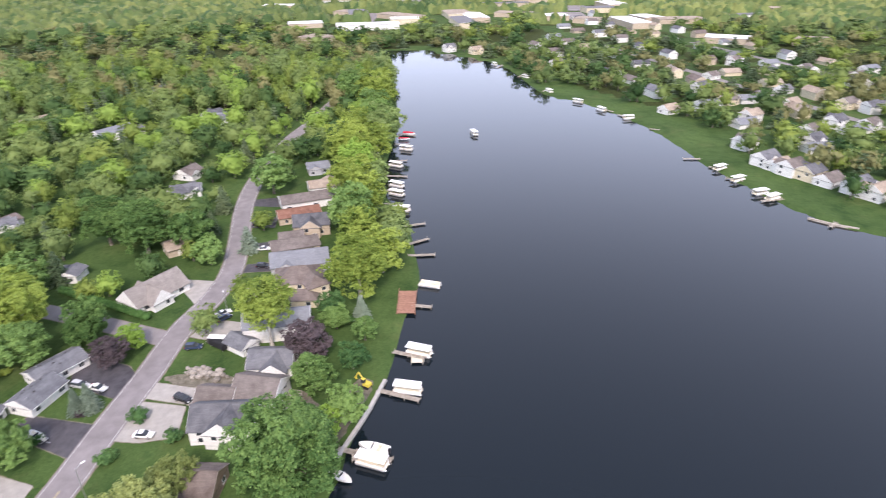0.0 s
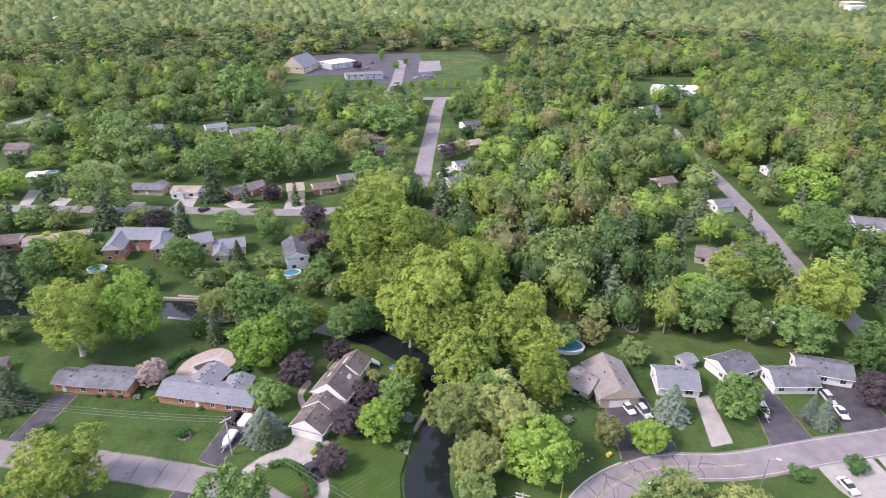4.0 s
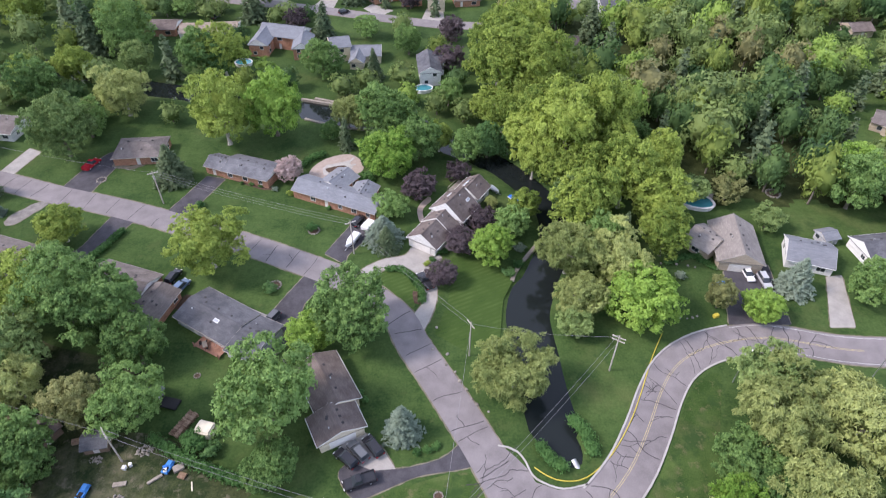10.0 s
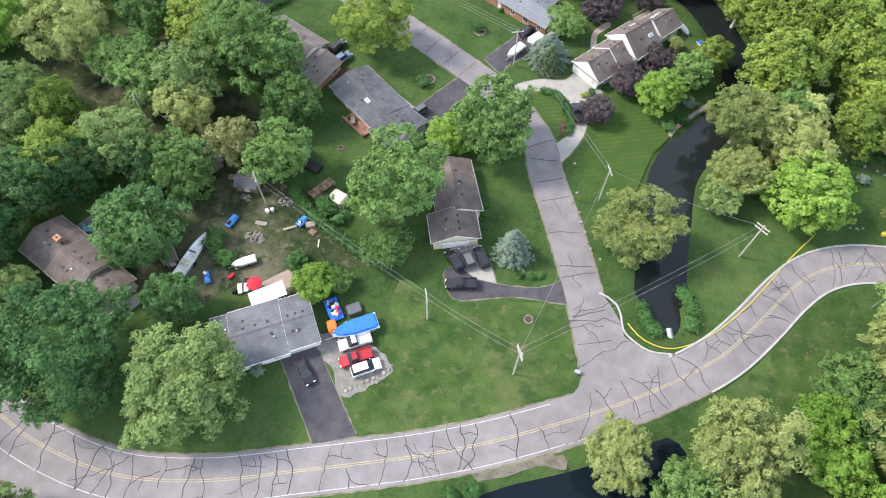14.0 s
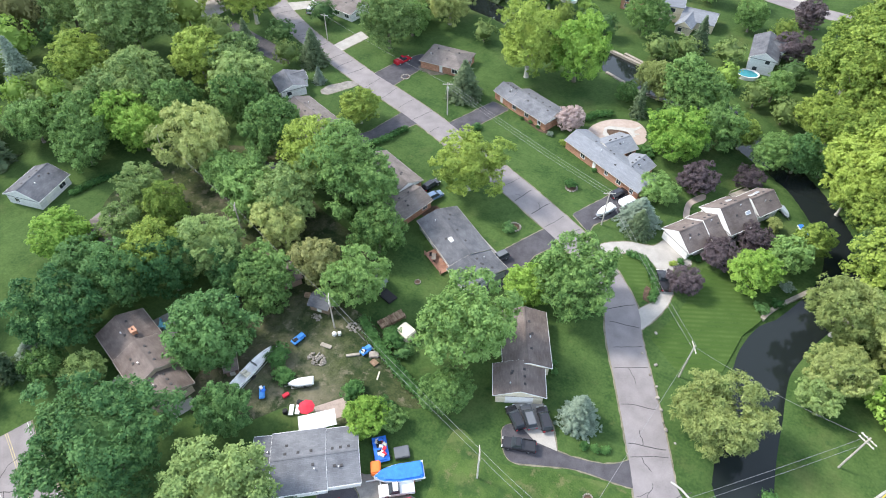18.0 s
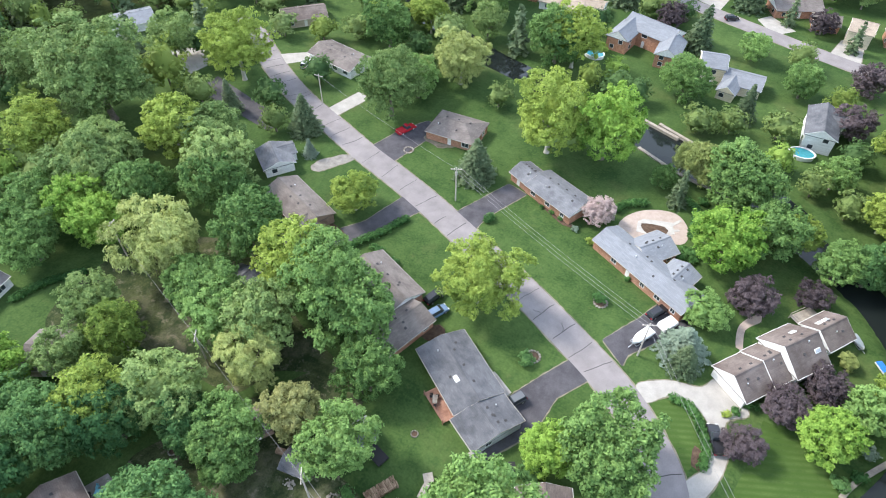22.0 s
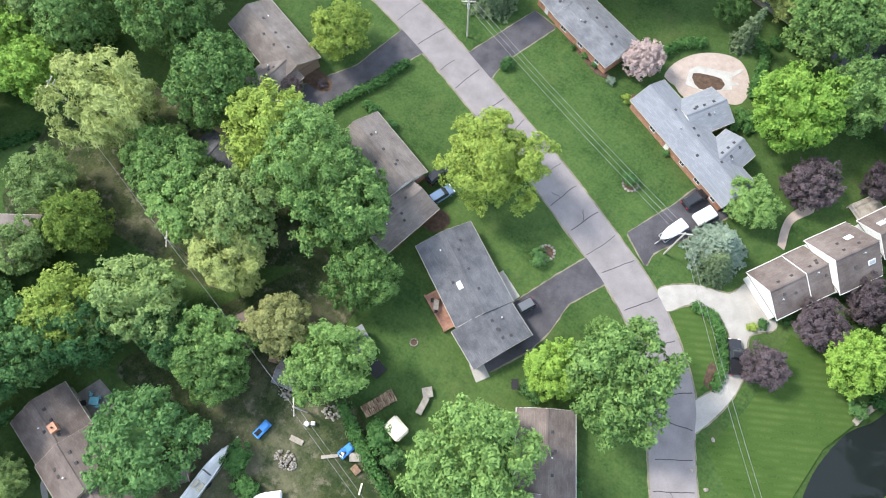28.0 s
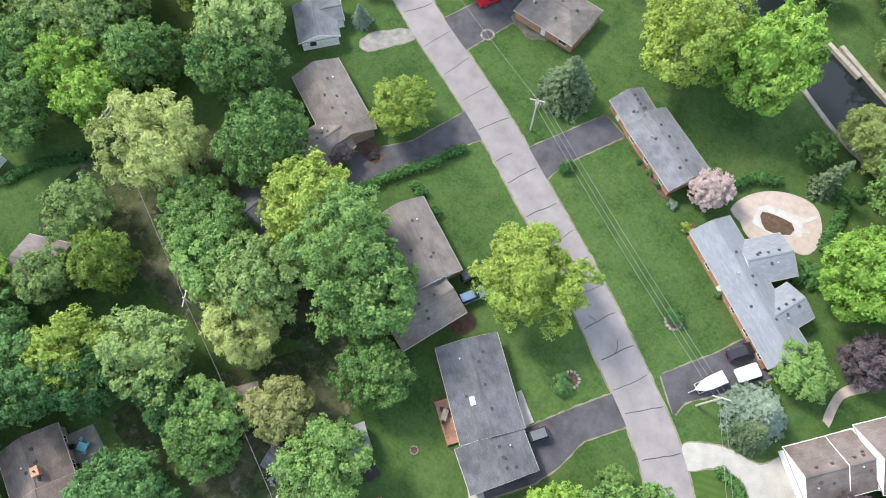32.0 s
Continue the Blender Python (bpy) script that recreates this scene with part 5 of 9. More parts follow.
def wheeled(name, label, x, y, heading, L, W, H, mat, load=0):
    """A small yard vehicle: body, hood or load, handle and four wheels."""
    root = thing(name, label, name.replace("_", " "), pose(x, y, 0, 0, 0, heading))
    bm = bmesh.new()
    box(bm, -L / 2, -W / 2, 0.28, L / 2, W / 2, 0.28 + (H - 0.28) * 0.5)
    bmesh.ops.bevel(bm, geom=bm.edges[:], offset=0.06, segments=2, affect="EDGES")
    part("body", bm, M[mat], root)
    bm = bmesh.new()
    box(bm, 0.02 * L, -W * 0.36, H * 0.5, L * 0.45, W * 0.36, H * 0.86)
    bmesh.ops.bevel(bm, geom=bm.edges[:], offset=0.08, segments=2, affect="EDGES")
    part("hood", bm, M[mat], root)
    bm = bmesh.new()
    box(bm, -L * 0.36, -W * 0.25, H * 0.5, -L * 0.06, W * 0.25, H * 0.72)
    box(bm, -L * 0.40, -W * 0.25, H * 0.6, -L * 0.32, W * 0.25, H)
    part("seat", bm, M["black"], root)
    for a in (-0.34, 0.34):
        for s in (-1, 1):
            bm = bmesh.new()
            rod(bm, (a * L, s * W * 0.46, 0.24), (a * L, s * W * 0.6, 0.24), 0.24, None, 12)
            part("wheel", bm, M["black"], root)
    rnd = random.Random(4)
    for k in range(load):
        bm = bmesh.new()
        box(bm, -0.35, -0.25, 0, 0.35, 0.25, rnd.uniform(0.25, 0.6), Matrix.Translation((rnd.uniform(-0.4, 0.4) * L, rnd.uniform(-0.32, 0.32) * W, 0.28 + (H - 0.28) * 0.5)) @ Matrix.Rotation(rnd.uniform(0, 3), 4, "Z"))
        part("load", bm, M[("hull", "tarp", "black", "canvas", "redcloth")[k % 5]], root)
    return root


def nearest(line, p):
    return min(range(len(line)), key=lambda i: (line[i] - Vector(p)).length)


def kerb(points, label="pale concrete kerb"):
    line = curve(points, 1.2)
    bm = bmesh.new()
    ribbon(bm, line, -0.15, 0.15, -0.15, 0.2)
    return tagged(new("kerb", finish("kerb", bm, M["kerb"])), label, "kerb", kind="structure")


def kerb_beside(line, side, a, b):
    i, j = sorted((nearest(line, a), nearest(line, b)))
    bm = bmesh.new()
    ribbon(bm, line[i:j + 1], side * 3.85, side * 4.2, -0.15, 0.2)
    return tagged(new("kerb", finish("kerb", bm, M["kerb"])), "pale concrete kerb along the road bend", "kerb", kind="structure")


def barrier(points):
    line = curve(points, 1.5)
    cu = bpy.data.curves.new("silt_barrier", "CURVE")
    cu.dimensions, cu.bevel_depth = "3D", 0.1
    s = cu.splines.new("POLY")
    s.points.add(len(line) - 1)
    for k, p in enumerate(line):
        s.points[k].co = (*p, 0.1, 1)
    cu.materials.append(M["yellow"])
    return tagged(new("silt_barrier", cu), "yellow silt barrier tube lying on the grass", "barrier")


def sea_wall(points, label):
    line = curve(points, 2.0)
    bm = bmesh.new()
    ribbon(bm, line, -0.45, 0.45, -2.0, 0.22)
    return tagged(new("sea_wall", finish("sea_wall", bm, M["kerb"] if "concrete" in label else M["timber"])), label, "wall", kind="structure")


def garden_chair(x, y, heading, mat, label, z=0.0):
    """A chair with a slatted seat, a leaning back and four legs."""
    root = thing("garden_chair", label, "chair", pose(x, y, z, 0, 0, heading), group="garden chairs")
    bm = bmesh.new()
    for k in range(4):
        box(bm, -0.26, -0.25 + k * 0.13, 0.42, 0.26, -0.14 + k * 0.13, 0.46)
    part("seat", bm, M[mat], root)
    bm = bmesh.new()
    tilt = Matrix.Translation((0, 0.26, 0.46)) @ Matrix.Rotation(radians(-14), 4, "X")
    for k in range(4):
        box(bm, -0.26 + k * 0.135, -0.02, 0, -0.15 + k * 0.135, 0.02, 0.5, tilt)
    part("backrest", bm, M[mat], root)
    for u in (-0.22, 0.22):
        for v in (-0.2, 0.22):
            bm = bmesh.new()
            rod(bm, (u, v, 0), (u, v, 0.43), 0.025, None, 6)
            part("leg", bm, M[mat], root)
    return root


def garden_table(x, y, heading, L, W, mat, label, z=0.0):
    root = thing("garden_table", label, "table", pose(x, y, z, 0, 0, heading))
    bm = bmesh.new()
    n = 5
    for k in range(n):
        box(bm, -L / 2, -W / 2 + k * W / n, 0.70, L / 2, -W / 2 + (k + 0.92) * W / n, 0.74)
    part("tabletop", bm, M[mat], root)
    for u in (-0.4, 0.4):
        for v in (-0.38, 0.38):
            bm = bmesh.new()
            rod(bm, (u * L, v * W, 0), (u * L, v * W, 0.71), 0.035, None, 6)
            part("leg", bm, M[mat], root)
    return root


def deck(x0, y0, x1, y1, width, z, label):
    d = Vector((x1 - x0, y1 - y0))
    L = d.length
    mat = "redwood" if "red stained" in label else "timber"
    root = thing("deck", label, "deck", pose(x0, y0, 0, 0, 0, math.degrees(math.atan2(d.y, d.x))))
    n = max(4, int(L / 0.3))
    bm = bmesh.new()
    box(bm, 0, -width / 2, 0, L / n - 0.02, width / 2, 0.05)
    me = finish("board", bm, M[mat])
    for k in range(n):
        part("board", me, None, root).location = (k * L / n, 0, z)
    for u in (0.1, L - 0.1):
        for s in (-1, 1):
            bm = bmesh.new()
            box(bm, u - 0.08, s * width / 2 - 0.08, -0.3, u + 0.08, s * width / 2 + 0.08, z + 0.95)
            part("post", bm, M[mat], root)
    for s in (-1, 1):
        bm = bmesh.new()
        box(bm, 0, s * width / 2 - 0.05, z + 0.85, L, s * width / 2 + 0.05, z + 0.93)
        part("handrail", bm, M[mat], root)
    return root


def cargo_trailer(x, y, heading):
    root = thing("cargo_trailer", "dark box trailer with pale roof parked on a drive", "trailer", pose(x, y, 0, 0, 0, heading))
    bm = bmesh.new()
    box(bm, -2.5, -1.1, 0.5, 2.5, 1.1, 2.3)
    bmesh.ops.bevel(bm, geom=bm.edges[:], offset=0.08, segments=2, affect="EDGES")
    part("body", bm, M["crack"], root)
    bm = bmesh.new()
    box(bm, -2.4, -1.0, 2.3, 2.4, 1.0, 2.36)
    part("roof", bm, M["trim"], root, "pale metal roof")
    bm = bmesh.new()
    rod(bm, (2.4, 0, 0.5), (3.6, 0, 0.5), 0.06, None, 8)
    rod(bm, (3.5, 0, 0.5), (3.5, 0, 0), 0.05, None, 8)
    part("drawbar", bm, M["metal"], root)
    for u in (-0.55, 0.35):
        for v in (-1.12, 1.12):
            bm = bmesh.new()
            rod(bm, (u, v - 0.11, 0.36), (u, v + 0.11, 0.36), 0.36, None, 14)
            part("wheel", bm, M["crack"], root)
    return root


def excavator(x, y, heading):
    root = thing("excavator", "small yellow tracked excavator on the bank", "excavator", pose(x, y, 0, 0, 0, heading))
    for s in (-0.8, 0.8):
        bm = bmesh.new()
        box(bm, -1.3, s - 0.22, 0, 1.3, s + 0.22, 0.6)
        bmesh.ops.bevel(bm, geom=bm.edges[:], offset=0.15, segments=2, affect="EDGES")
        part("track", bm, M["black"], root)
    for nm, dims, mat in (("body", (-1.3, -0.8, 0.7, 0.6, 0.8, 1.5), "yellow"), ("cab", (0.0, 0.0, 1.5, 1.0, 0.8, 2.6), "glass"), ("cab_roof", (-0.05, -0.05, 2.6, 1.05, 0.85, 2.7), "yellow")):
        bm = bmesh.new()
        box(bm, *dims)
        bmesh.ops.bevel(bm, geom=bm.edges[:], offset=0.05, segments=1, affect="EDGES")
        part(nm, bm, M[mat], root)
    for nm, a, b in (("boom", (0.6, -0.3, 1.2), (2.4, -0.3, 3.4)), ("dipper", (2.4, -0.3, 3.4), (3.6, -0.3, 1.6)), ("bucket", (3.6, -0.3, 1.6), (3.2, -0.3, 0.9))):
        bm = bmesh.new()
        rod(bm, a, b, 0.2 if nm != "bucket" else 0.4, 0.16, 6)
        part(nm, bm, M["yellow"], root)
    return root


def culvert(x, y, heading):
    """A pipe under the road that ends in a flared galvanised trough."""
    root = thing("culvert", "galvanised culvert pipe with a flared end at the water", "culvert", pose(x, y, 0, 0, 0, heading))
    for name, sec in (("pipe", ((-2.2, 0.6, 0), (0.0, 0.6, 0), (0.0, 0.55, 0), (-2.2, 0.55, 0))), ("flared_end", ((0.0, 0.62, 1), (1.5, 1.15, 1), (1.5, 1.08, 1), (0.0, 0.56, 1)))):
        bm = bmesh.new()
        rows = []
        for u, r, open_top in sec:
            lo, hi = (math.pi * 0.95, math.pi * 2.05) if open_top else (0, math.pi * 1.9)
            rows.append([bm.verts.new((u, math.cos(a) * r, -0.85 + math.sin(a) * r * (0.7 if open_top else 1))) for a in np.linspace(lo, hi, 18)])
        for p, q in zip(rows, rows[1:] + rows[:1]):
            for i in range(17):
                bm.faces.new((p[i], p[i + 1], q[i + 1], q[i]))
        bmesh.ops.recalc_face_normals(bm, faces=bm.faces[:])
        part(name, bm, M["metal"], root)
    return root


# ---------------------------------------------------------------- streets, drives and houses
main_line, main_road = road("worn grey main road with sealed cracks and painted lines", [(-88.2, 7.1), (-76.3, 2.9), (-65.4, 0.8), (-51.5, 1.1), (-38.1, 5.3), (-25.4, 11.7), (-16.9, 16.1), (-8.9, 20.4), (-0.8, 25.3), (7.5, 31.1), (16.2, 37.7), (25.3, 45.7), (32.6, 53.6), (37.8, 62), (41.9, 69.8), (46, 75.7), (51.5, 80), (58.8, 82.8), (68.6, 84), (83.7, 81.2), (103.6, 80.9), (124.9, 80.3), (144.7, 80.3), (162.8, 77.6), (181.6, 78), (209, 84.5), (239.3, 92.3), (275.3, 96.9), (329.2, 97.7), (369.3, 93.4), (423.1, 89.8)], 7.7, 0.06)
side_line, side_road = road("grey residential street with transverse joints", [(14.4, 43.4), (10.9, 51.1), (6.1, 60.4), (0.1, 70.9), (-6.0, 81.1), (-9.2, 87.7), (-16.7, 95), (-24.1, 99.9), (-35.3, 105.1), (-47.6, 110.4), (-60.3, 115.1), (-73.8, 120.1), (-87.6, 124.5), (-102, 128.4), (-117, 133.3), (-132.2, 138.3), (-147.1, 145.2), (-157.4, 151.2), (-170.5, 158.6), (-183.7, 162.8)], 6.9, 0.052)
road("narrow grey street between trees", [(139.1, 80.1), (145.7, 99.9), (153.8, 126.7), (161.3, 157), (173.8, 193.4), (186.6, 235.3), (197.4, 276.6), (215.7, 328.5)], 6.4, 0.056)
road("pale grey residential street", [(13.4, 241.4), (-5.5, 242.8), (-34.9, 250.4), (-71.6, 260.4), (-104.4, 267.6), (-133.9, 276), (-161, 287.5), (-179.2, 311.7), (-191.1, 343.7), (-184.4, 383.1), (-173.4, 419.5), (-152.3, 451.3)], 7, 0.05)
road("pale grey street leading to a school", [(49.3, 261.4), (60.5, 304.5), (72.1, 346.6), (84.5, 393), (96.6, 433.8)], 8, 0.055)
road("grey street in front of a school", [(-33.5, 425.1), (6, 426.7), (59.1, 439.4), (105.1, 435.9)], 8, 0.045)
road("asphalt school driveway", [(59.3, 441.3), (70.9, 481.5), (84.1, 542.3), (96.7, 602.4)], 9, 0.05)
plate("driveway", "dark asphalt driveway beside a grey roofed house", M["asphalt"], [(-37.1, 27), (-33.4, 31.1), (-31.3, 30.1), (-19.6, 19.6), (-25.3, 15.9)], 0.042)
plate("gravel_yard", "pale gravel parking strip", M["gravel"], [(-33.3, 32.6), (-25.7, 34.9), (-18.9, 32.3), (-20.1, 28.5), (-24.2, 24.7), (-28.7, 28.4)], 0.035, smooth=True)
plate("driveway", "curved dark asphalt driveway", M["asphalt"], [(-16.9, 53), (-12, 55.1), (-7.5, 53.3), (0.5, 55.5), (4.7, 59), (6.3, 54.4), (-3.1, 52.1), (-8.9, 49.5), (-13.1, 47.7), (-15.6, 49.5)], 0.04, smooth=True)
plate("driveway", "pale concrete apron in front of a garage", M["concrete"], [(-17.7, 57.1), (-13.6, 60.4), (-10.1, 57.3), (-7.3, 53.3), (-11.1, 52.9), (-15.6, 54.5)], 0.046)
plate("driveway", "dark asphalt driveway of a grey house", M["asphalt"], [(-37.8, 85.6), (-34.3, 93.8), (-30.9, 101.1), (-26.1, 98.8), (-30, 91.1), (-30.2, 85.5), (-31.2, 81.3), (-34.7, 74.6), (-36.8, 75.1), (-33.3, 82.1)], 0.042)
plate("driveway", "dark asphalt driveway with a boat trailer", M["asphalt"], [(-28.1, 107.4), (-23.9, 116.6), (-22.2, 121.5), (-14.8, 120.6), (-18.5, 113.6), (-22.7, 106.7), (-22.7, 103.8)], 0.044)
plate("driveway", "dark asphalt driveway of a brick house", M["asphalt"], [(-70.5, 122), (-65, 137.7), (-59.6, 136.6), (-63.6, 124.7), (-63.8, 119.5)], 0.041)
plate("driveway", "long dark asphalt driveway beside a hedge", M["asphalt"], [(-83.4, 121.6), (-76.6, 120), (-86.4, 95.6), (-93.1, 92.5), (-92, 99.1), (-86.1, 108.4)], 0.043)
plate("driveway", "curved pale concrete driveway", M["concrete"], [(-19.1, 101.6), (-14.3, 105.7), (-9.1, 107.4), (-6.9, 111), (-0.4, 106.7), (-3.4, 102.9), (-1.4, 96.9), (-1.7, 90.8), (-4.3, 83.8), (-6.4, 87.5), (-4.1, 92.6), (-4, 97.2), (-6.6, 101.7), (-10.3, 103.5), (-13.9, 102), (-16.3, 99)], 0.045, smooth=True)
plate("driveway", "dark asphalt driveway with a red truck", M["asphalt"], [(-102.2, 129.3), (-99.4, 141.5), (-95.6, 148.7), (-89.6, 146.2), (-91.5, 140.2), (-93.6, 127.6)], 0.042)
plate("driveway", "pale gravel driveway", M["gravel"], [(-109.5, 118.2), (-104.7, 125.2), (-102.2, 124.3), (-106.5, 115.8)], 0.042, smooth=True)
plate("driveway", "asphalt driveway", M["asphalt"], [(-159.4, 124.8), (-159.6, 133.2), (-128.1, 127.3), (-128.4, 121.4)], 0.042)
plate("driveway", "concrete driveway", M["concrete"], [(-189, 135.6), (-173.9, 142), (-166.3, 139.5), (-167.3, 129.7), (-181.2, 131.3)], 0.042)
plate("driveway", "concrete driveway", M["concrete"], [(-154.9, 151), (-146.2, 158.8), (-142.4, 155.7), (-149.8, 146.9)], 0.043)
plate("driveway", "concrete driveway", M["concrete"], [(-122.2, 137.2), (-119.9, 149.9), (-115.5, 148), (-118, 135.6)], 0.043)
plate("terrace", "round pale pink paved pool terrace", M["paver"], [(-37.4, 138.4), (-37.2, 142), (-35, 145.9), (-31.4, 148.6), (-27.5, 149.4), (-24.6, 147.2), (-22.9, 143.6), (-23.7, 140.3), (-28.1, 139.1), (-32.2, 136.4), (-34.8, 137.7)], 0.06, smooth=True)
plate("driveway", "dark asphalt driveway of a tan house", M["asphalt"], [(65.1, 105.8), (75.6, 106.5), (73.8, 87.8), (60.6, 87.5)], 0.042)
plate("driveway", "worn concrete driveway", M["concrete"], [(87.6, 102.6), (91.4, 103.1), (87.2, 87.4), (81.8, 87.2)], 0.041)
plate("driveway", "dark asphalt driveway with parked boat", M["asphalt"], [(101.8, 103), (108, 101.6), (105.3, 84.1), (94.8, 84.6)], 0.042)
plate("driveway", "dark asphalt driveway", M["asphalt"], [(119.8, 99), (133.5, 103), (127.3, 86.8), (122.3, 81.8), (114.4, 84.3)], 0.043)
plate("driveway", "wide pale concrete driveway", M["concrete"], [(100.4, 78.5), (113.6, 76.8), (112.3, 65.6), (101.9, 63.5), (99.9, 71.3)], 0.042)
plate("driveway", "pale concrete driveway with a parked car", M["concrete"], [(115, 77.4), (121, 77), (118.8, 64.1), (112.4, 63.1)], 0.044)
plate("driveway", "pale concrete driveway", M["concrete"], [(170.7, 92.6), (174.1, 91.1), (172.7, 76.5), (156.9, 80.4)], 0.042)
plate("driveway", "brown paved driveway", M["concrete"], [(141.2, 76.4), (150.5, 73.5), (148.8, 63), (137.9, 63.4)], 0.042)
plate("driveway", "dark asphalt driveway of a lakeside house", M["asphalt"], [(236.9, 89.9), (243.7, 91.4), (247.3, 78.3), (236.2, 75.6)], 0.041)
plate("driveway", "dark asphalt driveway of a lakeside house", M["asphalt"], [(215.2, 84.7), (223.4, 85.7), (225.8, 74.3), (215.6, 72.9)], 0.042)
plate("driveway", "dark asphalt driveway of a lakeside house", M["asphalt"], [(179.1, 73.6), (184.9, 74), (187.5, 63.3), (180.5, 62.7)], 0.043)
plate("driveway", "dark asphalt driveway of a lakeside house", M["asphalt"], [(196.3, 75.6), (201.8, 76), (203.4, 68.2), (197.1, 67.4)], 0.044)
plate("driveway", "pale concrete driveway of a street house", M["concrete"], [(-35.9, 257.8), (-32.7, 262.8), (-23.2, 256.1), (-28.7, 249.3)], 0.042)
plate("driveway", "pale concrete driveway of a street house", M["concrete"], [(-11.5, 245.2), (-9.6, 258.5), (-2.9, 258.7), (-1.9, 241.1)], 0.043)
plate("driveway", "pale concrete driveway of a street house", M["concrete"], [(-77.1, 262.4), (-73.7, 269.1), (-68.2, 267.8), (-70.7, 256.9)], 0.044)
plate("driveway", "pale concrete driveway of a street house", M["concrete"], [(-109.2, 266.7), (-105.5, 282.4), (-100.2, 278.5), (-101.6, 263.2)], 0.045)
plate("driveway", "pale concrete driveway of a street house", M["concrete"], [(-119.8, 274), (-122.4, 294.7), (-116.4, 292.2), (-115.3, 272.6)], 0.046)
plate("driveway", "pale concrete driveway of a street house", M["concrete"], [(-56.5, 260.8), (-52.8, 275.8), (-47.2, 274.4), (-48.3, 257.5)], 0.047)
plate("driveway", "pale concrete driveway of a street house", M["concrete"], [(54.6, 260.1), (62.4, 267.5), (63.5, 260.4), (55.8, 253.3)], 0.042)
plate("driveway", "pale concrete driveway of a street house", M["concrete"], [(60.7, 278.9), (73, 291.5), (72.5, 283.2), (59.3, 271.1)], 0.043)
plate("driveway", "pale concrete driveway of a street house", M["concrete"], [(71.1, 324.5), (83.1, 330.1), (80.7, 319.6), (69.1, 314.3)], 0.044)
plate("parking_lot", "dark asphalt school parking lot", M["asphalt"], [(-6.1, 638.4), (38.2, 656.1), (118.3, 638.3), (110.5, 513), (67.8, 492.4), (41.8, 540.2), (2.3, 543.7)], 0.03)
plate("sports_court", "pale asphalt sports court", M["road"], [(111.5, 593.5), (131.2, 594.6), (121.7, 544.2), (99.7, 537.8)], 0.045)
plate("sports_field", "mown green sports field", M["lawn"], [(125.7, 631.5), (179.9, 620.5), (165.7, 533.1), (121.4, 531)], 0.025)
plate("bare_ground", "trampled earth with thin grass", M["dirt"], [(124.1, 73.3), (124, 60), (122.1, 55.7), (118.8, 64.1), (121.7, 74.7)], 0.03, smooth=True)
plate("bare_ground", "brown earth bank at the water", M["dirt"], [(117.9, 44.2), (118.7, 38.4), (111.7, 30.1), (123.5, 25.6), (121.2, 21.4), (107.4, 24.6), (101.1, 26.9), (105.5, 29.8), (115.3, 40)], 0.03, smooth=True)
# weedy ground plates; their dark colour also carries the shade of the trees
plate("yard_ground", "weedy trampled back yard ground with thin grass and tree shade in its colour", M["yard"], [(-67.0, 49.1), (-62.0, 57.0), (-57.1, 59.2), (-47.7, 58.2), (-37.0, 52.5), (-30.9, 48.2), (-37.8, 44.7), (-40.2, 38.2), (-49.6, 37.1), (-53.7, 32.1), (-57.2, 27.4), (-66.5, 26.8), (-69.4, 34.7), (-65.5, 39.9)], 0.012, smooth=True)
plate("yard_ground", "weedy ground under garden trees with their shade in its colour", M["yard"], [(-79.6, 53.0), (-73.0, 65.8), (-68.7, 72.6), (-59.5, 73.6), (-57.9, 68.6), (-58.2, 60.5), (-58.9, 49.9), (-68.7, 43.4), (-83.4, 41.6)], 0.014, smooth=True)
plate("yard_ground", "leaf-strewn ground under tall trees with their shade in its colour", M["yard"], [(-121.7, 53.0), (-124.2, 69.8), (-114.7, 83.7), (-96.4, 88.5), (-80.1, 79.2), (-65.4, 74.8), (-75.3, 68.2), (-78.7, 60.8), (-91.0, 59.1), (-104.1, 57.3), (-110.5, 50.2)], 0.016, smooth=True)
plate("bare_ground", "stony verge beside the water", M["dirt"], [(-0.3, 22.2), (6.3, 25.9), (11.5, 28.4), (13, 26.4), (8.2, 25.1), (0.5, 19.9)], 0.02, smooth=True)
house("long low house with charcoal shingle roof", "charcoal", "grey", [(-53, 88.9, -40.4, 81.6, 9, 2.6, 1.1), (-40.4, 80.9, -34.7, 78.2, 9.6, 2.5, 1)], seed=1, skylights=((0, 0.25, -0.35),))
house("brown-roofed ranch house under trees", "greybrown", "brick", [(-77.1, 97, -63.5, 92.5, 8.2, 2.7, 1.5), (-62.9, 81.9, -60.4, 93, 7.2, 2.6, 1.3)], seed=2)
house("grey-brown shingle roofed house beside a driveway", "greybrown", "brown", [(-108.6, 105.4, -92.9, 100.5, 8.2, 2.7, 1.6), (-96.2, 91.1, -95.3, 100, 7, 2.6, 1.4)], seed=3)
house("dark roofed garage behind trees", "charcoal", "grey", [(-94.3, 76, -94.2, 82, 7.5, 2.6, 1.3)], seed=4, detail=1)
house("grey-roofed brick ranch house with white gable", "grey", "brick", [(-64.4, 141.9, -59.3, 139.9, 5.7, 2.7, 1.3), (-59.0, 140.6, -45.8, 136.2, 7.6, 2.75, 1.4)], seed=5, vents=4, chimney=0)
house("long blue-grey roofed house with rear wings", "bluegrey", "brick", [(-38.2, 132, -16.0, 122.6, 6.7, 2.8, 1.4), (-30.1, 130.5, -26.1, 136.8, 6.6, 2.8, 1.3), (-21.8, 125.8, -20.2, 131.6, 5.6, 2.8, 1.1)], seed=6)
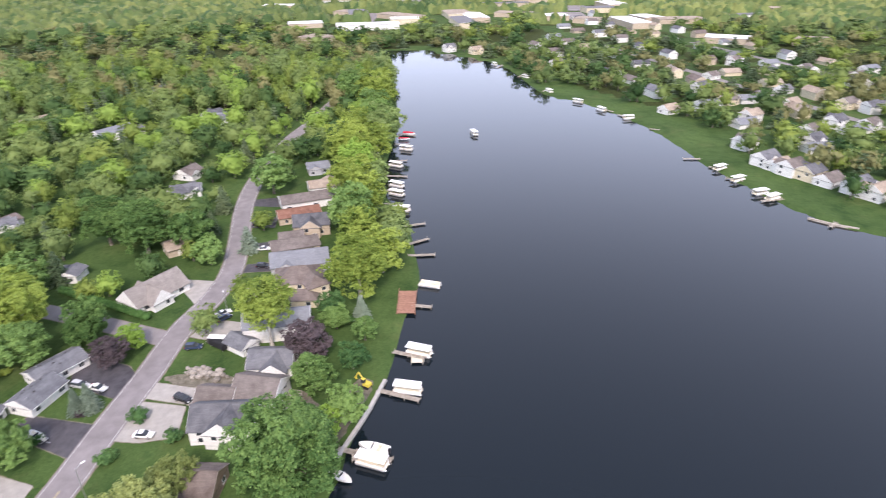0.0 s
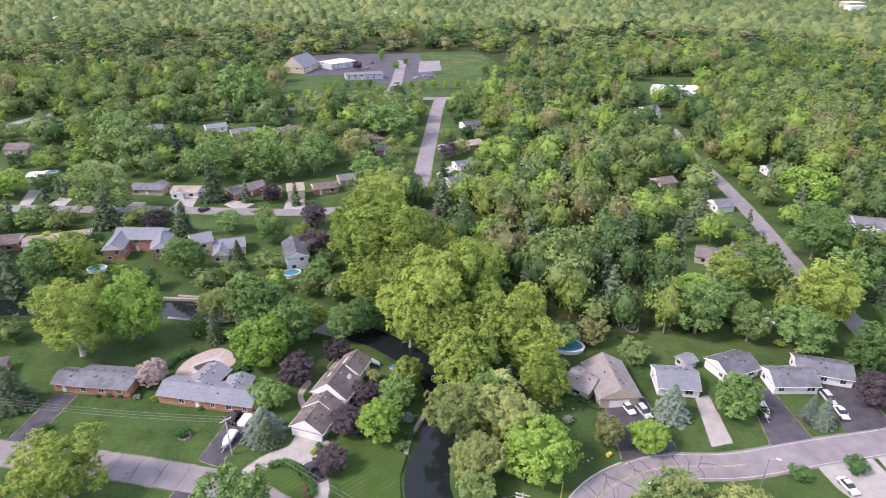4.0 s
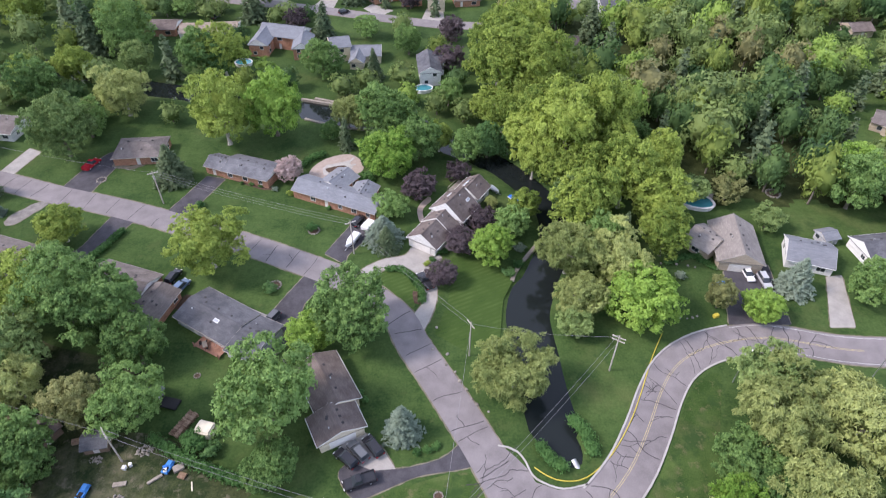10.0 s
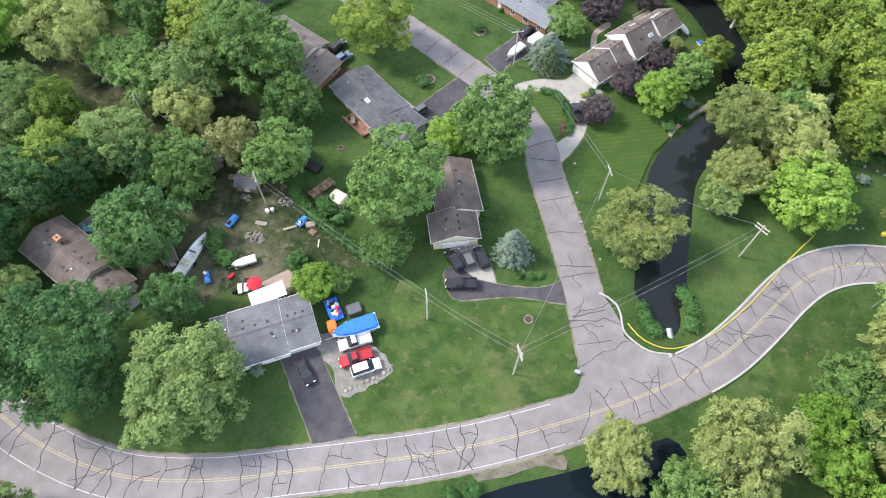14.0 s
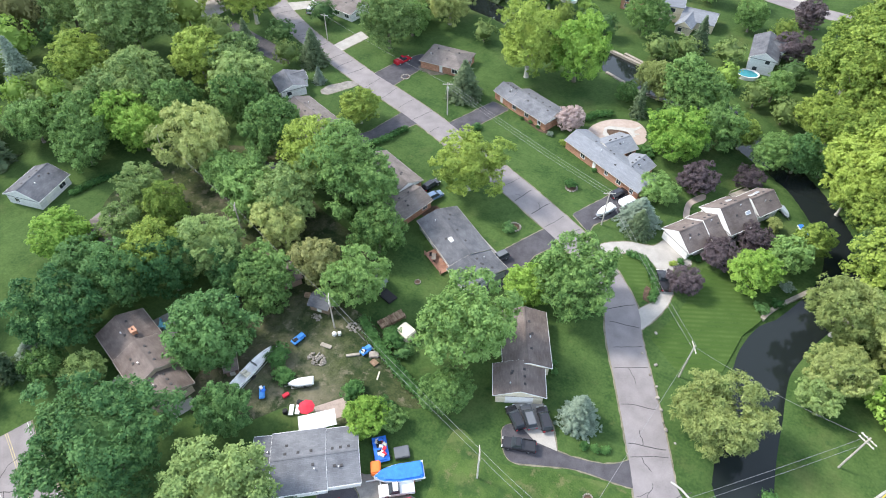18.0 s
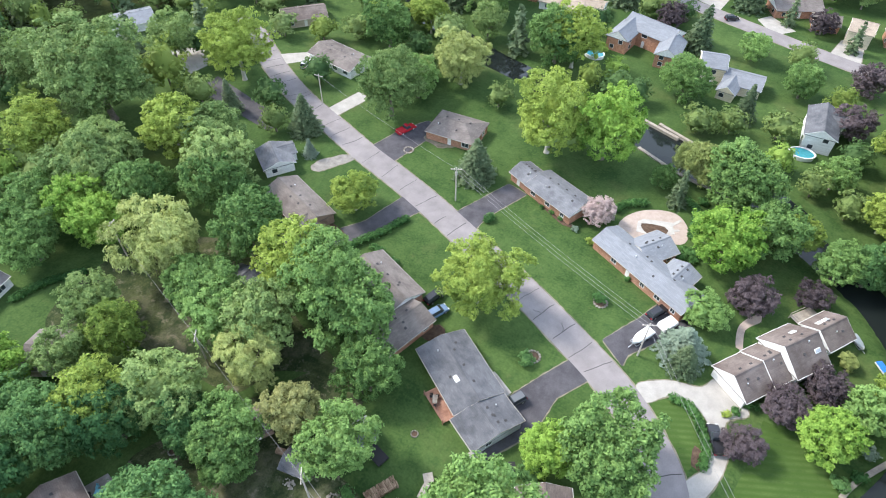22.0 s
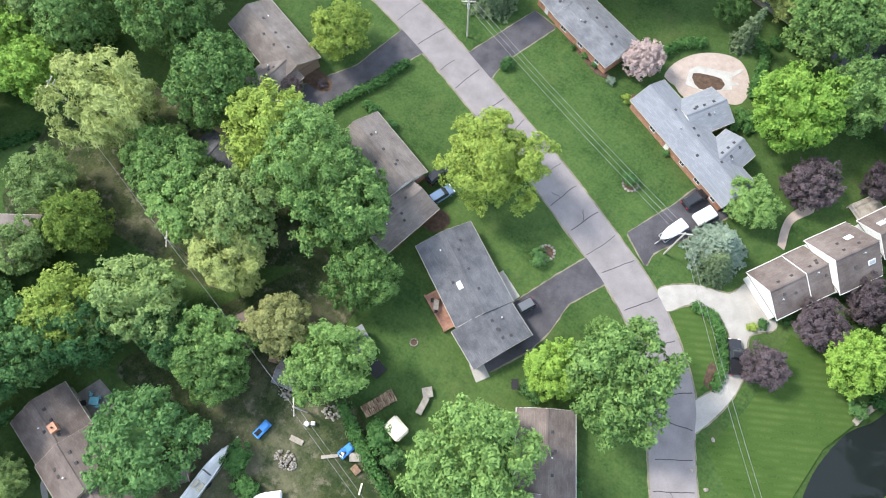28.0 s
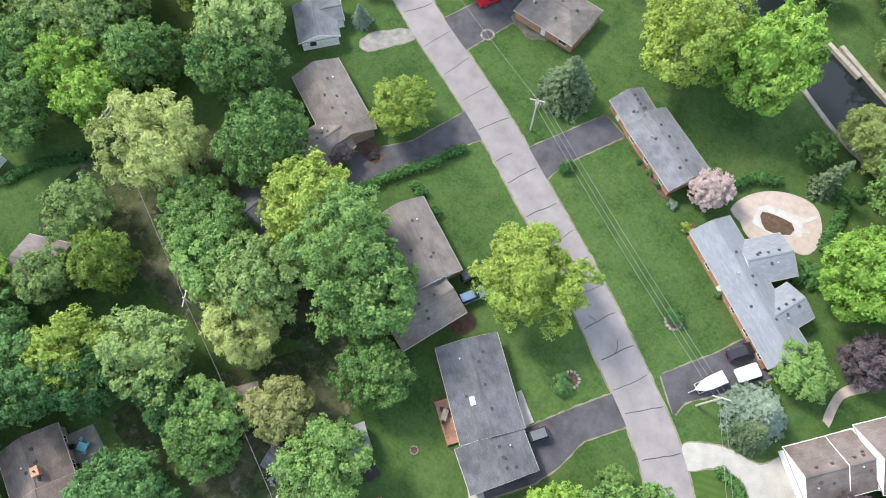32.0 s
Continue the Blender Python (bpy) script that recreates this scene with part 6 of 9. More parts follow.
house("large brown-roofed house with white gables", "brown", "white", [(-5.2, 109, -1.8, 114.6, 7.5, 2.7, 2.5), (-1.8, 114.7, 0.1, 117.8, 7.5, 3, 2.5), (0.4, 118.1, 4.4, 124.5, 8.8, 4, 3.3), (5.4, 127.6, 8.7, 133.2, 6.3, 3, 2.1)], seed=7, garage=(0, 'start'), vents=2, skylights=((2, 0.35, 0.55), (2, 0.6, -0.55), (3, 0.1, 0.5), (3, -0.4, 0.5)))
house("brown-roofed house with attached garage", "brown", "cream", [(-24.4, 74.2, -18.3, 63.8, 7.8, 2.7, 1.5), (-19.7, 63.1, -16.9, 57.9, 8.2, 2.7, 1.5)], seed=8, garage=(1, 'end'))
house("grey-roofed house with white eaves", "grey", "white", [(-44.8, 26.1, -38.5, 31.4, 9.5, 2.6, 1.2), (-38.5, 31.4, -34.5, 34.8, 8.8, 2.6, 1.1), (-48, 25, -45.5, 26.9, 7, 2.5, 0.9)], seed=9, garage=(1, 'right'))
house("brown-roofed split-level house standing among street trees", "brown", "tan", [(-88.4, 31.9, -80.5, 29.8, 8.2, 2.9, 1.6), (-80.5, 29.8, -73.2, 27.8, 8.4, 3.3, 1.7), (-73.2, 27.8, -68.0, 26.4, 6.8, 2.6, 1.4)], seed=10, chimney=1)
house("dark-roofed white house standing among street trees", "charcoal", "white", [(-136.4, 43.5, -138.9, 52.9, 9, 2.8, 2)], seed=11)
house("grey-roofed house among trees", "greybrown", "tan", [(-114.5, 46.1, -108.5, 49.9, 8, 2.8, 1.5)], seed=12)
house("brown hip-roofed brick house", "greybrown", "brick", [(-92.4, 146.5, -79.3, 148.1, 9.5, 2.7, 1.7)], seed=13, hip=True)
house("brown-roofed ranch house at the bend", "greybrown", "white", [(-142.7, 159.5, -125.6, 157.7, 9, 2.7, 1.4)], seed=14)
house("brown-roofed house at the street end", "brown", "tan", [(-166.3, 167.9, -157.1, 178.8, 9, 2.7, 1.6)], seed=15)
house("pale grey metal-roofed house", "bluegrey", "white", [(-208.2, 133.9, -202.2, 145.5, 10, 2.8, 1.4)], seed=16)
house("small grey-roofed house under trees", "grey", "white", [(-120.6, 114.8, -113.3, 110.3, 7, 2.6, 1.2)], seed=17, detail=1)
house("brown-roofed brick house standing among street trees", "greybrown", "brick", [(-33.7, 265.6, -20.4, 273.8, 9, 2.8, 1.6)], seed=18, detail=1)
house("low brown and white house", "tan", "white", [(-57.7, 274.7, -46.2, 271.8, 8, 2.7, 1.3)], seed=19, detail=1)
house("low grey house standing among street trees", "grey", "tan", [(-75.3, 282.1, -61.6, 278.3, 8, 2.7, 1.4)], seed=20, detail=1)
house("two-storey tan house standing among street trees", "tan", "cream", [(-9.2, 260.2, -2.2, 260.3, 9, 4.8, 1.8)], seed=21, detail=1)
house("small brown garage house", "greybrown", "brick", [(-20.2, 263.3, -12.4, 265, 7, 2.7, 1.6)], seed=22, detail=1)
house("grey gabled brick house with garden deck", "bluegrey", "brick", [(-68.6, 224.4, -52.5, 220.6, 9.5, 4.9, 2.3), (-67.0, 223.4, -68.0, 211.2, 6.5, 4.6, 2.0), (-53.0, 220.7, -51.8, 209.3, 6.5, 4.4, 2.0)], seed=23, detail=1)
house("two-storey grey-roofed white house with a sunroom", "bluegrey", "cream", [(-42.4, 211.8, -35.7, 213.7, 8.5, 5.4, 1.8), (-34.6, 211.2, -24.2, 211.9, 8.5, 3.0, 1.8), (-31.7, 210.8, -32.0, 202.4, 4.6, 2.8, 1.5)], seed=24, detail=1)
house("narrow dark house with white sunroom", "charcoal", "white", [(-7.3, 205, -5.8, 191.3, 7, 4.8, 1.8)], seed=25, detail=1)
house("tan low-roofed house standing among street trees", "tan", "white", [(-101.4, 228.6, -80.4, 231.4, 9, 2.8, 1.4)], seed=26, detail=1)
house("brown low-roofed house standing among street trees", "brown", "brick", [(-115.1, 231.8, -103.7, 232.1, 9, 2.8, 1.4)], seed=27, detail=1)
house("dark-roofed house by the street", "charcoal", "grey", [(61.7, 259.3, 73.6, 261.1, 9, 2.8, 1.6)], seed=28, detail=1)
house("tan brick house by the street", "tan", "brick", [(81.2, 313.9, 92.8, 317.4, 8, 2.8, 1.5)], seed=29, detail=1)
house("dark-roofed white house standing among street trees", "charcoal", "white", [(92.3, 353.5, 103.7, 356.4, 8, 2.8, 1.6)], seed=30, detail=1)
house("grey garage standing among street trees", "grey", "white", [(70.7, 283, 79.3, 284.9, 6, 2.6, 1.2)], seed=31, detail=1)
house("brown house half hidden by trees", "brown", "tan", [(39.8, 222.6, 47.5, 222.8, 8, 2.8, 1.5)], seed=32, detail=1)
house("brown house among trees", "brown", "brick", [(1.6, 264.4, 11.9, 266.2, 8, 2.7, 1.4)], seed=33, detail=1)
house("grey house among trees", "grey", "tan", [(13.5, 274, 25.5, 275.9, 8, 2.7, 1.4)], seed=34, detail=1)
house("brown house among trees", "brown", "tan", [(32.2, 340.3, 44.7, 337.2, 8, 2.7, 1.4)], seed=35, detail=1)
house("dark house standing among street trees", "charcoal", "brick", [(36.1, 315.2, 43.6, 315.4, 7, 2.7, 1.4)], seed=36, detail=1)
house("brown gabled house standing among street trees", "greybrown", "tan", [(-152.4, 358, -140.9, 355.8, 9, 3, 2)], seed=37, detail=1)
house("grey house among trees", "grey", "white", [(-168.7, 335.2, -158.8, 337.8, 8, 2.8, 1.5)], seed=38, detail=1)
house("house with red-brown roof", "red", "white", [(-176.5, 268.4, -163, 264.9, 8, 2.7, 1.5)], seed=39, detail=1)
house("grey gabled house standing among street trees", "grey", "white", [(-186.4, 278.5, -175.9, 278.8, 9, 3, 1.8)], seed=40, detail=1)
house("white flat-roofed house standing among street trees", "white", "white", [(-126.5, 308, -119.5, 308.3, 7, 2.8, 0.4)], seed=41, detail=1)
house("grey house standing among street trees", "bluegrey", "white", [(-56.3, 378.1, -45.1, 381.4, 8, 2.8, 1.5)], seed=42, detail=1)
house("grey house standing among street trees", "grey", "tan", [(-40.8, 365.1, -27.4, 368.3, 8, 2.8, 1.4)], seed=43, detail=1)
house("brown house standing among street trees", "brown", "tan", [(-16.8, 363.3, -3.3, 366.5, 8, 2.8, 1.4)], seed=44, detail=1)
house("white house standing among street trees", "grey", "white", [(-123.6, 446.8, -113.6, 451.3, 8, 3, 1.6)], seed=45, detail=1)
house("grey house standing among street trees", "grey", "tan", [(-94.7, 384, -80.5, 384.5, 8, 2.8, 1.5)], seed=46, detail=1)
house("dark house standing among street trees", "charcoal", "white", [(-212.9, 352, -203.3, 358.9, 8, 2.8, 1.5)], seed=47, detail=1)
house("grey house standing among street trees", "greybrown", "white", [(-156, 405.1, -148.4, 410.5, 8, 2.8, 1.5)], seed=48, detail=1)
house("grey house standing among street trees", "charcoal", "tan", [(-206.9, 324.8, -199.7, 328.4, 8, 2.8, 1.5)], seed=49, detail=1)
house("white gabled church standing among street trees", "white", "white", [(249.4, 411.8, 278.8, 401.3, 14, 4.5, 4)], seed=50, detail=1)
house("grey church hall standing among street trees", "grey", "tan", [(303.5, 438.4, 319.9, 442.9, 10, 3, 2)], seed=51, detail=1)
house("white house in woods", "grey", "white", [(176.2, 363.2, 185.5, 363.5, 8, 3, 2)], seed=52, detail=1)
house("long white building standing among street trees", "white", "white", [(-328.1, 1022, -292.7, 1025.6, 20, 5, 1)], seed=53, detail=1)
house("grey house in woods", "grey", "white", [(217.8, 366.6, 228.1, 369.6, 8, 3, 1.5)], seed=54, detail=1)
house("school building with white flat roof", "white", "grey", [(23.2, 572.4, 45, 586.5, 18, 5, 0.4)], seed=55, detail=1, name='school', category='school')
house("low dark-roofed school wing", "darkflat", "grey", [(36.5, 521.5, 66.7, 523, 12, 4, 0.4)], seed=56, detail=1, name='school_wing', category='school')
house("tan school hall with a steep blue-grey roof", "bluegrey", "tan", [(-4.8, 556.9, 8.5, 582.9, 20, 5, 8)], seed=57, detail=1, name='school_wing', category='school')
house("tan-roofed house with tall entrance window", "taupe", "tan", [(69.7, 117.8, 67.8, 103.7, 9.5, 3, 2.6), (60.2, 114.8, 64.5, 109.7, 8, 2.8, 1.6)], seed=58, garage=(0, 'end'))
house("blue-grey roofed white house", "bluegrey", "white", [(80.4, 109.8, 89.8, 106.7, 8.5, 2.7, 2)], seed=59)
house("dark-roofed house behind a tree", "charcoal", "white", [(97.7, 109.6, 107.6, 111.1, 8, 2.7, 1.8)], seed=60)
house("white house with grey gabled wings", "grey", "white", [(108, 103.7, 118.7, 101.4, 7.5, 2.7, 1.8), (118.6, 107.4, 129.8, 101, 7.5, 2.7, 1.5)], seed=61)
house("brown-roofed house at the wood edge", "greybrown", "tan", [(133.4, 171.7, 138.5, 162.8, 8, 2.7, 1.5)], seed=62, detail=1)
house("white house by the lane", "grey", "white", [(206.1, 181.9, 215.5, 178.2, 8, 2.7, 1.5)], seed=63, detail=1)
house("white corner house with steep taupe gabled roof", "taupe", "white", [(154.3, 100.4, 170.3, 91.4, 10, 2.8, 4), (161.8, 99.9, 156.7, 90.3, 7, 2.8, 3.4)], seed=64, detail=1)
house("large white house with steep dark slate gables", "charcoal", "white", [(104.2, 59.6, 105.6, 45.4, 9.5, 4.4, 3.2), (105, 50.9, 98.2, 51.4, 8, 4.4, 3.2), (116.2, 53.4, 114.6, 42.4, 9.6, 4, 2.9, "greybrown"), (113.4, 62, 112.8, 53, 8, 2.9, 2.5, "greybrown")], seed=65, detail=1)
house("grey cross-gabled white house with a timber deck", "grey", "white", [(128.2, 54.4, 128.9, 43, 9, 3, 2.5), (128.5, 47, 122, 47, 6.2, 3, 2.2)], seed=66, detail=1)
house("small white garage with a grey gabled roof", "grey", "white", [(138.2, 62.8, 134.4, 56.4, 5.6, 2.5, 1.7)], seed=67, detail=1, name="garage", category="garage")
house("tall white lakeside house with grey roof", "bluegrey", "white", [(142.2, 60.4, 146, 42.6, 9, 5.2, 2.6)], seed=69, detail=1)
house("tall cream lakeside house with brown hipped roofs", "brown", "cream", [(167, 58.4, 170.4, 44, 11, 5.4, 3), (169.5, 49, 161.8, 43.2, 6.6, 5.4, 2.2), (159.8, 54.8, 160.6, 43.4, 6, 3, 1.8)], seed=68, detail=1, hip=True)
house("wide blue-grey roofed lakeside house with front gable", "bluegrey", "grey", [(181.2, 64.2, 186.4, 45.8, 11, 3.6, 2.8), (182.6, 58.6, 176.4, 57.6, 6.4, 3, 1.8)], seed=71, detail=1)
house("grey-brown roofed lakeside house of two wings", "greybrown", "tan", [(193.4, 67.8, 199.6, 52.2, 8.5, 2.9, 2), (201.4, 67, 204, 58.6, 6.6, 2.8, 1.7)], seed=72, detail=1)
house("tan lakeside house with tall dark gable", "charcoal", "tan", [(211, 64, 214.2, 51, 9, 4.6, 2.8), (212.4, 57.4, 206, 56.4, 7, 4.6, 2.6)], seed=73, detail=1)
house("red-brown roofed lakeside house", "red", "tan", [(221.4, 73.1, 228.1, 57.9, 9, 3, 1.6)], seed=74, detail=1)
house("pale-roofed lakeside house standing among street trees", "greybrown", "white", [(234.9, 75.6, 244.1, 55.7, 10, 3.5, 1.8)], seed=75, detail=1)
house("tan lakeside house standing among street trees", "tan", "white", [(253.1, 68.1, 258.3, 54.8, 9, 3.5, 1.8)], seed=76, detail=1)
house("brown-roofed gabled house standing among street trees", "brown", "brown", [(87, 55.3, 86.9, 47.7, 9, 3, 2.6)], seed=77, detail=1)
house("grey gabled house among trees", "grey", "white", [(247.7, 127.4, 251.7, 115.6, 9, 3, 2)], seed=78, detail=1)
house("blue-grey house by the bend", "bluegrey", "grey", [(279.5, 74.9, 283.2, 65.2, 9, 3, 1.8)], seed=79, detail=1)
house("tan house in trees", "tan", "tan", [(192, 105.6, 196.7, 99.5, 8, 3, 2)], seed=80, detail=1)
house("white shed standing among street trees", "grey", "white", [(177.2, 133.1, 177.6, 128.1, 4, 2.2, 1)], seed=81, detail=1)
house("white house in trees", "grey", "white", [(206.3, 184.5, 214.6, 174.8, 8, 2.8, 1.5)], seed=82, detail=1)
house("grey house in trees", "grey", "white", [(334.1, 202.8, 346.5, 187.2, 10, 3, 2)], seed=83, detail=1)
house("white house in trees", "bluegrey", "white", [(371.4, 159.2, 373.5, 146.4, 9, 3, 2)], seed=84, detail=1)
house("white house in trees", "grey", "white", [(426.9, 122.4, 431.8, 113.9, 9, 3, 2)], seed=85, detail=1)
house("low brown-roofed house beside the lane", "greybrown", "tan", [(131.3, 171.2, 143.6, 162.2, 9, 2.8, 1.5)], seed=86, detail=1)
house("white garage house behind trees", "brown", "white", [(206.5, 183.1, 218.7, 177.7, 8, 2.8, 1.4)], seed=87, detail=1)
house("small grey-roofed house by the lane", "grey", "white", [(214.8, 243.9, 224.8, 242.2, 9, 2.8, 1.5)], seed=88, detail=1)
house("white-gabled house among trees", "grey", "white", [(173.7, 368.6, 185.8, 366.1, 10, 4.5, 2.4)], seed=89, detail=1)
house("grey-roofed house among trees", "bluegrey", "white", [(328, 205.2, 347.4, 195.5, 10, 4, 2)], seed=90, detail=1)
house("white shed-roofed garage standing among street trees", "grey", "white", [(170.4, 128.7, 177.5, 129, 6, 2.8, 1.2)], seed=91, detail=1)
house("grey-roofed house among trees", "charcoal", "white", [(375.7, 161.1, 386.3, 155.6, 9, 3, 2)], seed=92, detail=1)
house("grey-roofed house among trees", "grey", "white", [(362.6, 153.4, 373.5, 146.4, 9, 3, 2)], seed=93, detail=1)
house("dark-roofed house by the street", "charcoal", "white", [(242.6, 126.2, 253.9, 119.5, 9, 3, 1.8)], seed=94, detail=1)
house("dark-roofed house by the street", "greybrown", "white", [(267.5, 131.5, 277.8, 128.6, 9, 3, 2.2)], seed=95, detail=1)
house("brown house under tall trees", "brown", "tan", [(153.9, 238.9, 162.8, 240.2, 8, 2.8, 1.6)], seed=96, detail=1)
house("white house under tall trees", "grey", "white", [(163.1, 209.4, 170.8, 209.4, 8, 2.8, 1.6)], seed=97, detail=1)
house("white house beyond the wood", "grey", "white", [(208.4, 357.6, 223.1, 358, 9, 2.8, 1.6)], seed=98, detail=1)
house("pale house beyond the wood", "tan", "cream", [(355, 266.3, 370.6, 257.8, 9, 3, 1.8)], seed=99, detail=1)
house("pale house beyond the wood", "greybrown", "white", [(405.6, 349.1, 423, 339.4, 10, 3, 1.8)], seed=100, detail=1)
house("pale house beyond the wood", "grey", "white", [(445.1, 233.2, 458.2, 219.8, 10, 3, 1.8)], seed=101, detail=1)
house("pale house beyond the wood", "tan", "white", [(535.6, 234.8, 551.6, 219.5, 10, 3, 1.8)], seed=102, detail=1)
house("white gabled house on the far shore lawn", "greybrown", "white", [(323.0, -152.0, 317.0, -142.8, 8.5, 5, 2.6)], seed=103, detail=1)
house("white gabled house on the far shore lawn", "grey", "white", [(296.5, -151.3, 290.5, -142.1, 8.5, 4.6, 2.6)], seed=104, detail=1)
house("white gabled house on the far shore lawn", "tan", "white", [(289.7, -154.8, 283.7, -145.6, 8.5, 3.2, 2.6)], seed=105, detail=1)
house("white gabled house on the far shore lawn", "greybrown", "white", [(283.1, -157.6, 277.1, -148.4, 8.5, 5, 2.6)], seed=106, detail=1)
house("white gabled house on the far shore lawn", "charcoal", "cream", [(276.9, -163.4, 270.9, -154.2, 8.5, 4.6, 2.6)], seed=107, detail=1)
house("white gabled house on the far shore lawn", "greybrown", "white", [(269.4, -168.1, 263.4, -158.9, 8.5, 3.2, 2.6)], seed=108, detail=1)
house("white gabled house on the far shore lawn", "grey", "white", [(259.4, -175.0, 253.4, -165.8, 8.5, 5, 2.6)], seed=109, detail=1)
house("white gabled house on the far shore lawn", "tan", "white", [(252.7, -179.7, 246.7, -170.5, 8.5, 4.6, 2.6)], seed=110, detail=1)
house("white gabled house on the far shore lawn", "greybrown", "white", [(351.7, -200.0, 345.7, -190.8, 8.5, 3.2, 2.6)], seed=111, detail=1)
house("white gabled house on the far shore lawn", "charcoal", "white", [(325.3, -187.8, 319.3, -178.6, 8.5, 5, 2.6)], seed=112, detail=1)
house("white gabled house on the far shore lawn", "greybrown", "cream", [(408.4, -249.2, 402.4, -240.0, 8.5, 4.6, 2.6)], seed=113, detail=1)
house("white gabled house on the far shore lawn", "grey", "white", [(452.4, -229.0, 446.4, -219.8, 8.5, 3.2, 2.6)], seed=114, detail=1)
house("white gabled house on the far shore lawn", "tan", "white", [(376.8, -176.3, 370.8, -167.1, 8.5, 5, 2.6)], seed=115, detail=1)
house("white gabled house on the far shore lawn", "greybrown", "white", [(524.3, -277.3, 518.3, -268.1, 8.5, 4.6, 2.6)], seed=116, detail=1)
house("white gabled house on the far shore lawn", "charcoal", "white", [(492.2, -270.6, 486.2, -261.4, 8.5, 3.2, 2.6)], seed=117, detail=1)
house("white gabled house on the far shore lawn", "greybrown", "white", [(492.0, -301.8, 486.0, -292.6, 8.5, 5, 2.6)], seed=118, detail=1)
house("white gabled house on the far shore lawn", "grey", "cream", [(519.8, -246.5, 513.8, -237.3, 8.5, 4.6, 2.6)], seed=119, detail=1)
house("white gabled house on the far shore lawn", "tan", "white", [(396.3, -133.4, 390.3, -124.2, 8.5, 3.2, 2.6)], seed=120, detail=1)
house("white gabled house on the far shore lawn", "greybrown", "white", [(558.5, -234.3, 552.5, -225.1, 8.5, 5, 2.6)], seed=121, detail=1)
house("white gabled house on the far shore lawn", "charcoal", "white", [(456.4, -172.3, 450.4, -163.1, 8.5, 4.6, 2.6)], seed=122, detail=1)
house("white gabled house on the far shore lawn", "greybrown", "white", [(557.9, -82.9, 551.9, -73.7, 8.5, 3.2, 2.6)], seed=123, detail=1)
house("white gabled house on the far shore lawn", "grey", "white", [(634.3, 12.0, 628.3, 21.2, 8.5, 5, 2.6)], seed=124, detail=1)
house("white gabled house on the far shore lawn", "tan", "cream", [(620.0, -13.8, 614.0, -4.6, 8.5, 4.6, 2.6)], seed=125, detail=1)
house("white gabled house on the far shore lawn", "greybrown", "white", [(501.7, -195.8, 495.7, -186.6, 8.5, 3.2, 2.6)], seed=126, detail=1)
house("white gabled house on the far shore lawn", "charcoal", "white", [(364.0, -219.3, 358.0, -210.1, 8.5, 5, 2.6)], seed=127, detail=1)
house("white gabled house on the far shore lawn", "greybrown", "white", [(357.9, -235.0, 351.9, -225.8, 8.5, 4.6, 2.6)], seed=128, detail=1)
house("white gabled house on the far shore lawn", "grey", "white", [(405.3, -263.3, 399.3, -254.1, 8.5, 3.2, 2.6)], seed=129, detail=1)
house("white gabled house on the far shore lawn", "tan", "white", [(405.3, -212.4, 399.3, -203.2, 8.5, 5, 2.6)], seed=130, detail=1)
house("white gabled house on the far shore lawn", "greybrown", "cream", [(417.9, -178.0, 411.9, -168.8, 8.5, 4.6, 2.6)], seed=131, detail=1)
house("pale flat-roofed commercial building", "white", "tan", [(814.6, 223.6, 824.7, 183, 28, 6, 0.5)], seed=132, detail=0, name='building', category='building')
house("pale flat-roofed commercial building", "tan", "tan", [(960.3, 186.8, 943.1, 151, 28, 6, 0.5)], seed=133, detail=0, name='building', category='building')
house("pale flat-roofed commercial building", "tan", "tan", [(926.5, 116.4, 882.2, 65.4, 28, 6, 0.5)], seed=134, detail=0, name='building', category='building')
house("pale flat-roofed commercial building", "tan", "tan", [(703, 175.8, 689.4, 148.2, 28, 6, 0.5)], seed=135, detail=0, name='building', category='building')
house("pale flat-roofed commercial building", "tan", "tan", [(933.3, -42.4, 916.5, -88.4, 28, 6, 0.5)], seed=136, detail=0, name='building', category='building')
house("pale flat-roofed commercial building", "white", "tan", [(888.8, -228.3, 855.6, -241.9, 28, 6, 0.5)], seed=137, detail=0, name='building', category='building')
house("pale flat-roofed commercial building", "tan", "tan", [(843.3, -238.6, 853.1, -298.2, 28, 6, 0.5)], seed=138, detail=0, name='building', category='building')
house("pale flat-roofed commercial building", "tan", "tan", [(974.4, -434.3, 957.6, -450.8, 28, 6, 0.5)], seed=139, detail=0, name='building', category='building')
house("pale flat-roofed commercial building", "white", "tan", [(690.9, -251, 673.5, -290.6, 28, 6, 0.5)], seed=140, detail=0, name='building', category='building')
house("pale flat-roofed commercial building", "tan", "tan", [(672.5, -329.6, 663.7, -364.5, 28, 6, 0.5)], seed=141, detail=0, name='building', category='building')
house("pale flat-roofed commercial building", "white", "tan", [(1053, 322.5, 1050.2, 276.2, 28, 6, 0.5)], seed=142, detail=0, name='building', category='building')
house("pale flat-roofed commercial building", "tan", "tan", [(860, -141.7, 846.3, -168.2, 28, 6, 0.5)], seed=143, detail=0, name='building', category='building')
car("suv", "grey", -35.95, 86.05, -117)
car("suv", "black", -21.55, 119.05, 65)
car("pickup", "black", -4.05, 98.35, 119, "black pickup truck with open bed on concrete drive")
car("suv", "blue", -57.95, 95.25, 68)
car("suv", "black", -60.6, 98.25, 77)
car("sedan", "black", -31.75, 25.9, -37, "black saloon car on the asphalt driveway")
car("van", "white", -22.65, 30.25, 41)
car("pickup", "red", -24.95, 31.2, -139, "red pickup truck with loaded bed")
car("pickup", "white", -26.3, 33.8, -140, "white pickup truck with flat bed")
car("pickup", "black", -13.2, 50.65, -159, "dark pickup truck on the curved driveway")
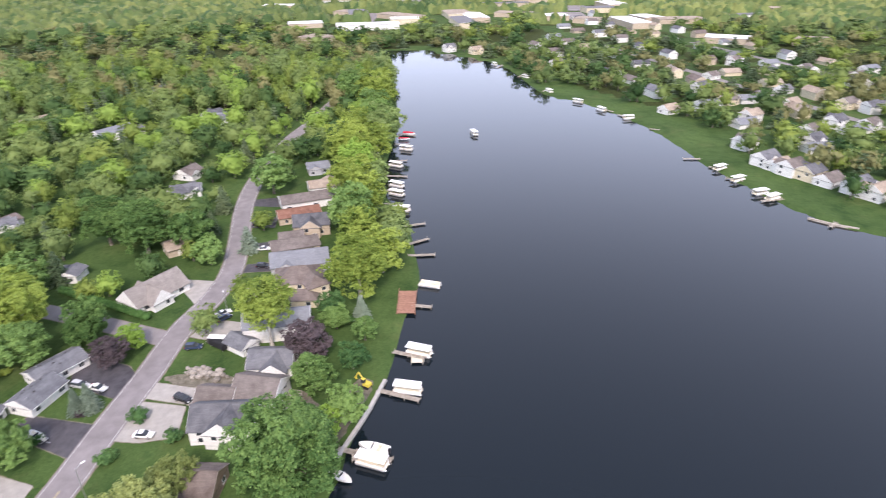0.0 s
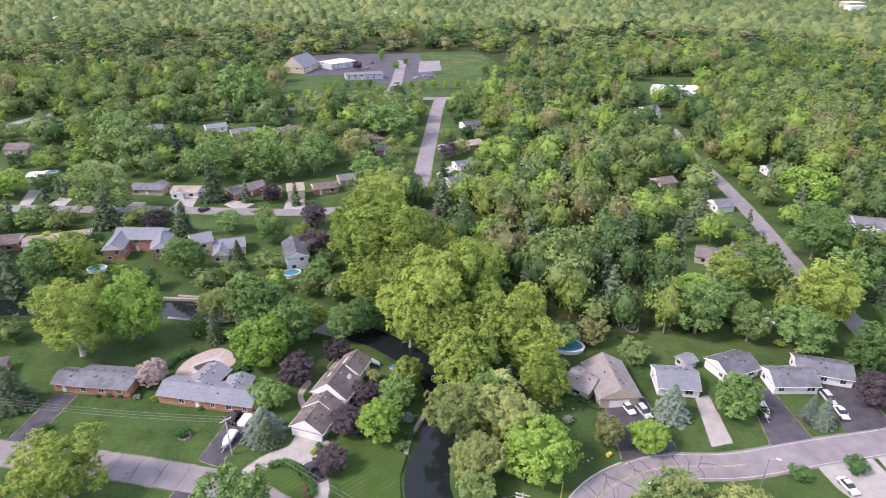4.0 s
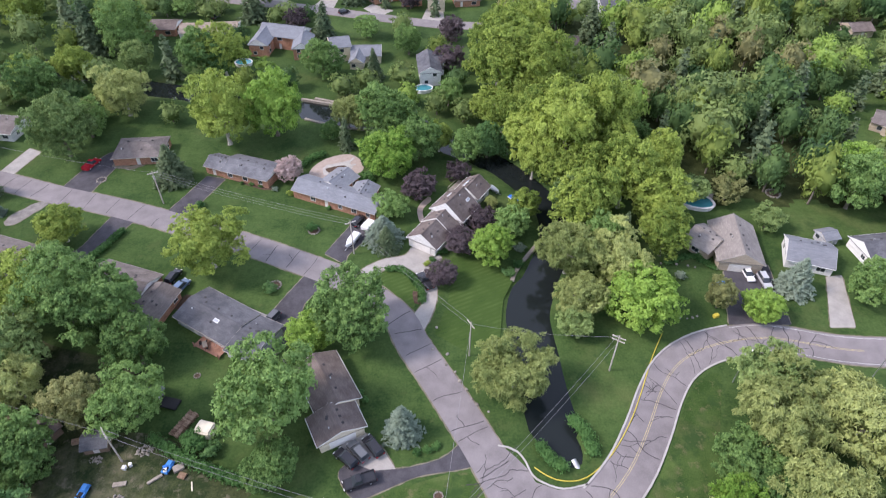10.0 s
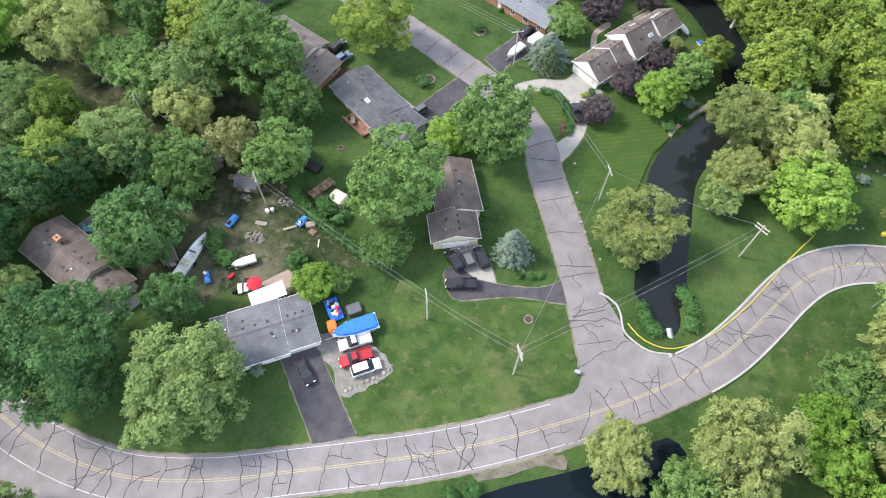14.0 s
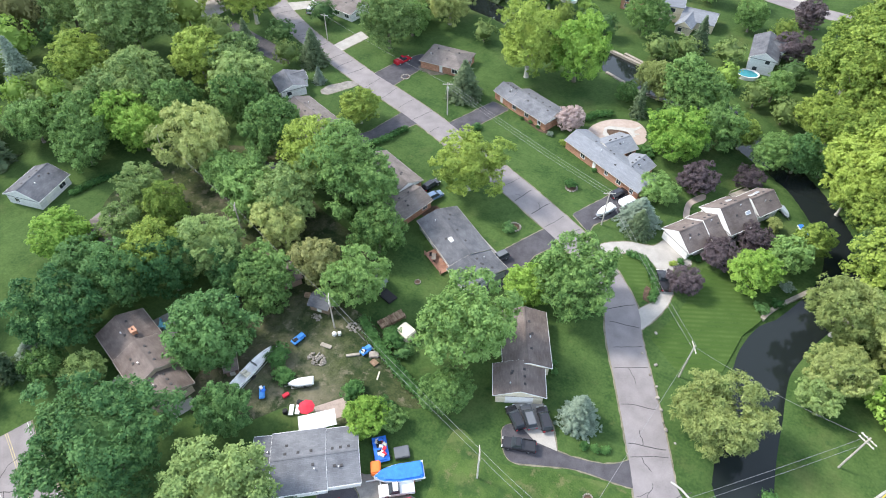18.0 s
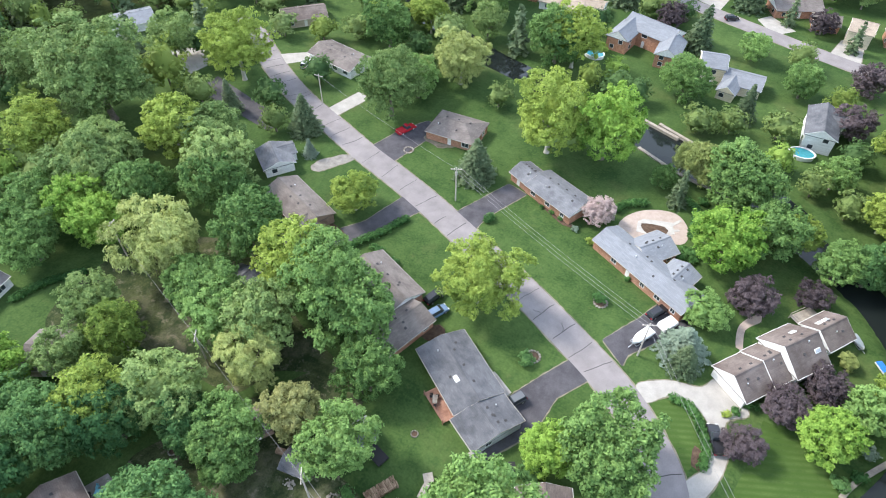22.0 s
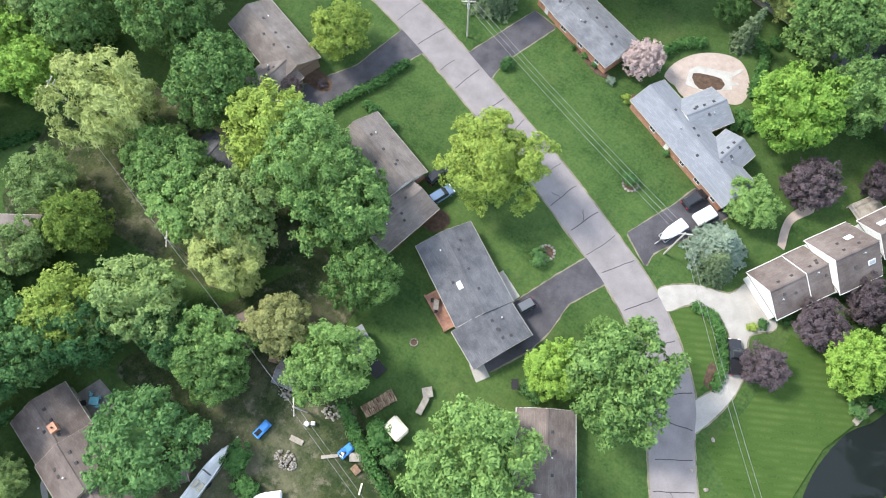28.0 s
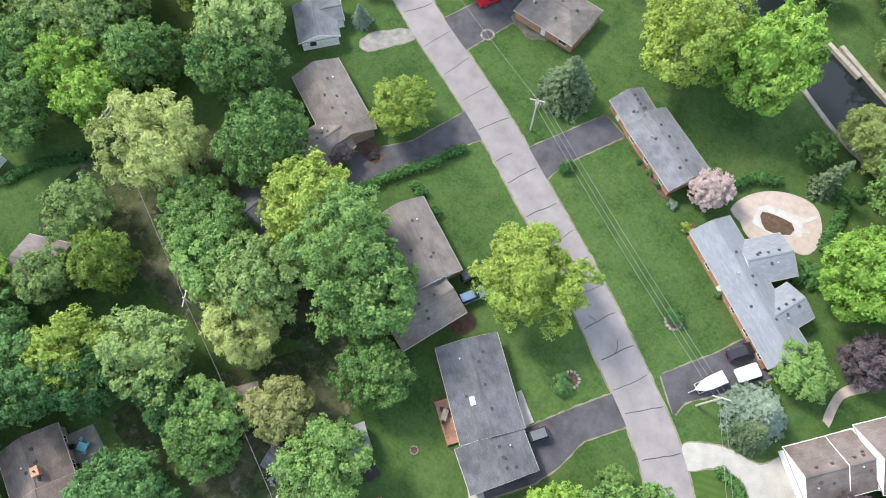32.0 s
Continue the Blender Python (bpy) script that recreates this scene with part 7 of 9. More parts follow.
car("suv", "black", -16, 54.75, 141)
car("suv", "grey", -14.05, 56.15, 133)
car("suv", "black", -11.55, 57.2, 130)
car("pickup", "red", -98.05, 141.45, 74)
car("suv", "silver", -142.05, 151.75, 112)
car("suv", "grey", -161.85, 160.35, 69)
car("sedan", "white", 69.5, 102.4, -87)
car("suv", "silver", 72.5, 100.35, -86)
car("suv", "silver", 118.7, 95.15, -102)
car("sedan", "white", 117.85, 90.1, -106)
car("suv", "black", 114.35, 67, -112)
car("sedan", "white", 101.95, 70.95, -92)
car("sedan", "white", 153.1, 70.8, -49)
car("suv", "navy", 150.35, 69.7, -33)
car("suv", "navy", 135.75, 72.95, -81)
car("suv", "black", 183, 67.6, -90)
car("sedan", "white", 196.25, 71.3, -83)
car("suv", "black", 216.55, 79.25, -100)
car("suv", "grey", -93.7, 245.9, 71)
car("suv", "black", -43.15, 252.45, 39)
car("sedan", "maroon", -6.35, 259.2, 60)
car("van", "white", -176.15, 287.6, 22)
car("sedan", "white", -169.8, 289.95, 44)
car("sedan", "silver", 45, 283.7, 19)
car("sedan", "white", 47.95, 315.45, 28)
car("sedan", "silver", -140.2, 273.45, 17)
car("sedan", "white", 94.25, 514.75, 32)
car("sedan", "silver", 102.35, 520.05, 32)
car("sedan", "grey", 107.15, 515.35, 32)
car("sedan", "navy", 85.2, 568.1, 35)
car("sedan", "white", 91.65, 583.65, 35)
car("sedan", "silver", 59.2, 566.8, 36)
car("sedan", "grey", 67.05, 591.8, 36)
plate("junction", "worn grey asphalt street junction with cracks", M["road"], [(4.9, 57.8), (10.8, 58.4), (13.4, 56), (15.3, 53.8), (16.5, 51.4), (20.3, 50.1), (25.2, 51), (22.6, 42.3), (12.7, 34.6), (9.4, 35), (11.3, 39.8), (11.4, 44.5), (10, 48.6)], 0.057)
plate("junction", "worn grey asphalt where two roads meet", M["road"], [(-78.8, 1.5), (-74.7, 3.9), (-67.2, 1.9), (-57.1, 1.8), (-45.5, 0.9), (-43.8, -1), (-60.9, -10.5), (-65.2, -5.9), (-69.5, -5.8), (-74, -0.8)], 0.0575)
plate("driveway", "dark asphalt patch at a road mouth", M["asphalt"], [(-69.4, -6.3), (-65.2, -6.1), (-61.2, -10.2), (-67.9, -13.9)], 0.05)
kerb([(10.4, 58.1), (12.2, 57.8), (13.8, 57), (15.1, 55.1), (16, 52.7), (17.8, 51.3), (21.1, 50.3), (25.2, 51.2)])
kerb_beside(main_line, 1, (25.2, 51.2), (60.2, 87.3))
kerb_beside(main_line, -1, (33.0, 46.7), (61.5, 78.8))
barrier([(16.5, 54.1), (18.7, 52.5), (21.4, 51.7), (25.2, 52.4), (30.1, 56.6), (34.8, 63.3), (38.4, 70.2), (41.9, 77.6), (45.8, 84.7)])
utility_pole(0.6, 38.2, 10.5, 35, 2, True)
utility_pole(5.6, 78, 10, 30, 1, False)
utility_pole(33.1, 75, 10.5, 60, 2, False)
utility_pole(-16.5, 42.4, 9.5, 30, 1, False)
utility_pole(-72.6, 125.4, 10, 120, 1, True)
utility_pole(-21.2, 107.6, 10, 120, 1, False)
utility_pole(-86.4, 62.3, 10, 40, 1, False)
utility_pole(-122, 72, 10, 20, 2, True)
utility_pole(-54.6, 53.7, 9.5, 40, 1, False)
utility_pole(-125, 139.4, 9, 100, 1, False)
cable((0.7, 38.6, 10.2), (-16.4, 42.8, 9.2), 0.8)
cable((0.5, 37.8, 10.2), (-16.6, 42.0, 9.2), 0.8)
cable((-16.4, 42.8, 9.2), (-54.5, 54.1, 9.2), 0.8)
cable((-16.6, 42.0, 9.2), (-54.7, 53.3, 9.2), 0.8)
cable((0.9, 37.9, 10.2), (33.4, 74.7, 10.2), 1.2)
cable((0.3, 38.5, 10.2), (32.8, 75.3, 10.2), 1.2)
cable((5.9, 78.3, 9.7), (-20.9, 107.9, 9.7), 0.8)
cable((5.3, 77.7, 9.7), (-21.5, 107.3, 9.7), 0.8)
cable((-20.9, 108.4, 9.7), (-72.3, 126.2, 9.7), 0.8)
cable((-21.2, 107.6, 9.7), (-72.6, 125.4, 9.7), 0.8)
cable((-21.5, 106.8, 9.7), (-72.9, 124.6, 9.7), 0.8)
cable((-72.6, 125.4, 9.7), (-125.0, 139.4, 8.7), 0.8)
cable((0.6, 38.2, 10.2), (5.6, 78.0, 9.7), 1)
cable((-54.6, 53.7, 9.2), (-86.4, 62.3, 9.7), 0.8)
cable((-86.4, 62.3, 9.7), (-122.0, 72.0, 9.7), 0.8)
cable((5.6, 78.0, 9.7), (33.1, 75.0, 10.2), 1)
street_lamp(56.5, 72.7, 40)
street_lamp(84.5, 74.7, -30)
street_lamp(154.1, 70, 200)
hedge([(-85.2, 96), (-83.2, 101.4), (-79.8, 108.8)], 1.6, 1.3, "clipped green hedge beside a driveway")
hedge([(-79.6, 110.3), (-78.4, 113.6)], 1.4, 1.2, "short clipped green hedge")
hedge([(-50.2, 57.4), (-45.4, 54.8), (-40.3, 52.6), (-34.2, 50.2), (-29.7, 49.4)], 1.8, 2, "dark overgrown boundary hedge")
hedge([(-12.7, 102.3), (-9.5, 102.2), (-6.6, 99.2), (-4.7, 95.6), (-4.5, 92.6)], 1.3, 0.8, "low green planting beside a concrete drive")
hedge([(-27.4, 155), (-24.2, 152.8), (-22.9, 147.3), (-22.2, 143.6)], 1.8, 1.2, "curved green planting round a terrace")
hedge([(-39.6, 142.6), (-38.3, 145.8), (-35.2, 148.3)], 1.8, 1.5, "green planting behind a terrace")
hedge([(-130.7, 51.8), (-129.1, 57.8), (-125.1, 63.9)], 1.6, 1.2, "low planting along a garden edge")
hedge([(164.2, 127), (155.6, 106.4), (149.8, 92.7)], 2.4, 2.4, "tall conifer hedge beside a lane")
hedge([(24.4, 63.3), (26.2, 60.6), (26.9, 57.2)], 2.6, 1.5, "bushy green reeds at the pond edge")
hedge([(17.9, 57.9), (19.6, 55.3), (21.3, 54.1)], 2, 1.3, "bushy green reeds at the pond edge")
hedge([(52.2, 106.4), (58.7, 108.5), (62.5, 104.8)], 1.5, 0.7, "low garden border planting")
shrub(-38.2, 95, 1.5, 1.8, "deep")
shrub(-32.3, 116.2, 1.4, 1.68, "hedge")
shrub(-62.9, 123.9, 1.2, 1.44, "hedge")
shrub(-92, 97.4, 1.7, 2.04, "deep")
shrub(-88.8, 101.3, 0.9, 1.08, "purple")
shrub(-77.1, 102.1, 1.3, 1.56, "hedge")
shrub(-73.1, 101.6, 1.1, 1.32, "hedge")
shrub(-22.4, 136.1, 1.2, 1.44, "hedge")
shrub(-22.5, 138.8, 1, 1.2, "hedge")
shrub(-19.9, 136.5, 1.1, 1.32, "hedge")
shrub(-40.6, 130, 1, 1.2, "yellow")
shrub(-45.1, 131.8, 0.9, 1.08, "blue")
shrub(-49.4, 133.3, 0.7, 0.84, "hedge")
shrub(-51.8, 133.9, 0.7, 0.84, "hedge")
shrub(-54.6, 134.3, 0.6, 0.72, "hedge")
shrub(-36.3, 129.1, 0.7, 0.84, "hedge")
shrub(-29.8, 124.4, 0.7, 0.84, "hedge")
shrub(-23.7, 156.1, 1.2, 1.44, "hedge")
shrub(-79, 102.5, 1, 1.2, "hedge")
shrub(-2.5, 105.6, 0.9, 1.08, "hedge")
shrub(-1.3, 108.1, 0.8, 0.96, "hedge")
shrub(0.3, 108.7, 0.8, 0.96, "hedge")
shrub(-3.8, 104.2, 0.8, 0.96, "yellow")
shrub(-62.9, 124.5, 1.1, 1.32, "deep")
shrub(-42.9, 57.2, 2.2, 2.64, "hedge")
shrub(-39.6, 55.7, 1.6, 1.92, "deep")
shrub(-27.5, 76.2, 1.8, 2.16, "deep")
shrub(-39.3, 23.4, 1.2, 1.44, "blue")
shrub(-3.8, 56.3, 0.8, 0.96, "hedge")
shrub(-2, 56.9, 0.8, 0.96, "hedge")
shrub(-0.6, 57.6, 0.8, 0.96, "hedge")
shrub(-14.2, 66.9, 0.7, 0.84, "hedge")
shrub(-15.1, 68.4, 0.7, 0.84, "hedge")
shrub(-42.2, 57, 1.6, 1.92, "hedge")
shrub(-36.1, 44.8, 1.8, 2.16, "hedge")
shrub(0.3, 18.1, 1.4, 1.68, "hedge")
shrub(-2.8, 16.4, 1.2, 1.44, "hedge")
shrub(17.9, 109.7, 1.5, 1.8, "blue")
shrub(14.8, 101.4, 1.4, 1.68, "deep")
shrub(17.3, 104.5, 1.2, 1.44, "hedge")
shrub(-59.1, 42.6, 2.2, 2.64, "hedge")
shrub(-55.2, 39.8, 1.8, 2.16, "hedge")
shrub(-42.5, 44, 2, 2.4, "hedge")
shrub(-38.2, 43, 1.8, 2.16, "hedge")
shrub(60.8, 109.2, 1.2, 1.44, "hedge")
shrub(53.9, 101.5, 1.3, 1.56, "blue")
shrub(129.1, 131.3, 1, 1.2, "hedge")
shrub(123.1, 117.7, 1.4, 1.68, "yellow")
shrub(-20.7, 138.7, 1.4, 1.68, "hedge")
shrub(108.3, 89.6, 1.2, 1.44, "purple")
shrub(142.3, 112.1, 1.5, 1.8, "hedge")
shrub(150.1, 32.1, 1.6, 1.92, "hedge")
shrub(99.5, 94.3, 1.5, 1.8, "hedge")
shrub(107.8, 74.8, 2.2, 2.64, "deep")
shrub(94.4, 75.8, 2, 2.4, "deep")
shrub(101.2, 63.9, 2, 2.4, "deep")
shrub(112, 49.2, 1.2, 1.44, "hedge")
stone_ring(0.1, 48.6, 0.75, 14, "ring of pale stones round a fire pit")
stone_ring(-47.2, 71.8, 0.6, 14, "small stone fire ring on the lawn")
stone_ring(-92.8, 135.1, 1.2, 14, "stone edged flower ring on the lawn")
stone_ring(87.2, 134.1, 1.8, 14, "stone edged mulch bed round a stump")
stone_ring(-32, 115.6, 1.3, 14, "stone edged flower ring on the lawn")
stone_ring(-79, 47.4, 0.7, 14, "small stone fire ring under trees")
stone_ring(-37.5, 96.7, 1.3, 14, "stone edged rose bed on the lawn")
boulder(1.2, 78.2, 0.392, seed=1)
boulder(1, 75.6, 0.329, seed=2)
boulder(2.8, 73.9, 0.266, seed=3)
boulder(3.7, 71.7, 0.413, seed=4)
boulder(5, 69.8, 0.35, seed=5)
boulder(6, 67.7, 0.287, seed=6)
boulder(6.9, 66.5, 0.434, seed=7)
boulder(-1.1, 85.2, 0.371, seed=8)
boulder(-1.8, 79.4, 0.308, seed=9)
boulder(9, 65, 0.245, seed=10)
boulder(-23.7, 26.2, 0.38, seed=11)
boulder(-23, 27, 0.32, seed=12)
boulder(-22.3, 27.8, 0.26, seed=13)
boulder(-21.6, 28.5, 0.40, seed=14)
boulder(-20.9, 29.2, 0.34, seed=15)
boulder(-20.2, 29.9, 0.28, seed=16)
boulder(-19.6, 30.6, 0.42, seed=17)
boulder(-19.1, 31.4, 0.36, seed=18)
boulder(-18.9, 32.3, 0.30, seed=19)
boulder(-23.7, 27.8, 0.24, seed=20)
boulder(-24.2, 25.6, 0.38, seed=21)
boulder(-20.1, 28.7, 0.32, seed=22)
rubble(-52.9, 46.3, 1.9, 0.5, "heap of pale broken stones on thin grass", 90)
rubble(-51.5, 55.7, 1.5, 0.3, "low heap of brown rubble by the hedge", 45)
rubble(-59.2, 53.8, 1.1, 0.25, "grey heap of rubble under trees", 30)
boulder(124.9, 70.2, 0.684, seed=23)
boulder(124.8, 68.8, 1.062, seed=24)
boulder(126.7, 68.8, 0.9, seed=25)
boulder(124.9, 66.9, 0.738, seed=26)
boulder(124.7, 65.6, 1.116, seed=27)
boulder(126.5, 65.7, 0.954, seed=28)
boulder(124.6, 63.7, 0.792, seed=29)
boulder(124.1, 62.5, 0.63, seed=30)
boulder(126, 62.4, 1.008, seed=31)
boulder(123.9, 60.6, 0.846, seed=32)
boulder(123.5, 59.4, 0.684, seed=33)
boulder(123.3, 66.6, 1.062, seed=34)
boulder(123.2, 68.3, 0.9, seed=35)
boulder(123, 64.3, 0.738, seed=36)
boulder(122.2, 61.6, 1.116, seed=37)
stones = random.Random(40)
for k in range(34):
    f = stones.random()
    boulder(126.2 - 2.2 * f + stones.gauss(0, 0.9), 70.8 - 10 * f + stones.gauss(0, 0.5), stones.uniform(0.4, 0.95), "pale boulder in a heap on bare earth", seed=100 + k)
boulder(53.4, 89.2, 0.371, seed=38)
boulder(54.5, 89.7, 0.308, seed=39)
boulder(52.2, 89, 0.245, seed=40)
boulder(50.6, 89.2, 0.392, seed=41)
boulder(50.7, 106, 0.329, seed=42)
boulder(52.5, 106, 0.266, seed=43)
boulder(54.3, 105.8, 0.413, seed=44)
boulder(56.8, 105.4, 0.35, seed=45)
boulder(58.3, 104.9, 0.287, seed=46)
boulder(47.1, 88.1, 0.434, seed=47)
round_pool(-8.2, 187.9, 3.1, 2.3, 10, 1.1, "oval above-ground pool with white rim")
round_pool(64.4, 129.8, 5.5, 3.4, -30, 1.1, "oval pool with white deck rim")
round_pool(-72.1, 205.1, 3, 2.4, 0, 1, "small blue round pool")
round_pool(-122.1, 318.2, 5, 2.4, 5, 0.4, "blue swimming pool beside a fence")
plate("pool_deck", "grey timber pool deck", M["timber"], [(61.6, 135.4), (66.9, 138.1), (71.1, 133.1), (67.8, 125.9), (65.9, 126.5)], 0.5)
plate("pool_surround", "white coping of a drained pool", M["kerb"], [(-33.4, 139), (-34.2, 142.3), (-33.4, 143.8), (-27.5, 146.1), (-25.8, 142.8), (-29.6, 139.6)], 0.09)
plate("drained_pool", "dark drained pool basin with a little water", M["bed"], [(-33.3, 142), (-28.4, 143.8), (-27.4, 141.8), (-30.9, 139.6)], 0.098, smooth=True)
plate("pool_step", "curved white pool slide rail", M["kerb"], [(-27.5, 145.6), (-26.3, 148), (-25.8, 147.8), (-27, 145.1)], 0.12, smooth=True)
plate("pool_step", "curved white pool slide rail", M["kerb"], [(-27, 143.7), (-25.4, 144.7), (-25.2, 144.3), (-26.8, 143.1)], 0.12, smooth=True)
deck(-49.4, 80.3, -43.4, 77.2, 3.0, 0.45, "pink red stained timber deck behind a house")
plate("patio", "grey paved patio with garden furniture", M["gravel"], [(-86.9, 33.5), (-84.8, 39.2), (-79.8, 38.4), (-79, 32.4)], 0.06)
plate("patio", "paved back yard terrace", M["paver"], [(-47.1, 38.3), (-43.5, 42.9), (-40.8, 40.5), (-44, 36.8)], 0.06)
plate("path", "narrow concrete walk beside a charcoal roofed house", M["concrete"], [(-42.2, 89.3), (-41.9, 90.0), (-37.2, 87.8), (-37.8, 86.2)], 0.045)
plate("patio", "pale concrete slab at a garage corner", M["concrete"], [(-37.9, 73.8), (-36.9, 75.7), (-34.2, 74.1), (-35.5, 72.1)], 0.045)
plate("path", "stone path beside a house", M["concrete"], [(-41.8, 24.7), (-37, 28.7), (-36.3, 28.1), (-40.9, 24.2)], 0.045)
plate("path", "curved pale path", M["concrete"], [(-81.5, 24.7), (-81, 22.7), (-77.4, 20.7), (-76.8, 21.1), (-79.7, 22.9), (-80.2, 24.5)], 0.045, smooth=True)
plate("path", "worn gravel walk", M["dirt"], [(-92.8, 141.4), (-91.5, 143.7), (-87.5, 141.9), (-84.2, 143.9), (-84.1, 142.1), (-87.4, 140.1)], 0.045, smooth=True)
plate("path", "brown paved walk", M["paver"], [(-7, 125.3), (-4.5, 130.1), (-3.6, 128.5), (-5.7, 124.6), (-4.9, 119.4), (-6.2, 119.6)], 0.045, smooth=True)
plate("patio", "concrete yard slab beside a garage", M["concrete"], [(-96.1, 83.1), (-95.1, 91.3), (-89.8, 90.3), (-91.8, 83.4)], 0.05)
plate("patio", "grey slab beside a house", M["concrete"], [(-69.2, 24), (-66.7, 28.5), (-64.7, 27.9), (-66, 24.2)], 0.05)
plate("flower_bed", "brown mulch flower bed", M["bed"], [(-57.1, 135.9), (-48, 131.8), (-45.8, 132.9), (-48.3, 133.8), (-56.4, 136.6)], 0.05, smooth=True)
plate("flower_bed", "brown mulch flower bed", M["bed"], [(-41.2, 131), (-33.3, 128), (-28.4, 124.6), (-27.9, 125.1), (-34.5, 129.7), (-40.3, 131.9)], 0.05, smooth=True)
plate("flower_bed", "brown mulch garden bed", M["bed"], [(-94.8, 103.9), (-87.6, 102.9), (-87.7, 100.3), (-94, 100.5)], 0.05, smooth=True)
plate("flower_bed", "brown mulch bed round a driveway", M["bed"], [(-6.6, 95.8), (-3.7, 93.7), (-4.8, 91.7), (-6.1, 92)], 0.05, smooth=True)
plate("flower_bed", "brown earth bed", M["bed"], [(-58.7, 89.7), (-56.1, 93.4), (-53.9, 91.9), (-55.3, 89)], 0.05, smooth=True)
deck(167.8, 16.6, 154.6, 16.1, 5.5, 0.3, "red stained timber deck at the water")
cargo_trailer(138.3, 67.2, 88)
deck(127, 42.6, 127.6, 38.6, 4.8, 1.2, "timber deck behind a white house")
deck(113.4, 41.9, 112.9, 38.4, 6.4, 1.4, "grey timber deck with furniture")
deck(-7.5, 200.5, -5.9, 191.9, 5, 1, "timber pool deck with a red umbrella")
deck(1.9, 131.6, 4.9, 136.3, 3, 0.6, "timber pergola deck behind a house")
small_box("awning", "white flat awning over a rear terrace", -43.75, 35.8, 46, 6.2, 3, 2.6, "hull", legs=2.45)
small_box("lounger", "white garden lounger standing in a yard", -49.85, 35.75, 123, 2.0, 0.8, 0.5, "hull", legs=0.3)
small_box("lounger", "white garden lounger standing in a yard", -48.95, 36.4, 119, 1.8, 0.8, 0.5, "hull", legs=0.3)
small_box("canvas_shelter", "cream canvas garden shelter", -41.65, 59.45, -13, 3.2, 2.6, 2.1, "canvas", legs=0)
small_box("utility_trailer", "black open utility trailer", -50.3, 65.25, -13, 3.9, 2.2, 0.7, "black", legs=0.3)
small_box("scrap_heap", "dark heap of stored tools", -29.1, 39.35, 43, 2.5, 2, 0.9, "grey", legs=0)
small_box("cargo_trailer", "orange and white cargo trailer", -30.95, 34.7, 38, 1.6, 2.1, 1.9, "orange", legs=0.4)
small_box("box_trailer", "dark enclosed box trailer", 136.35, 65.95, -120, 5.9, 2.4, 2.3, "black", legs=0.5)
garden_table(-82.8, 36.4, 30, 1.5, 1.2, "bluecloth", "pale turquoise patio table", 0.06)
garden_chair(-84.0, 36.8, 20, "bluecloth", "pale turquoise patio chair beside a table", 0.06)
garden_chair(-82.6, 37.2, 300, "bluecloth", "pale turquoise patio chair beside a table", 0.06)
garden_chair(-82.0, 36.2, 200, "bluecloth", "pale turquoise patio chair beside a table", 0.06)
garden_chair(-80.9, 34.3, 60, "black", "dark patio chair on grey paving", 0.06)
garden_chair(-80.1, 34.0, 100, "black", "dark patio chair on grey paving", 0.06)
garden_chair(-78.6, 33.6, 140, "black", "dark patio chair on grey paving", 0.06)
small_box("grill", "black barbecue grill with a side shelf", -84.1, 34.9, 54, 1.5, 0.8, 1.1, "black", legs=0.6)
garden_table(-47.6, 78.7, 118, 1.7, 0.9, "timber", "weathered table on a stained deck", 0.5)
garden_chair(-48.5, 78.9, 30, "black", "dark chair on a stained deck", 0.5)
garden_chair(-47.7, 79.6, 300, "black", "dark chair on a stained deck", 0.5)
garden_chair(-47.0, 77.8, 200, "black", "dark chair on a stained deck", 0.5)
small_box("awning", "white flat awning over a deck", -44.4, 79.0, -28, 2.3, 1.7, 2.5, "hull", legs=2.38)
small_box("kayak", "blue kayak on the grass", 62, 99.45, 25, 3.1, 0.8, 0.45, "bluepaint", legs=0)
small_box("garden_bench", "grey garden bench standing in a yard", -40.35, 64.5, 96, 2.8, 1, 0.8, "timber", legs=0.4)
small_box("picnic_table", "weathered picnic table standing in a yard", -40.85, 66.55, 45, 1.6, 1.6, 0.75, "timber", legs=0.65)
small_box("garden_swing", "dark garden swing frame", -30.35, 75.1, 34, 1.1, 1.6, 1.7, "black", legs=1.5)
small_box("water_tank", "yellow hydrant cover standing in a yard", 58.4, 89.65, 23, 1.3, 0.8, 0.8, "yellow", legs=0)
small_box("junction_box", "pale green utility cabinet", 10.5, 42.1, 11, 1.0, 0.7, 0.9, "metal", legs=0)
small_box("propane_tank", "white canopied trailer by the garage", -18.8, 117, 63, 3.6, 2.2, 1.6, "hull", legs=0.4)
small_box("crate", "open brown timber crate in a weedy yard", -63.9, 57.1, 20, 1.6, 1.0, 0.7, "log")
small_box("tool_chest", "dark metal tool chest on worn ground", -61.1, 58.4, 55, 1.3, 0.8, 0.6, "black")
small_box("water_butt", "white plastic drum in a weedy yard", -53.5, 52.3, 0, 0.7, 0.7, 0.8, "hull")
small_box("water_butt", "white plastic drum in a weedy yard", -52.7, 52.9, 30, 0.6, 0.6, 0.8, "hull")
small_box("tarpaulin_bundle", "grey folded tarpaulin on bare earth", -44.4, 52.6, 35, 1.8, 1.3, 0.5, "stone")
small_box("tarpaulin_bundle", "brown folded tarpaulin on bare earth", -43.3, 51.2, -15, 1.4, 1.1, 0.4, "log")
small_box("wheelbarrow_tray", "red upturned barrow tray on bare earth", -52.7, 37.5, 70, 1.2, 0.7, 0.45, "redcloth")
small_box("plank_stack", "pale stacked planks on worn ground", -47.7, 50.5, 40, 2.6, 0.5, 0.35, "timber")
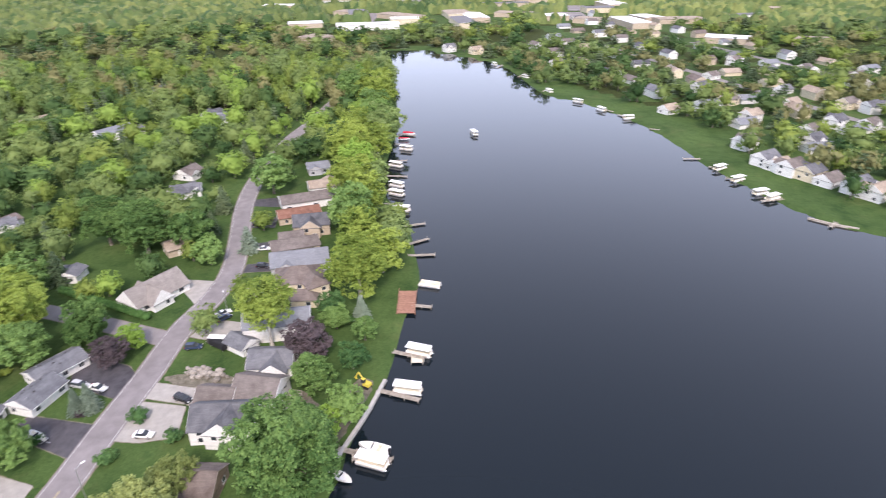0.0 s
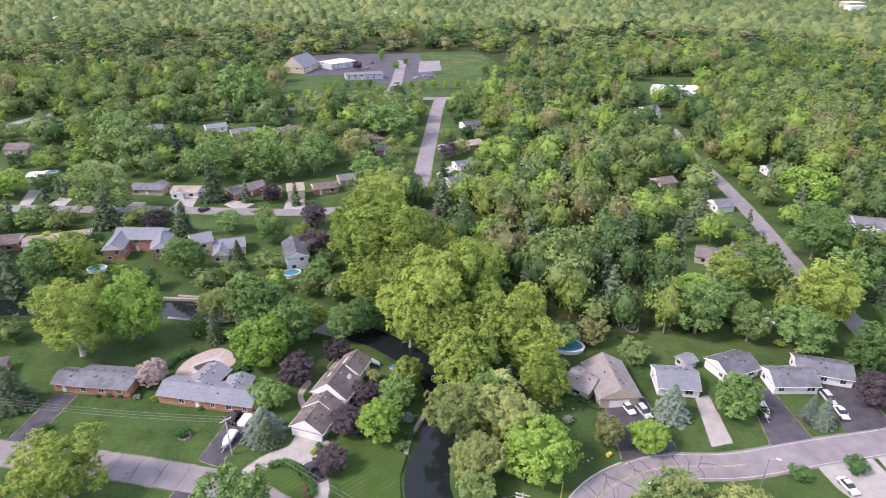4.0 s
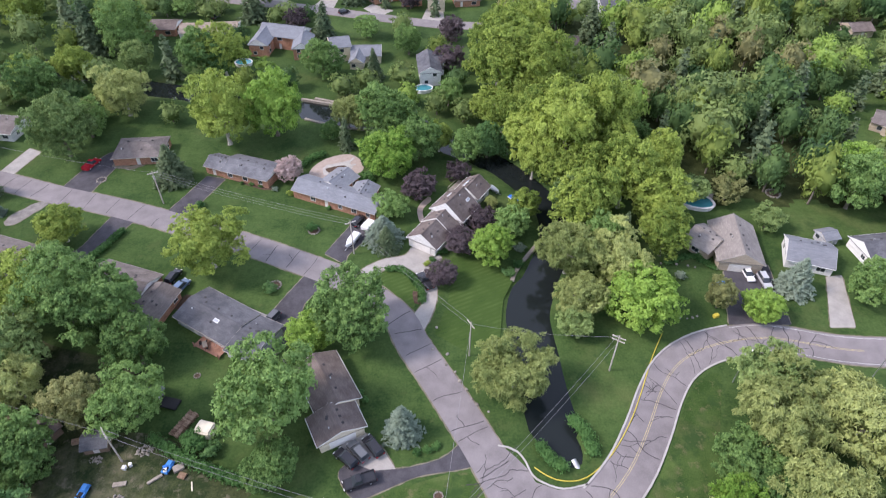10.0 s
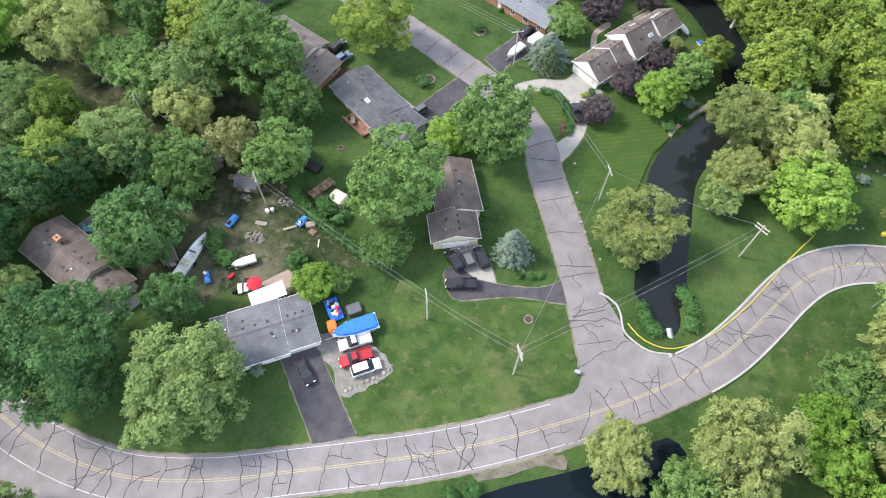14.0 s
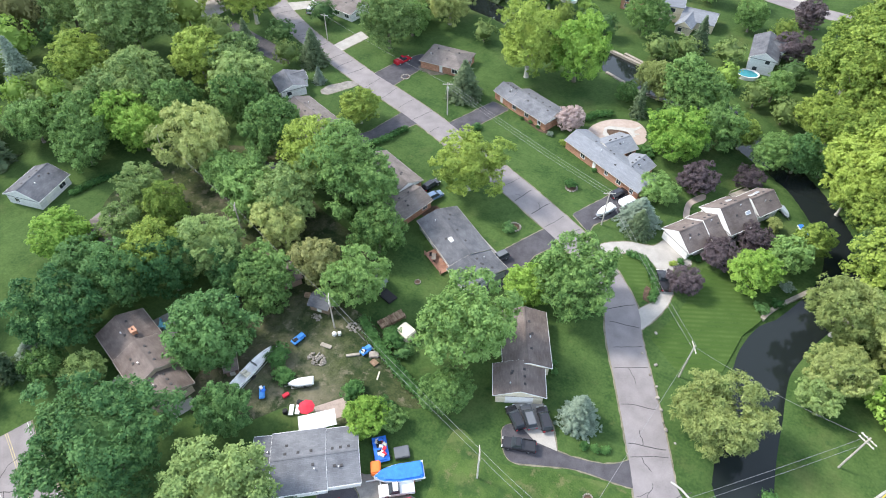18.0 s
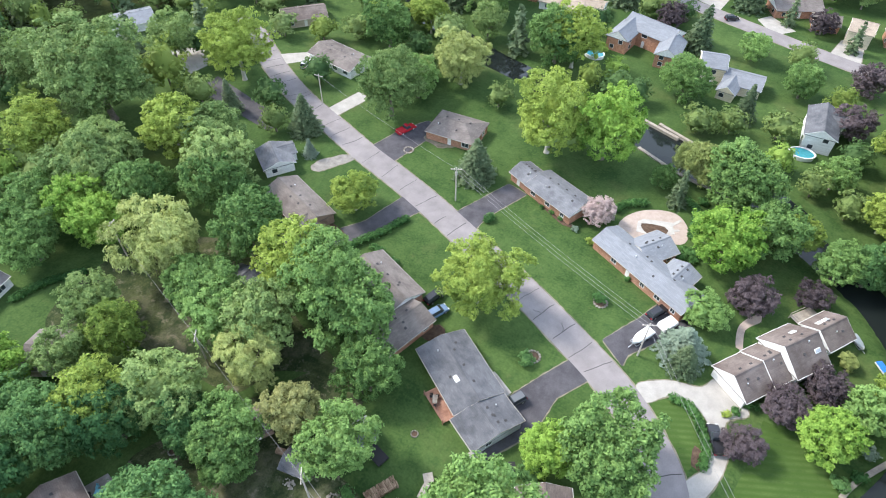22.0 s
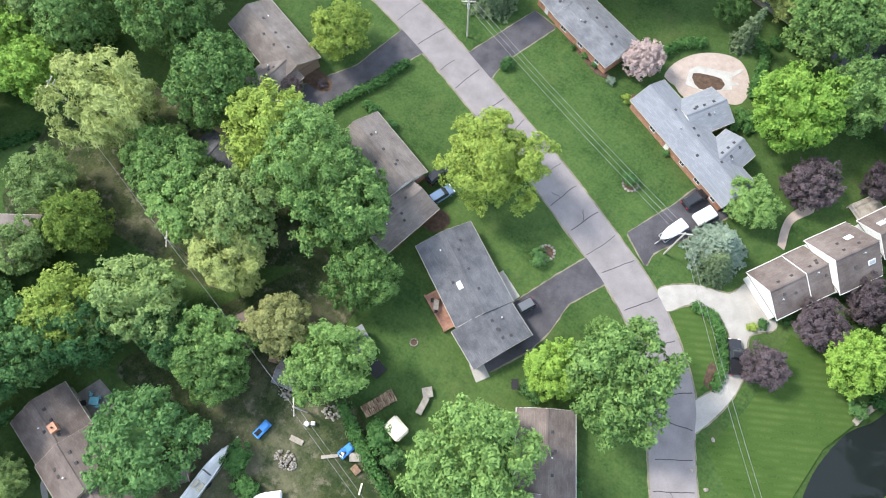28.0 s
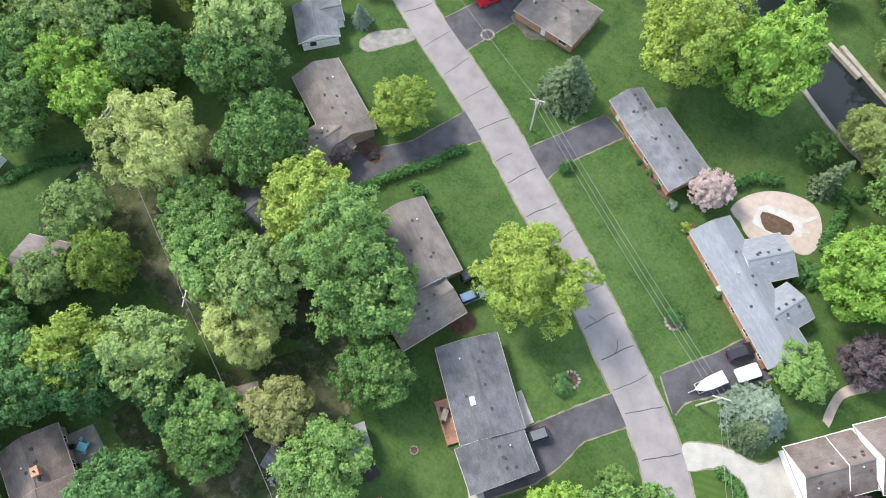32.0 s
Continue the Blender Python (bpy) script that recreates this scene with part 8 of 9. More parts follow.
small_box("plank_stack", "yellow sawn posts lying on bare earth", -41.1, 49.4, -70, 1.7, 0.25, 0.2, "canvas")
small_box("plank_stack", "weathered boards beside a rubble heap", -53.3, 49.5, 10, 2.2, 0.8, 0.25, "timber")
small_box("storage_bin", "black refuse bins beside a terrace", -49.2, 37.6, 15, 1.4, 0.8, 1.0, "black")
small_box("storage_bin", "dark refuse bin beside a terrace", -50.5, 34.9, 40, 0.8, 0.8, 1.0, "black")
small_box("toy_car", "small orange ride-on toy under trees", -79.6, 50.7, 10, 0.9, 0.5, 0.5, "orange")
small_box("toy_slide", "turquoise plastic slide under trees", -75.6, 49.9, 60, 1.6, 0.6, 0.7, "bluecloth", legs=0.3)
umbrella(-47.2, 37, 2.3, 1.45, "open red garden umbrella on a terrace")
wheeled("garden_tractor", "blue garden tractor on worn grass", -58.6, 47.8, 82, 2.8, 1.3, 1.2, "bluepaint", 0)
wheeled("riding_mower", "blue and black riding mower", -46.1, 52.55, 75, 2.4, 1.3, 1.1, "bluepaint", 2)
wheeled("garden_cart", "blue garden cart with white load", -56.55, 35.6, -47, 2.5, 1, 0.8, "bluepaint", 2)
wheeled("flatbed_trailer", "open trailer heaped with loose belongings", -32.4, 38, -45, 4.5, 2.4, 0.9, "tarp", 16)
log_pile(-46.1, 61.05, 65, 5.6, 2, 0.8, "stacked split firewood on the grass")
shed(-54.15, 66.7, 65, 3.1, 3.4, 2.2, "bluegrey", "grey", "blue-grey roofed garden shed")
shed(-70.35, 57.8, 61, 5.2, 4.5, 2.3, "brown", "brown", "red-brown roofed garden shed")
shed(-64.9, 36.8, 49, 2.1, 3.5, 2.2, "brown", "brown", "brown roofed shed under trees")
shed(-59.75, 56.7, 12, 4.0, 3.2, 2.1, "charcoal", "brown", "small dark roofed shed")
shed(92.6, 115.2, 15, 3.9, 3.5, 2.2, "bluegrey", "grey", "small grey shed behind a house")
shed(125.4, 126.8, 10, 2.2, 3, 2.2, "white", "white", "white shed in the garden")
dock(99.5, 26.2, 96.5, 13.8, 1.4, "grey timber dock on posts", "timber")
dock(119.6, 20, 116.1, 9.3, 1.4, "grey timber dock on posts", "timber")
dock(135.8, 17.8, 132.9, 9, 1.4, "grey timber dock on posts", "timber")
dock(159.7, 14.5, 158.9, 8.6, 1.4, "grey timber dock on posts", "timber")
dock(193, 18.8, 194, 9.3, 1.4, "grey timber dock on posts", "timber")
dock(202, 19.6, 207, 12.4, 1.4, "grey timber dock on posts", "timber")
dock(216.9, 25.8, 220.8, 14.6, 1.4, "grey timber dock on posts", "timber")
dock(240.3, 35, 241, 26.9, 1.4, "grey timber dock on posts", "timber")
dock(255.3, 36.9, 256.8, 27, 1.4, "grey timber dock on posts", "timber")
dock(275.1, 39.5, 274.5, 26.5, 1.4, "grey timber dock on posts", "timber")
dock(296.7, 37.1, 297.7, 28.6, 1.4, "grey timber dock on posts", "timber")
dock(325.4, 37.3, 325.5, 29.5, 1.4, "grey timber dock on posts", "timber")
dock(343.9, 37.6, 341.7, 27.7, 1.4, "grey timber dock on posts", "timber")
dock(98.9, 22.3, 96.1, 21.8, 1.2, "grey timber dock on posts", "timber")
dock(133.9, 11.2, 130.9, 11, 3, "white floating dock platform", "canvas")
dock(301.9, -119, 301.9, -110.6, 1.4, "grey timber dock on posts", "timber")
dock(287.5, -123.7, 289.9, -119.1, 1.4, "grey timber dock on posts", "timber")
dock(270.4, -127.8, 274.1, -121.5, 1.4, "grey timber dock on posts", "timber")
dock(256.4, -130.9, 257.7, -126.5, 1.4, "grey timber dock on posts", "timber")
dock(248.6, -135.9, 245.9, -126.1, 1.4, "grey timber dock on posts", "timber")
dock(224.2, -145.6, 219.9, -141.3, 1.4, "grey timber dock on posts", "timber")
dock(404.4, -89.1, 395.6, -94.6, 1.4, "grey timber dock on posts", "timber")
dock(381.7, -100.4, 388.6, -96.7, 1.4, "grey timber dock on posts", "timber")
dock(356.5, -107.7, 354.1, -112.9, 1.4, "grey timber dock on posts", "timber")
dock(520.9, -49.1, 507.1, -42.5, 1.4, "grey timber dock on posts", "timber")
dock(461.6, -60.8, 454.1, -55.9, 1.4, "grey timber dock on posts", "timber")
dock(426.3, -76, 418.2, -78.6, 1.4, "grey timber dock on posts", "timber")
dock(558.9, -32.4, 545.8, -27, 1.4, "grey timber dock on posts", "timber")
dock(35.4, 19.3, 49, 24.7, 1.2, "grey timber dock on posts", "timber")
dock(41.7, 21, 42.5, 17.2, 1.2, "grey timber dock on posts", "timber")
dock(48.5, 24.9, 51.5, 17, 1.2, "grey timber dock on posts", "timber")
dock(52.1, 26.7, 55.3, 19.3, 1.2, "grey timber dock on posts", "timber")
dock(70.2, 30.7, 69.8, 25.8, 1.2, "grey timber dock on posts", "timber")
pontoon(135.65, 10.75, -107, "white pontoon boat with canvas top", True)
pontoon(119.85, 12.45, -99, "white pontoon boat with canvas top", True)
pontoon(172.55, 9.9, -104, "white pontoon boat with canvas top", False)
pontoon(234.45, 25.05, -103, "white pontoon boat with canvas top", True)
pontoon(262.25, 30, -117, "white pontoon boat with canvas top", True)
pontoon(251.85, 28.9, -117, "white pontoon boat with canvas top", True)
pontoon(290.05, 33.25, -117, "white pontoon boat with canvas top", True)
pontoon(316.75, 30.6, -109, "white pontoon boat with canvas top", True)
pontoon(95.65, 18, -107, "white pontoon boat with canvas top", True)
pontoon(345.85, -5.65, -161, "white pontoon boat out on the lake", True)
pontoon(56.4, 21.6, -65, "white pontoon boat with canvas top", False)
pontoon(48.25, 19.35, -65, "white pontoon boat with canvas top", True)
pontoon(44.5, 17.8, -63, "white pontoon boat with canvas top", False)
pontoon(423, -76.45, 46, "white pontoon boat with canvas top", True)
pontoon(400.65, -88, 28, "white pontoon boat with canvas top", True)
pontoon(380.3, -100.95, -76, "white pontoon boat with canvas top", True)
pontoon(505, -47.75, -150, "white pontoon boat with canvas top", True)
pontoon(454.15, -60.6, -158, "white pontoon boat with canvas top", True)
pontoon(560.6, -25.05, -157, "white pontoon boat with canvas top", True)
pontoon(287.35, -123.35, -59, "white pontoon boat with canvas top", True)
pontoon(271.75, -125.95, -59, "white pontoon boat with canvas top", True)
pontoon(255.2, -129.35, -68, "white pontoon boat with canvas top", True)
pontoon(249.35, -132.05, -60, "white pontoon boat with canvas top", True)
boat(99.75, 18.25, 73, "white motor boat at a dock", -0.45, 1.2, False, None)
boat(345.1, 31.7, -106, "red and white motor boat at a dock", -0.4, 1.2, False, 'redcloth')
boat(335, 33.55, -90, "red covered motor boat", -0.4, 1, False, 'redcloth')
boat(91.45, 24.15, -117, "white motor boat under a tree", -0.4, 1, False, None)
boat(-22, 111.45, -112, "white covered boat on a trailer", 0.45, 0.9, True, 'hull')
boat(-27.2, 35.85, -139, "boat under a bright blue tarpaulin", 0.45, 1.35, True, 'tarp')
boat(-51.75, 40.65, -139, "small white boat on the grass", 0.35, 0.75, True, 'hull')
long_boat = boat(-61, 38.4, 90, "long white cabin boat stored on a trailer under a tree", 0.45, 1.55, True, None)
long_boat.matrix_world = long_boat.matrix_world @ Matrix.Diagonal((1.05, 0.62, 0.85, 1))
boat(13, 133.05, -50, "silver covered boat on the bank", 0.3, 0.6, True, 'metal')
boat(100.25, 94.75, -108, "white boat on a trailer in a driveway", 0.45, 1, True, None)
boat(17.95, 128.95, -50, "small blue and white boat on the bank", 0.2, 0.6, False, 'tarp')
boat(151.95, 175.05, -22, "row of stored boats on trailers", 0.45, 1, True, 'metal')
sea_wall([(96.6, 25.9), (102.9, 24), (111.4, 21.4), (123.7, 18.6)], "pale concrete sea wall")
sea_wall([(228.6, -137), (222.3, -144.6), (218.7, -151.3)], "grey sea wall along the far shore")
sea_wall([(15.6, 99.5), (17.1, 103.5), (22.8, 112.7)], "timber canal wall")
sea_wall([(-44, 168.6), (-32.2, 164.1), (-22, 162.2)], "timber canal wall")
sea_wall([(-43, 181.6), (-30.6, 177.4), (-22, 175.6)], "timber canal wall")
sea_wall([(-47.3, 181.1), (-36.6, 178)], "timber canal wall")
excavator(120.7, 23, 60)
culvert(27.4, 37.9, -100)
culvert(23.6, 56.0, 110)
plate("lawn", "patchy front lawn with dry yellow turf at a junction", M["lawn"], [(-23.7, 42.7), (-21.7, 34.6), (-20.6, 21.5), (-8.0, 24.5), (7.1, 34.6), (10.4, 39.1), (10.7, 46.5), (5.5, 52.8), (-4.9, 50.4), (-15.4, 46.3), (-23.1, 48.4)], 0.009, smooth=True)
plate("lawn", "worn verge lawn with dry turf between road and trees", M["lawn"], [(30.1, 42.6), (38.0, 53.4), (48.1, 70.6), (54.7, 74.3), (50.3, 60.1), (48.1, 46.7), (46.4, 36.7), (40.3, 39.4), (32.9, 39.1)], 0.011, smooth=True)
plate("lawn", "lawn mown in stripes beside the pond", M["stripes"], [(1.9, 106.8), (6.2, 106.9), (12.1, 104.8), (16.5, 101.3), (13.2, 93.3), (12.1, 83.1), (4.7, 79.2), (-1.5, 83.5), (1, 91.6), (1.8, 98.3)], 0.02)
plate("lawn", "striped lawn inside a curved drive", M["stripes"], [(-15.3, 99.1), (-12.9, 102), (-8.7, 100.2), (-5.7, 95.9), (-6.2, 90.4), (-6.9, 88.3)], 0.022, smooth=True)

# ---------------------------------------------------------------- single trees
tree("purple", -6.9, 131, 7.2, 4.9)
tree("purple", 3.2, 138.3, 5.3, 3.6)
tree("purple", 4, 109.5, 6.2, 4.3)
tree("purple", 9, 117.7, 6.1, 4.2)
tree("lime", 11, 106.5, 9, 5.6)
tree("blue", -14.6, 112.7, 7.4, 4.8)
tree("maple", -13.7, 122, 6.8, 4.4)
tree("willow", 12, 126.5, 3.1, 2.1)
tree("purple", -0.4, 98.5, 5.3, 3.7)
tree("yellow", 20, 122.4, 8.5, 4.4)
tree("willow", 28.1, 102.8, 14.5, 8.6)
tree("willow", 29.2, 90.2, 11.5, 6.4)
tree("olive", 27.2, 84.4, 7, 4.2)
tree("maple", 5.4, 147, 9.9, 5.1)
tree("yellow", -2.1, 152.1, 9.8, 4.4)
tree("yellow", 22.2, 145.3, 18.2, 7.8)
tree("yellow", 29.1, 132.4, 14.3, 6.1)
tree("yellow", 16.3, 160.6, 14.9, 6.4)
tree("yellow", 21.2, 167.3, 16.7, 7.1)
tree("lime", -128.9, 72.5, 13.1, 6.7)
tree("maple", -129.5, 84.3, 14.4, 7.4)
tree("willow", -111.6, 75.1, 18.2, 9.9)
tree("maple", -115.1, 94, 15.4, 7.9)
tree("maple", -100.7, 88.1, 16.6, 8.6)
tree("yellow", -90.3, 110.2, 10.6, 6.4)
tree("spruce", -73, 135.3, 11.5, 5.1)
tree("yellow", -84.8, 85.2, 18.3, 8.2)
tree("maple", -76.4, 84.4, 18.3, 9.4)
tree("maple", -68.4, 83.4, 17.2, 8.8)
tree("maple", -58.7, 74.6, 11.6, 6)
tree("maple", -88.5, 69.4, 13.8, 7.1)
tree("willow", -78.1, 66.1, 12.4, 6.7)
tree("yellow", -102, 56.6, 12.3, 5.5)
tree("olive", -112.4, 58.5, 11.4, 5.9)
tree("olive", -106.9, 48.4, 10.6, 5.2)
tree("yellow", -91.5, 46, 14.9, 6.7)
tree("olive", -84.2, 52.7, 14.8, 7.6)
tree("deep", -94.2, 38.2, 14, 7)
tree("deep", -87.6, 44.6, 13.5, 6)
tree("deep", -77, 51.1, 10.5, 5.4)
tree("maple", -68.4, 50.6, 11.1, 5.7)
tree("rust", -64.5, 62, 11, 5.4)
tree("maple", -54.7, 61.6, 12.7, 6.5)
tree("yellow", -52.6, 102.4, 16.7, 9.5)
tree("lime", -26.6, 80, 8.1, 4.9)
tree("maple", -18.1, 83.2, 16, 8.3)
tree("maple", -23.2, 89.9, 5, 2.6)
tree("spruce", -13.5, 109.5, 6.9, 3.2)
tree("lime", -15.4, 140.3, 13.9, 8.4)
tree("maple", -8.2, 148.1, 13.6, 7)
tree("blossom", -41.9, 136.9, 6.3, 4.1)
tree("maple", -16.6, 159.3, 15.1, 7.8)
tree("willow", -25.8, 163.2, 11.9, 6.5)
tree("purple", -92, 96.7, 4, 2.4)
tree("maple", -102.9, 73.6, 8.8, 4.6)
tree("deep", -69.8, 37.5, 13.9, 8.2)
tree("deep", -57.1, 28.2, 9.7, 5)
tree("olive", -45.8, 16.3, 15.5, 10.4)
tree("maple", -71.1, 52.9, 12.2, 6.3)
tree("olive", -81.2, 72.2, 15.5, 7.6)
tree("maple", -93.8, 71.5, 13.8, 7.1)
tree("blue", -6.6, 60.2, 8.4, 3.6)
tree("maple", -28.2, 51.8, 7.3, 5)
tree("maple", -29.8, 61.8, 19.5, 8.7)
tree("willow", 13.8, 69.4, 13.3, 8.5)
tree("lime", 41.7, 89.4, 13.1, 8.4)
tree("willow", 35.2, 37, 14.4, 8.7)
tree("maple", 29.9, 29.4, 9.7, 5)
tree("willow", 19.1, 29.9, 10.9, 5.9)
tree("maple", 51.6, 53.5, 9.4, 5.5)
tree("willow", 58, 59.4, 15.7, 8.5)
tree("willow", 60.5, 45.6, 16.3, 8.8)
tree("lime", 49.9, 40.5, 8.8, 5.2)
tree("lime", 60.1, 34.7, 11.9, 7.2)
tree("lime", 48, 46.9, 8.6, 4.4)
tree("willow", 52.5, 31.5, 6.4, 3.5)
tree("lime", 67.6, 90.3, 6.8, 5)
tree("rust", 59.4, 92.5, 8.3, 3.6)
tree("lime", -37.2, 40.6, 5.6, 4.1)
tree("maple", -33.6, 42.8, 3.5, 2.6)
tree("olive", 60.7, 69.8, 13, 6.4)
tree("maple", 54.9, 47.9, 9.9, 5.8)
tree("maple", 52.8, 25.5, 10.1, 5.2)
tree("yellow", 18, 178.4, 30.9, 13.4)
tree("yellow", 28.1, 173.9, 29.1, 10.7)
tree("yellow", 32.1, 142.3, 30.9, 11.6)
tree("yellow", 43, 148.6, 28.4, 10.4)
tree("yellow", 24.7, 151.6, 22.9, 9.1)
tree("yellow", 44.6, 127, 22.3, 8.8)
tree("yellow", 51.8, 119.6, 16.9, 7.9)
tree("willow", 37.7, 100.5, 14.5, 7.9)
tree("yellow", 33.8, 117.6, 19, 8.5)
tree("yellow", 51, 109, 13.8, 6.2)
tree("lime", -50.2, 158.9, 21, 9.4)
tree("yellow", -63, 153.8, 24.2, 10.8)
tree("olive", -105.5, 145.3, 20.5, 10)
tree("willow", -98.2, 169.1, 16, 8.7)
tree("willow", -29.7, 164, 10.8, 5.9)
tree("maple", -19.1, 161.3, 15.8, 8.1)
tree("purple", 1, 226.7, 9.5, 5.2)
tree("purple", 0.2, 202.9, 9.5, 5.4)
tree("maple", -42.3, 196.9, 13.6, 7)
tree("spruce", -125.9, 210.3, 20.8, 6.3)
tree("yellow", -75.2, 195, 19.8, 8.9)
tree("yellow", -126.2, 192.9, 10.2, 7)
tree("maple", -112.6, 209.2, 20.2, 10.4)
tree("maple", -127.8, 175.2, 16.2, 8.3)
tree("yellow", -136.8, 184.2, 12.9, 5.8)
tree("olive", -105, 196.3, 12.3, 6)
tree("maple", 103.7, 128.3, 17.5, 7.5)
tree("maple", 117.1, 133.7, 11.9, 6.1)
tree("olive", 115.7, 121.7, 11.8, 5.8)
tree("lime", 108.5, 137.7, 13.1, 8)
tree("maple", 93.7, 95.7, 10.2, 5.8)
tree("maple", 127.6, 115.5, 12.6, 8.1)
tree("blue", 78, 98.1, 9.7, 4.2)
tree("yellow", 124.6, 145.2, 16.6, 7.4)
tree("yellow", 149.3, 131.8, 17.3, 8.9)
tree("maple", 164.2, 138.6, 14.6, 7.5)
tree("purple", 128.2, 91.4, 8.5, 5)
tree("blue", 110.6, 87.9, 8, 2.7)
tree("maple", 141.5, 104.7, 12.1, 6.2)
tree("spruce", 108.7, 179.7, 16.1, 5.5)
tree("spruce", 145.4, 191.7, 17.4, 6)
tree("maple", 170.6, 161.3, 20.1, 10.3)
tree("lime", 202.8, 202.5, 18.4, 11.2)
tree("olive", 79.7, 120, 6.4, 4.4)
tree("maple", 142.7, 152.6, 13.3, 6.8)
tree("yellow", 137.4, 51.6, 21.5, 8.4, bare=0.36)
tree("purple", 132.6, 40.4, 11.6, 6.6)
tree("lime", 135.4, 89.8, 7.5, 4.5)
tree("maple", 136.8, 103.3, 10.2, 5.2)
tree("blue", 194.9, 76.3, 10, 4)
tree("maple", 88, 33.8, 20.4, 13.1)
tree("willow", 72.8, 59.5, 15.7, 10.8)
tree("willow", 64.6, 64.3, 13.5, 9.3)
tree("willow", 85.7, 57.1, 9.5, 6.5)
tree("maple", 119.5, 35.5, 10.8, 5.5)
tree("maple", 146.4, 35.4, 8.1, 4.2)
tree("blue", 152.3, 29, 7.7, 3)
tree("yellow", 163.8, 31.2, 22.4, 10.5)
tree("yellow", 180.7, 26.2, 17.9, 8.4)
tree("yellow", 196.4, 36.7, 17.3, 8.1)
tree("maple", 210.5, 41.4, 21, 9)
tree("yellow", 227.4, 38.8, 20, 8.6)
tree("yellow", 237.5, 46.4, 24.7, 10.6)
tree("lime", 267.1, 48, 20.5, 8.8)
tree("yellow", 285.8, 55.4, 26.9, 11.5)
tree("olive", 259.4, 38.7, 13.9, 6.5)
tree("yellow", 320.6, 56.4, 23.9, 10.3)
tree("maple", 347.5, 50.6, 24.6, 11.5)
tree("yellow", 300.2, 43.7, 18.9, 8.5)
tree("olive", 323.8, 43.3, 23.2, 12)
tree("yellow", 396.6, 57.1, 30.6, 14.3)
tree("maple", 402.4, 72.7, 25.2, 12.9)
tree("yellow", 141.8, 123.6, 19.2, 9.9)
tree("spruce", 170.4, 131.2, 11.8, 4)
tree("maple", 192.9, 112.4, 20.2, 10.4)
tree("maple", 199.3, 129.4, 18.9, 9.7)
tree("spruce", 230.2, 97.8, 11.9, 4.1)
tree("spruce", 209.3, 94.6, 9.7, 3.3)
tree("maple", 195.8, 96.7, 15.5, 8)
tree("maple", 184.8, 86.5, 10.5, 5.4)
tree("blue", 109.6, 90.6, 7.1, 2.4)
tree("maple", 251.5, 83.3, 17.9, 9.2)
tree("spruce", 292.8, 108.6, 12.5, 4.3)
tree("yellow", 16.3, 189.3, 30, 12.9)
tree("yellow", 25.1, 212, 28.1, 12)
tree("lime", -127.2, 287.6, 12.5, 7.6)
tree("maple", -140.5, 290.5, 15.9, 8.2)
tree("purple", -58.7, 235.9, 8.5, 4.9)
tree("spruce", -48.1, 230.9, 10.9, 4.3)
tree("maple", -31, 229.6, 9.3, 4.8)
tree("olive", -81, 257.5, 24.1, 13.1)
tree("spruce", -40.2, 263.8, 18.4, 5.9)
tree("maple", -43.9, 291.3, 19.9, 10.2)
tree("maple", -17.5, 287.8, 19.7, 10.1)
tree("olive", -7.9, 285.1, 13.4, 4.6)
tree("maple", 4.4, 295.4, 18.5, 9.5)
tree("maple", 26.9, 264.4, 16.7, 8.6)
tree("spruce", -77.7, 244.1, 15.8, 6.3)
tree("maple", -106.3, 247.1, 8.9, 4.6)
tree("yellow", -158.4, 228.7, 21, 9.4)
tree("spruce", -137.6, 219.9, 17.3, 6.9)
tree("yellow", -118.5, 219.4, 19.9, 10.2)
tree("maple", -80.6, 194.6, 17.9, 9.2)
tree("maple", 49.7, 342, 20.8, 15.3)
tree("spruce", 53, 229.3, 15.2, 5.2)
tree("purple", 71.4, 299, 9.2, 5.4)
tree("maple", -94.8, 344.5, 23.2, 11.9)
tree("rust", 25.1, 309.3, 16.6, 7.7)
tree("purple", 41.7, 338.6, 6.9, 4.1)
tree("olive", -85.5, 320.5, 26, 12.7)
tree("spruce", -64.6, 327.6, 19.1, 6.5)
tree("maple", -37, 423.3, 30.9, 16.5)
tree("deep", -66.5, 13.4, 17.5, 12)
tree("maple", -146.4, 70.1, 13.5, 6.9)
tree("olive", -148.6, 88.6, 15.3, 7.5)
tree("yellow", -139.1, 101.9, 17.6, 9)
tree("olive", -129.7, 106.8, 16.2, 8.3)
tree("yellow", -151.7, 136.2, 23.2, 10.4)
tree("olive", -166.4, 102.6, 28.4, 16.2)
tree("olive", -195.5, 102.1, 19.4, 9.5)
tree("yellow", -165.7, 83.9, 16.2, 8.3)
tree("olive", -142.9, 86.9, 16.2, 8)
tree("olive", -176, 132.3, 15.5, 7.6)
tree("spruce", -120, 127, 11.3, 4.5)
tree("blue", -112.3, 119.8, 5.1, 2)
tree("maple", -104.4, 156.4, 12.3, 6.3)
tree("willow", -101.9, 173.5, 13.8, 7.5)
tree("yellow", -121.8, 189.1, 14.2, 6.4)
tree("maple", -14.5, 215.5, 10.9, 5.6)
tree("spruce", -46.4, 226.3, 14.6, 4.4)
tree("spruce", -25, 195.5, 11.2, 3.4)
tree("purple", -16.3, 258.4, 7.8, 4.6)
tree("maple", 0.3, 178.1, 9.2, 4.7)
tree("maple", -136.2, 61.4, 13.7, 7)
tree("maple", -33.8, 157, 6.6, 3.4)
tree("spruce", -142.6, 122.7, 10.3, 3.1)
tree("olive", -142.2, 80.2, 17.5, 8.6)
tree("lime", -136, 72.7, 14.4, 7.4)
tree("olive", -121.6, 99.7, 16.7, 8.6)
tree("maple", -100, 73.2, 10.6, 5.4)
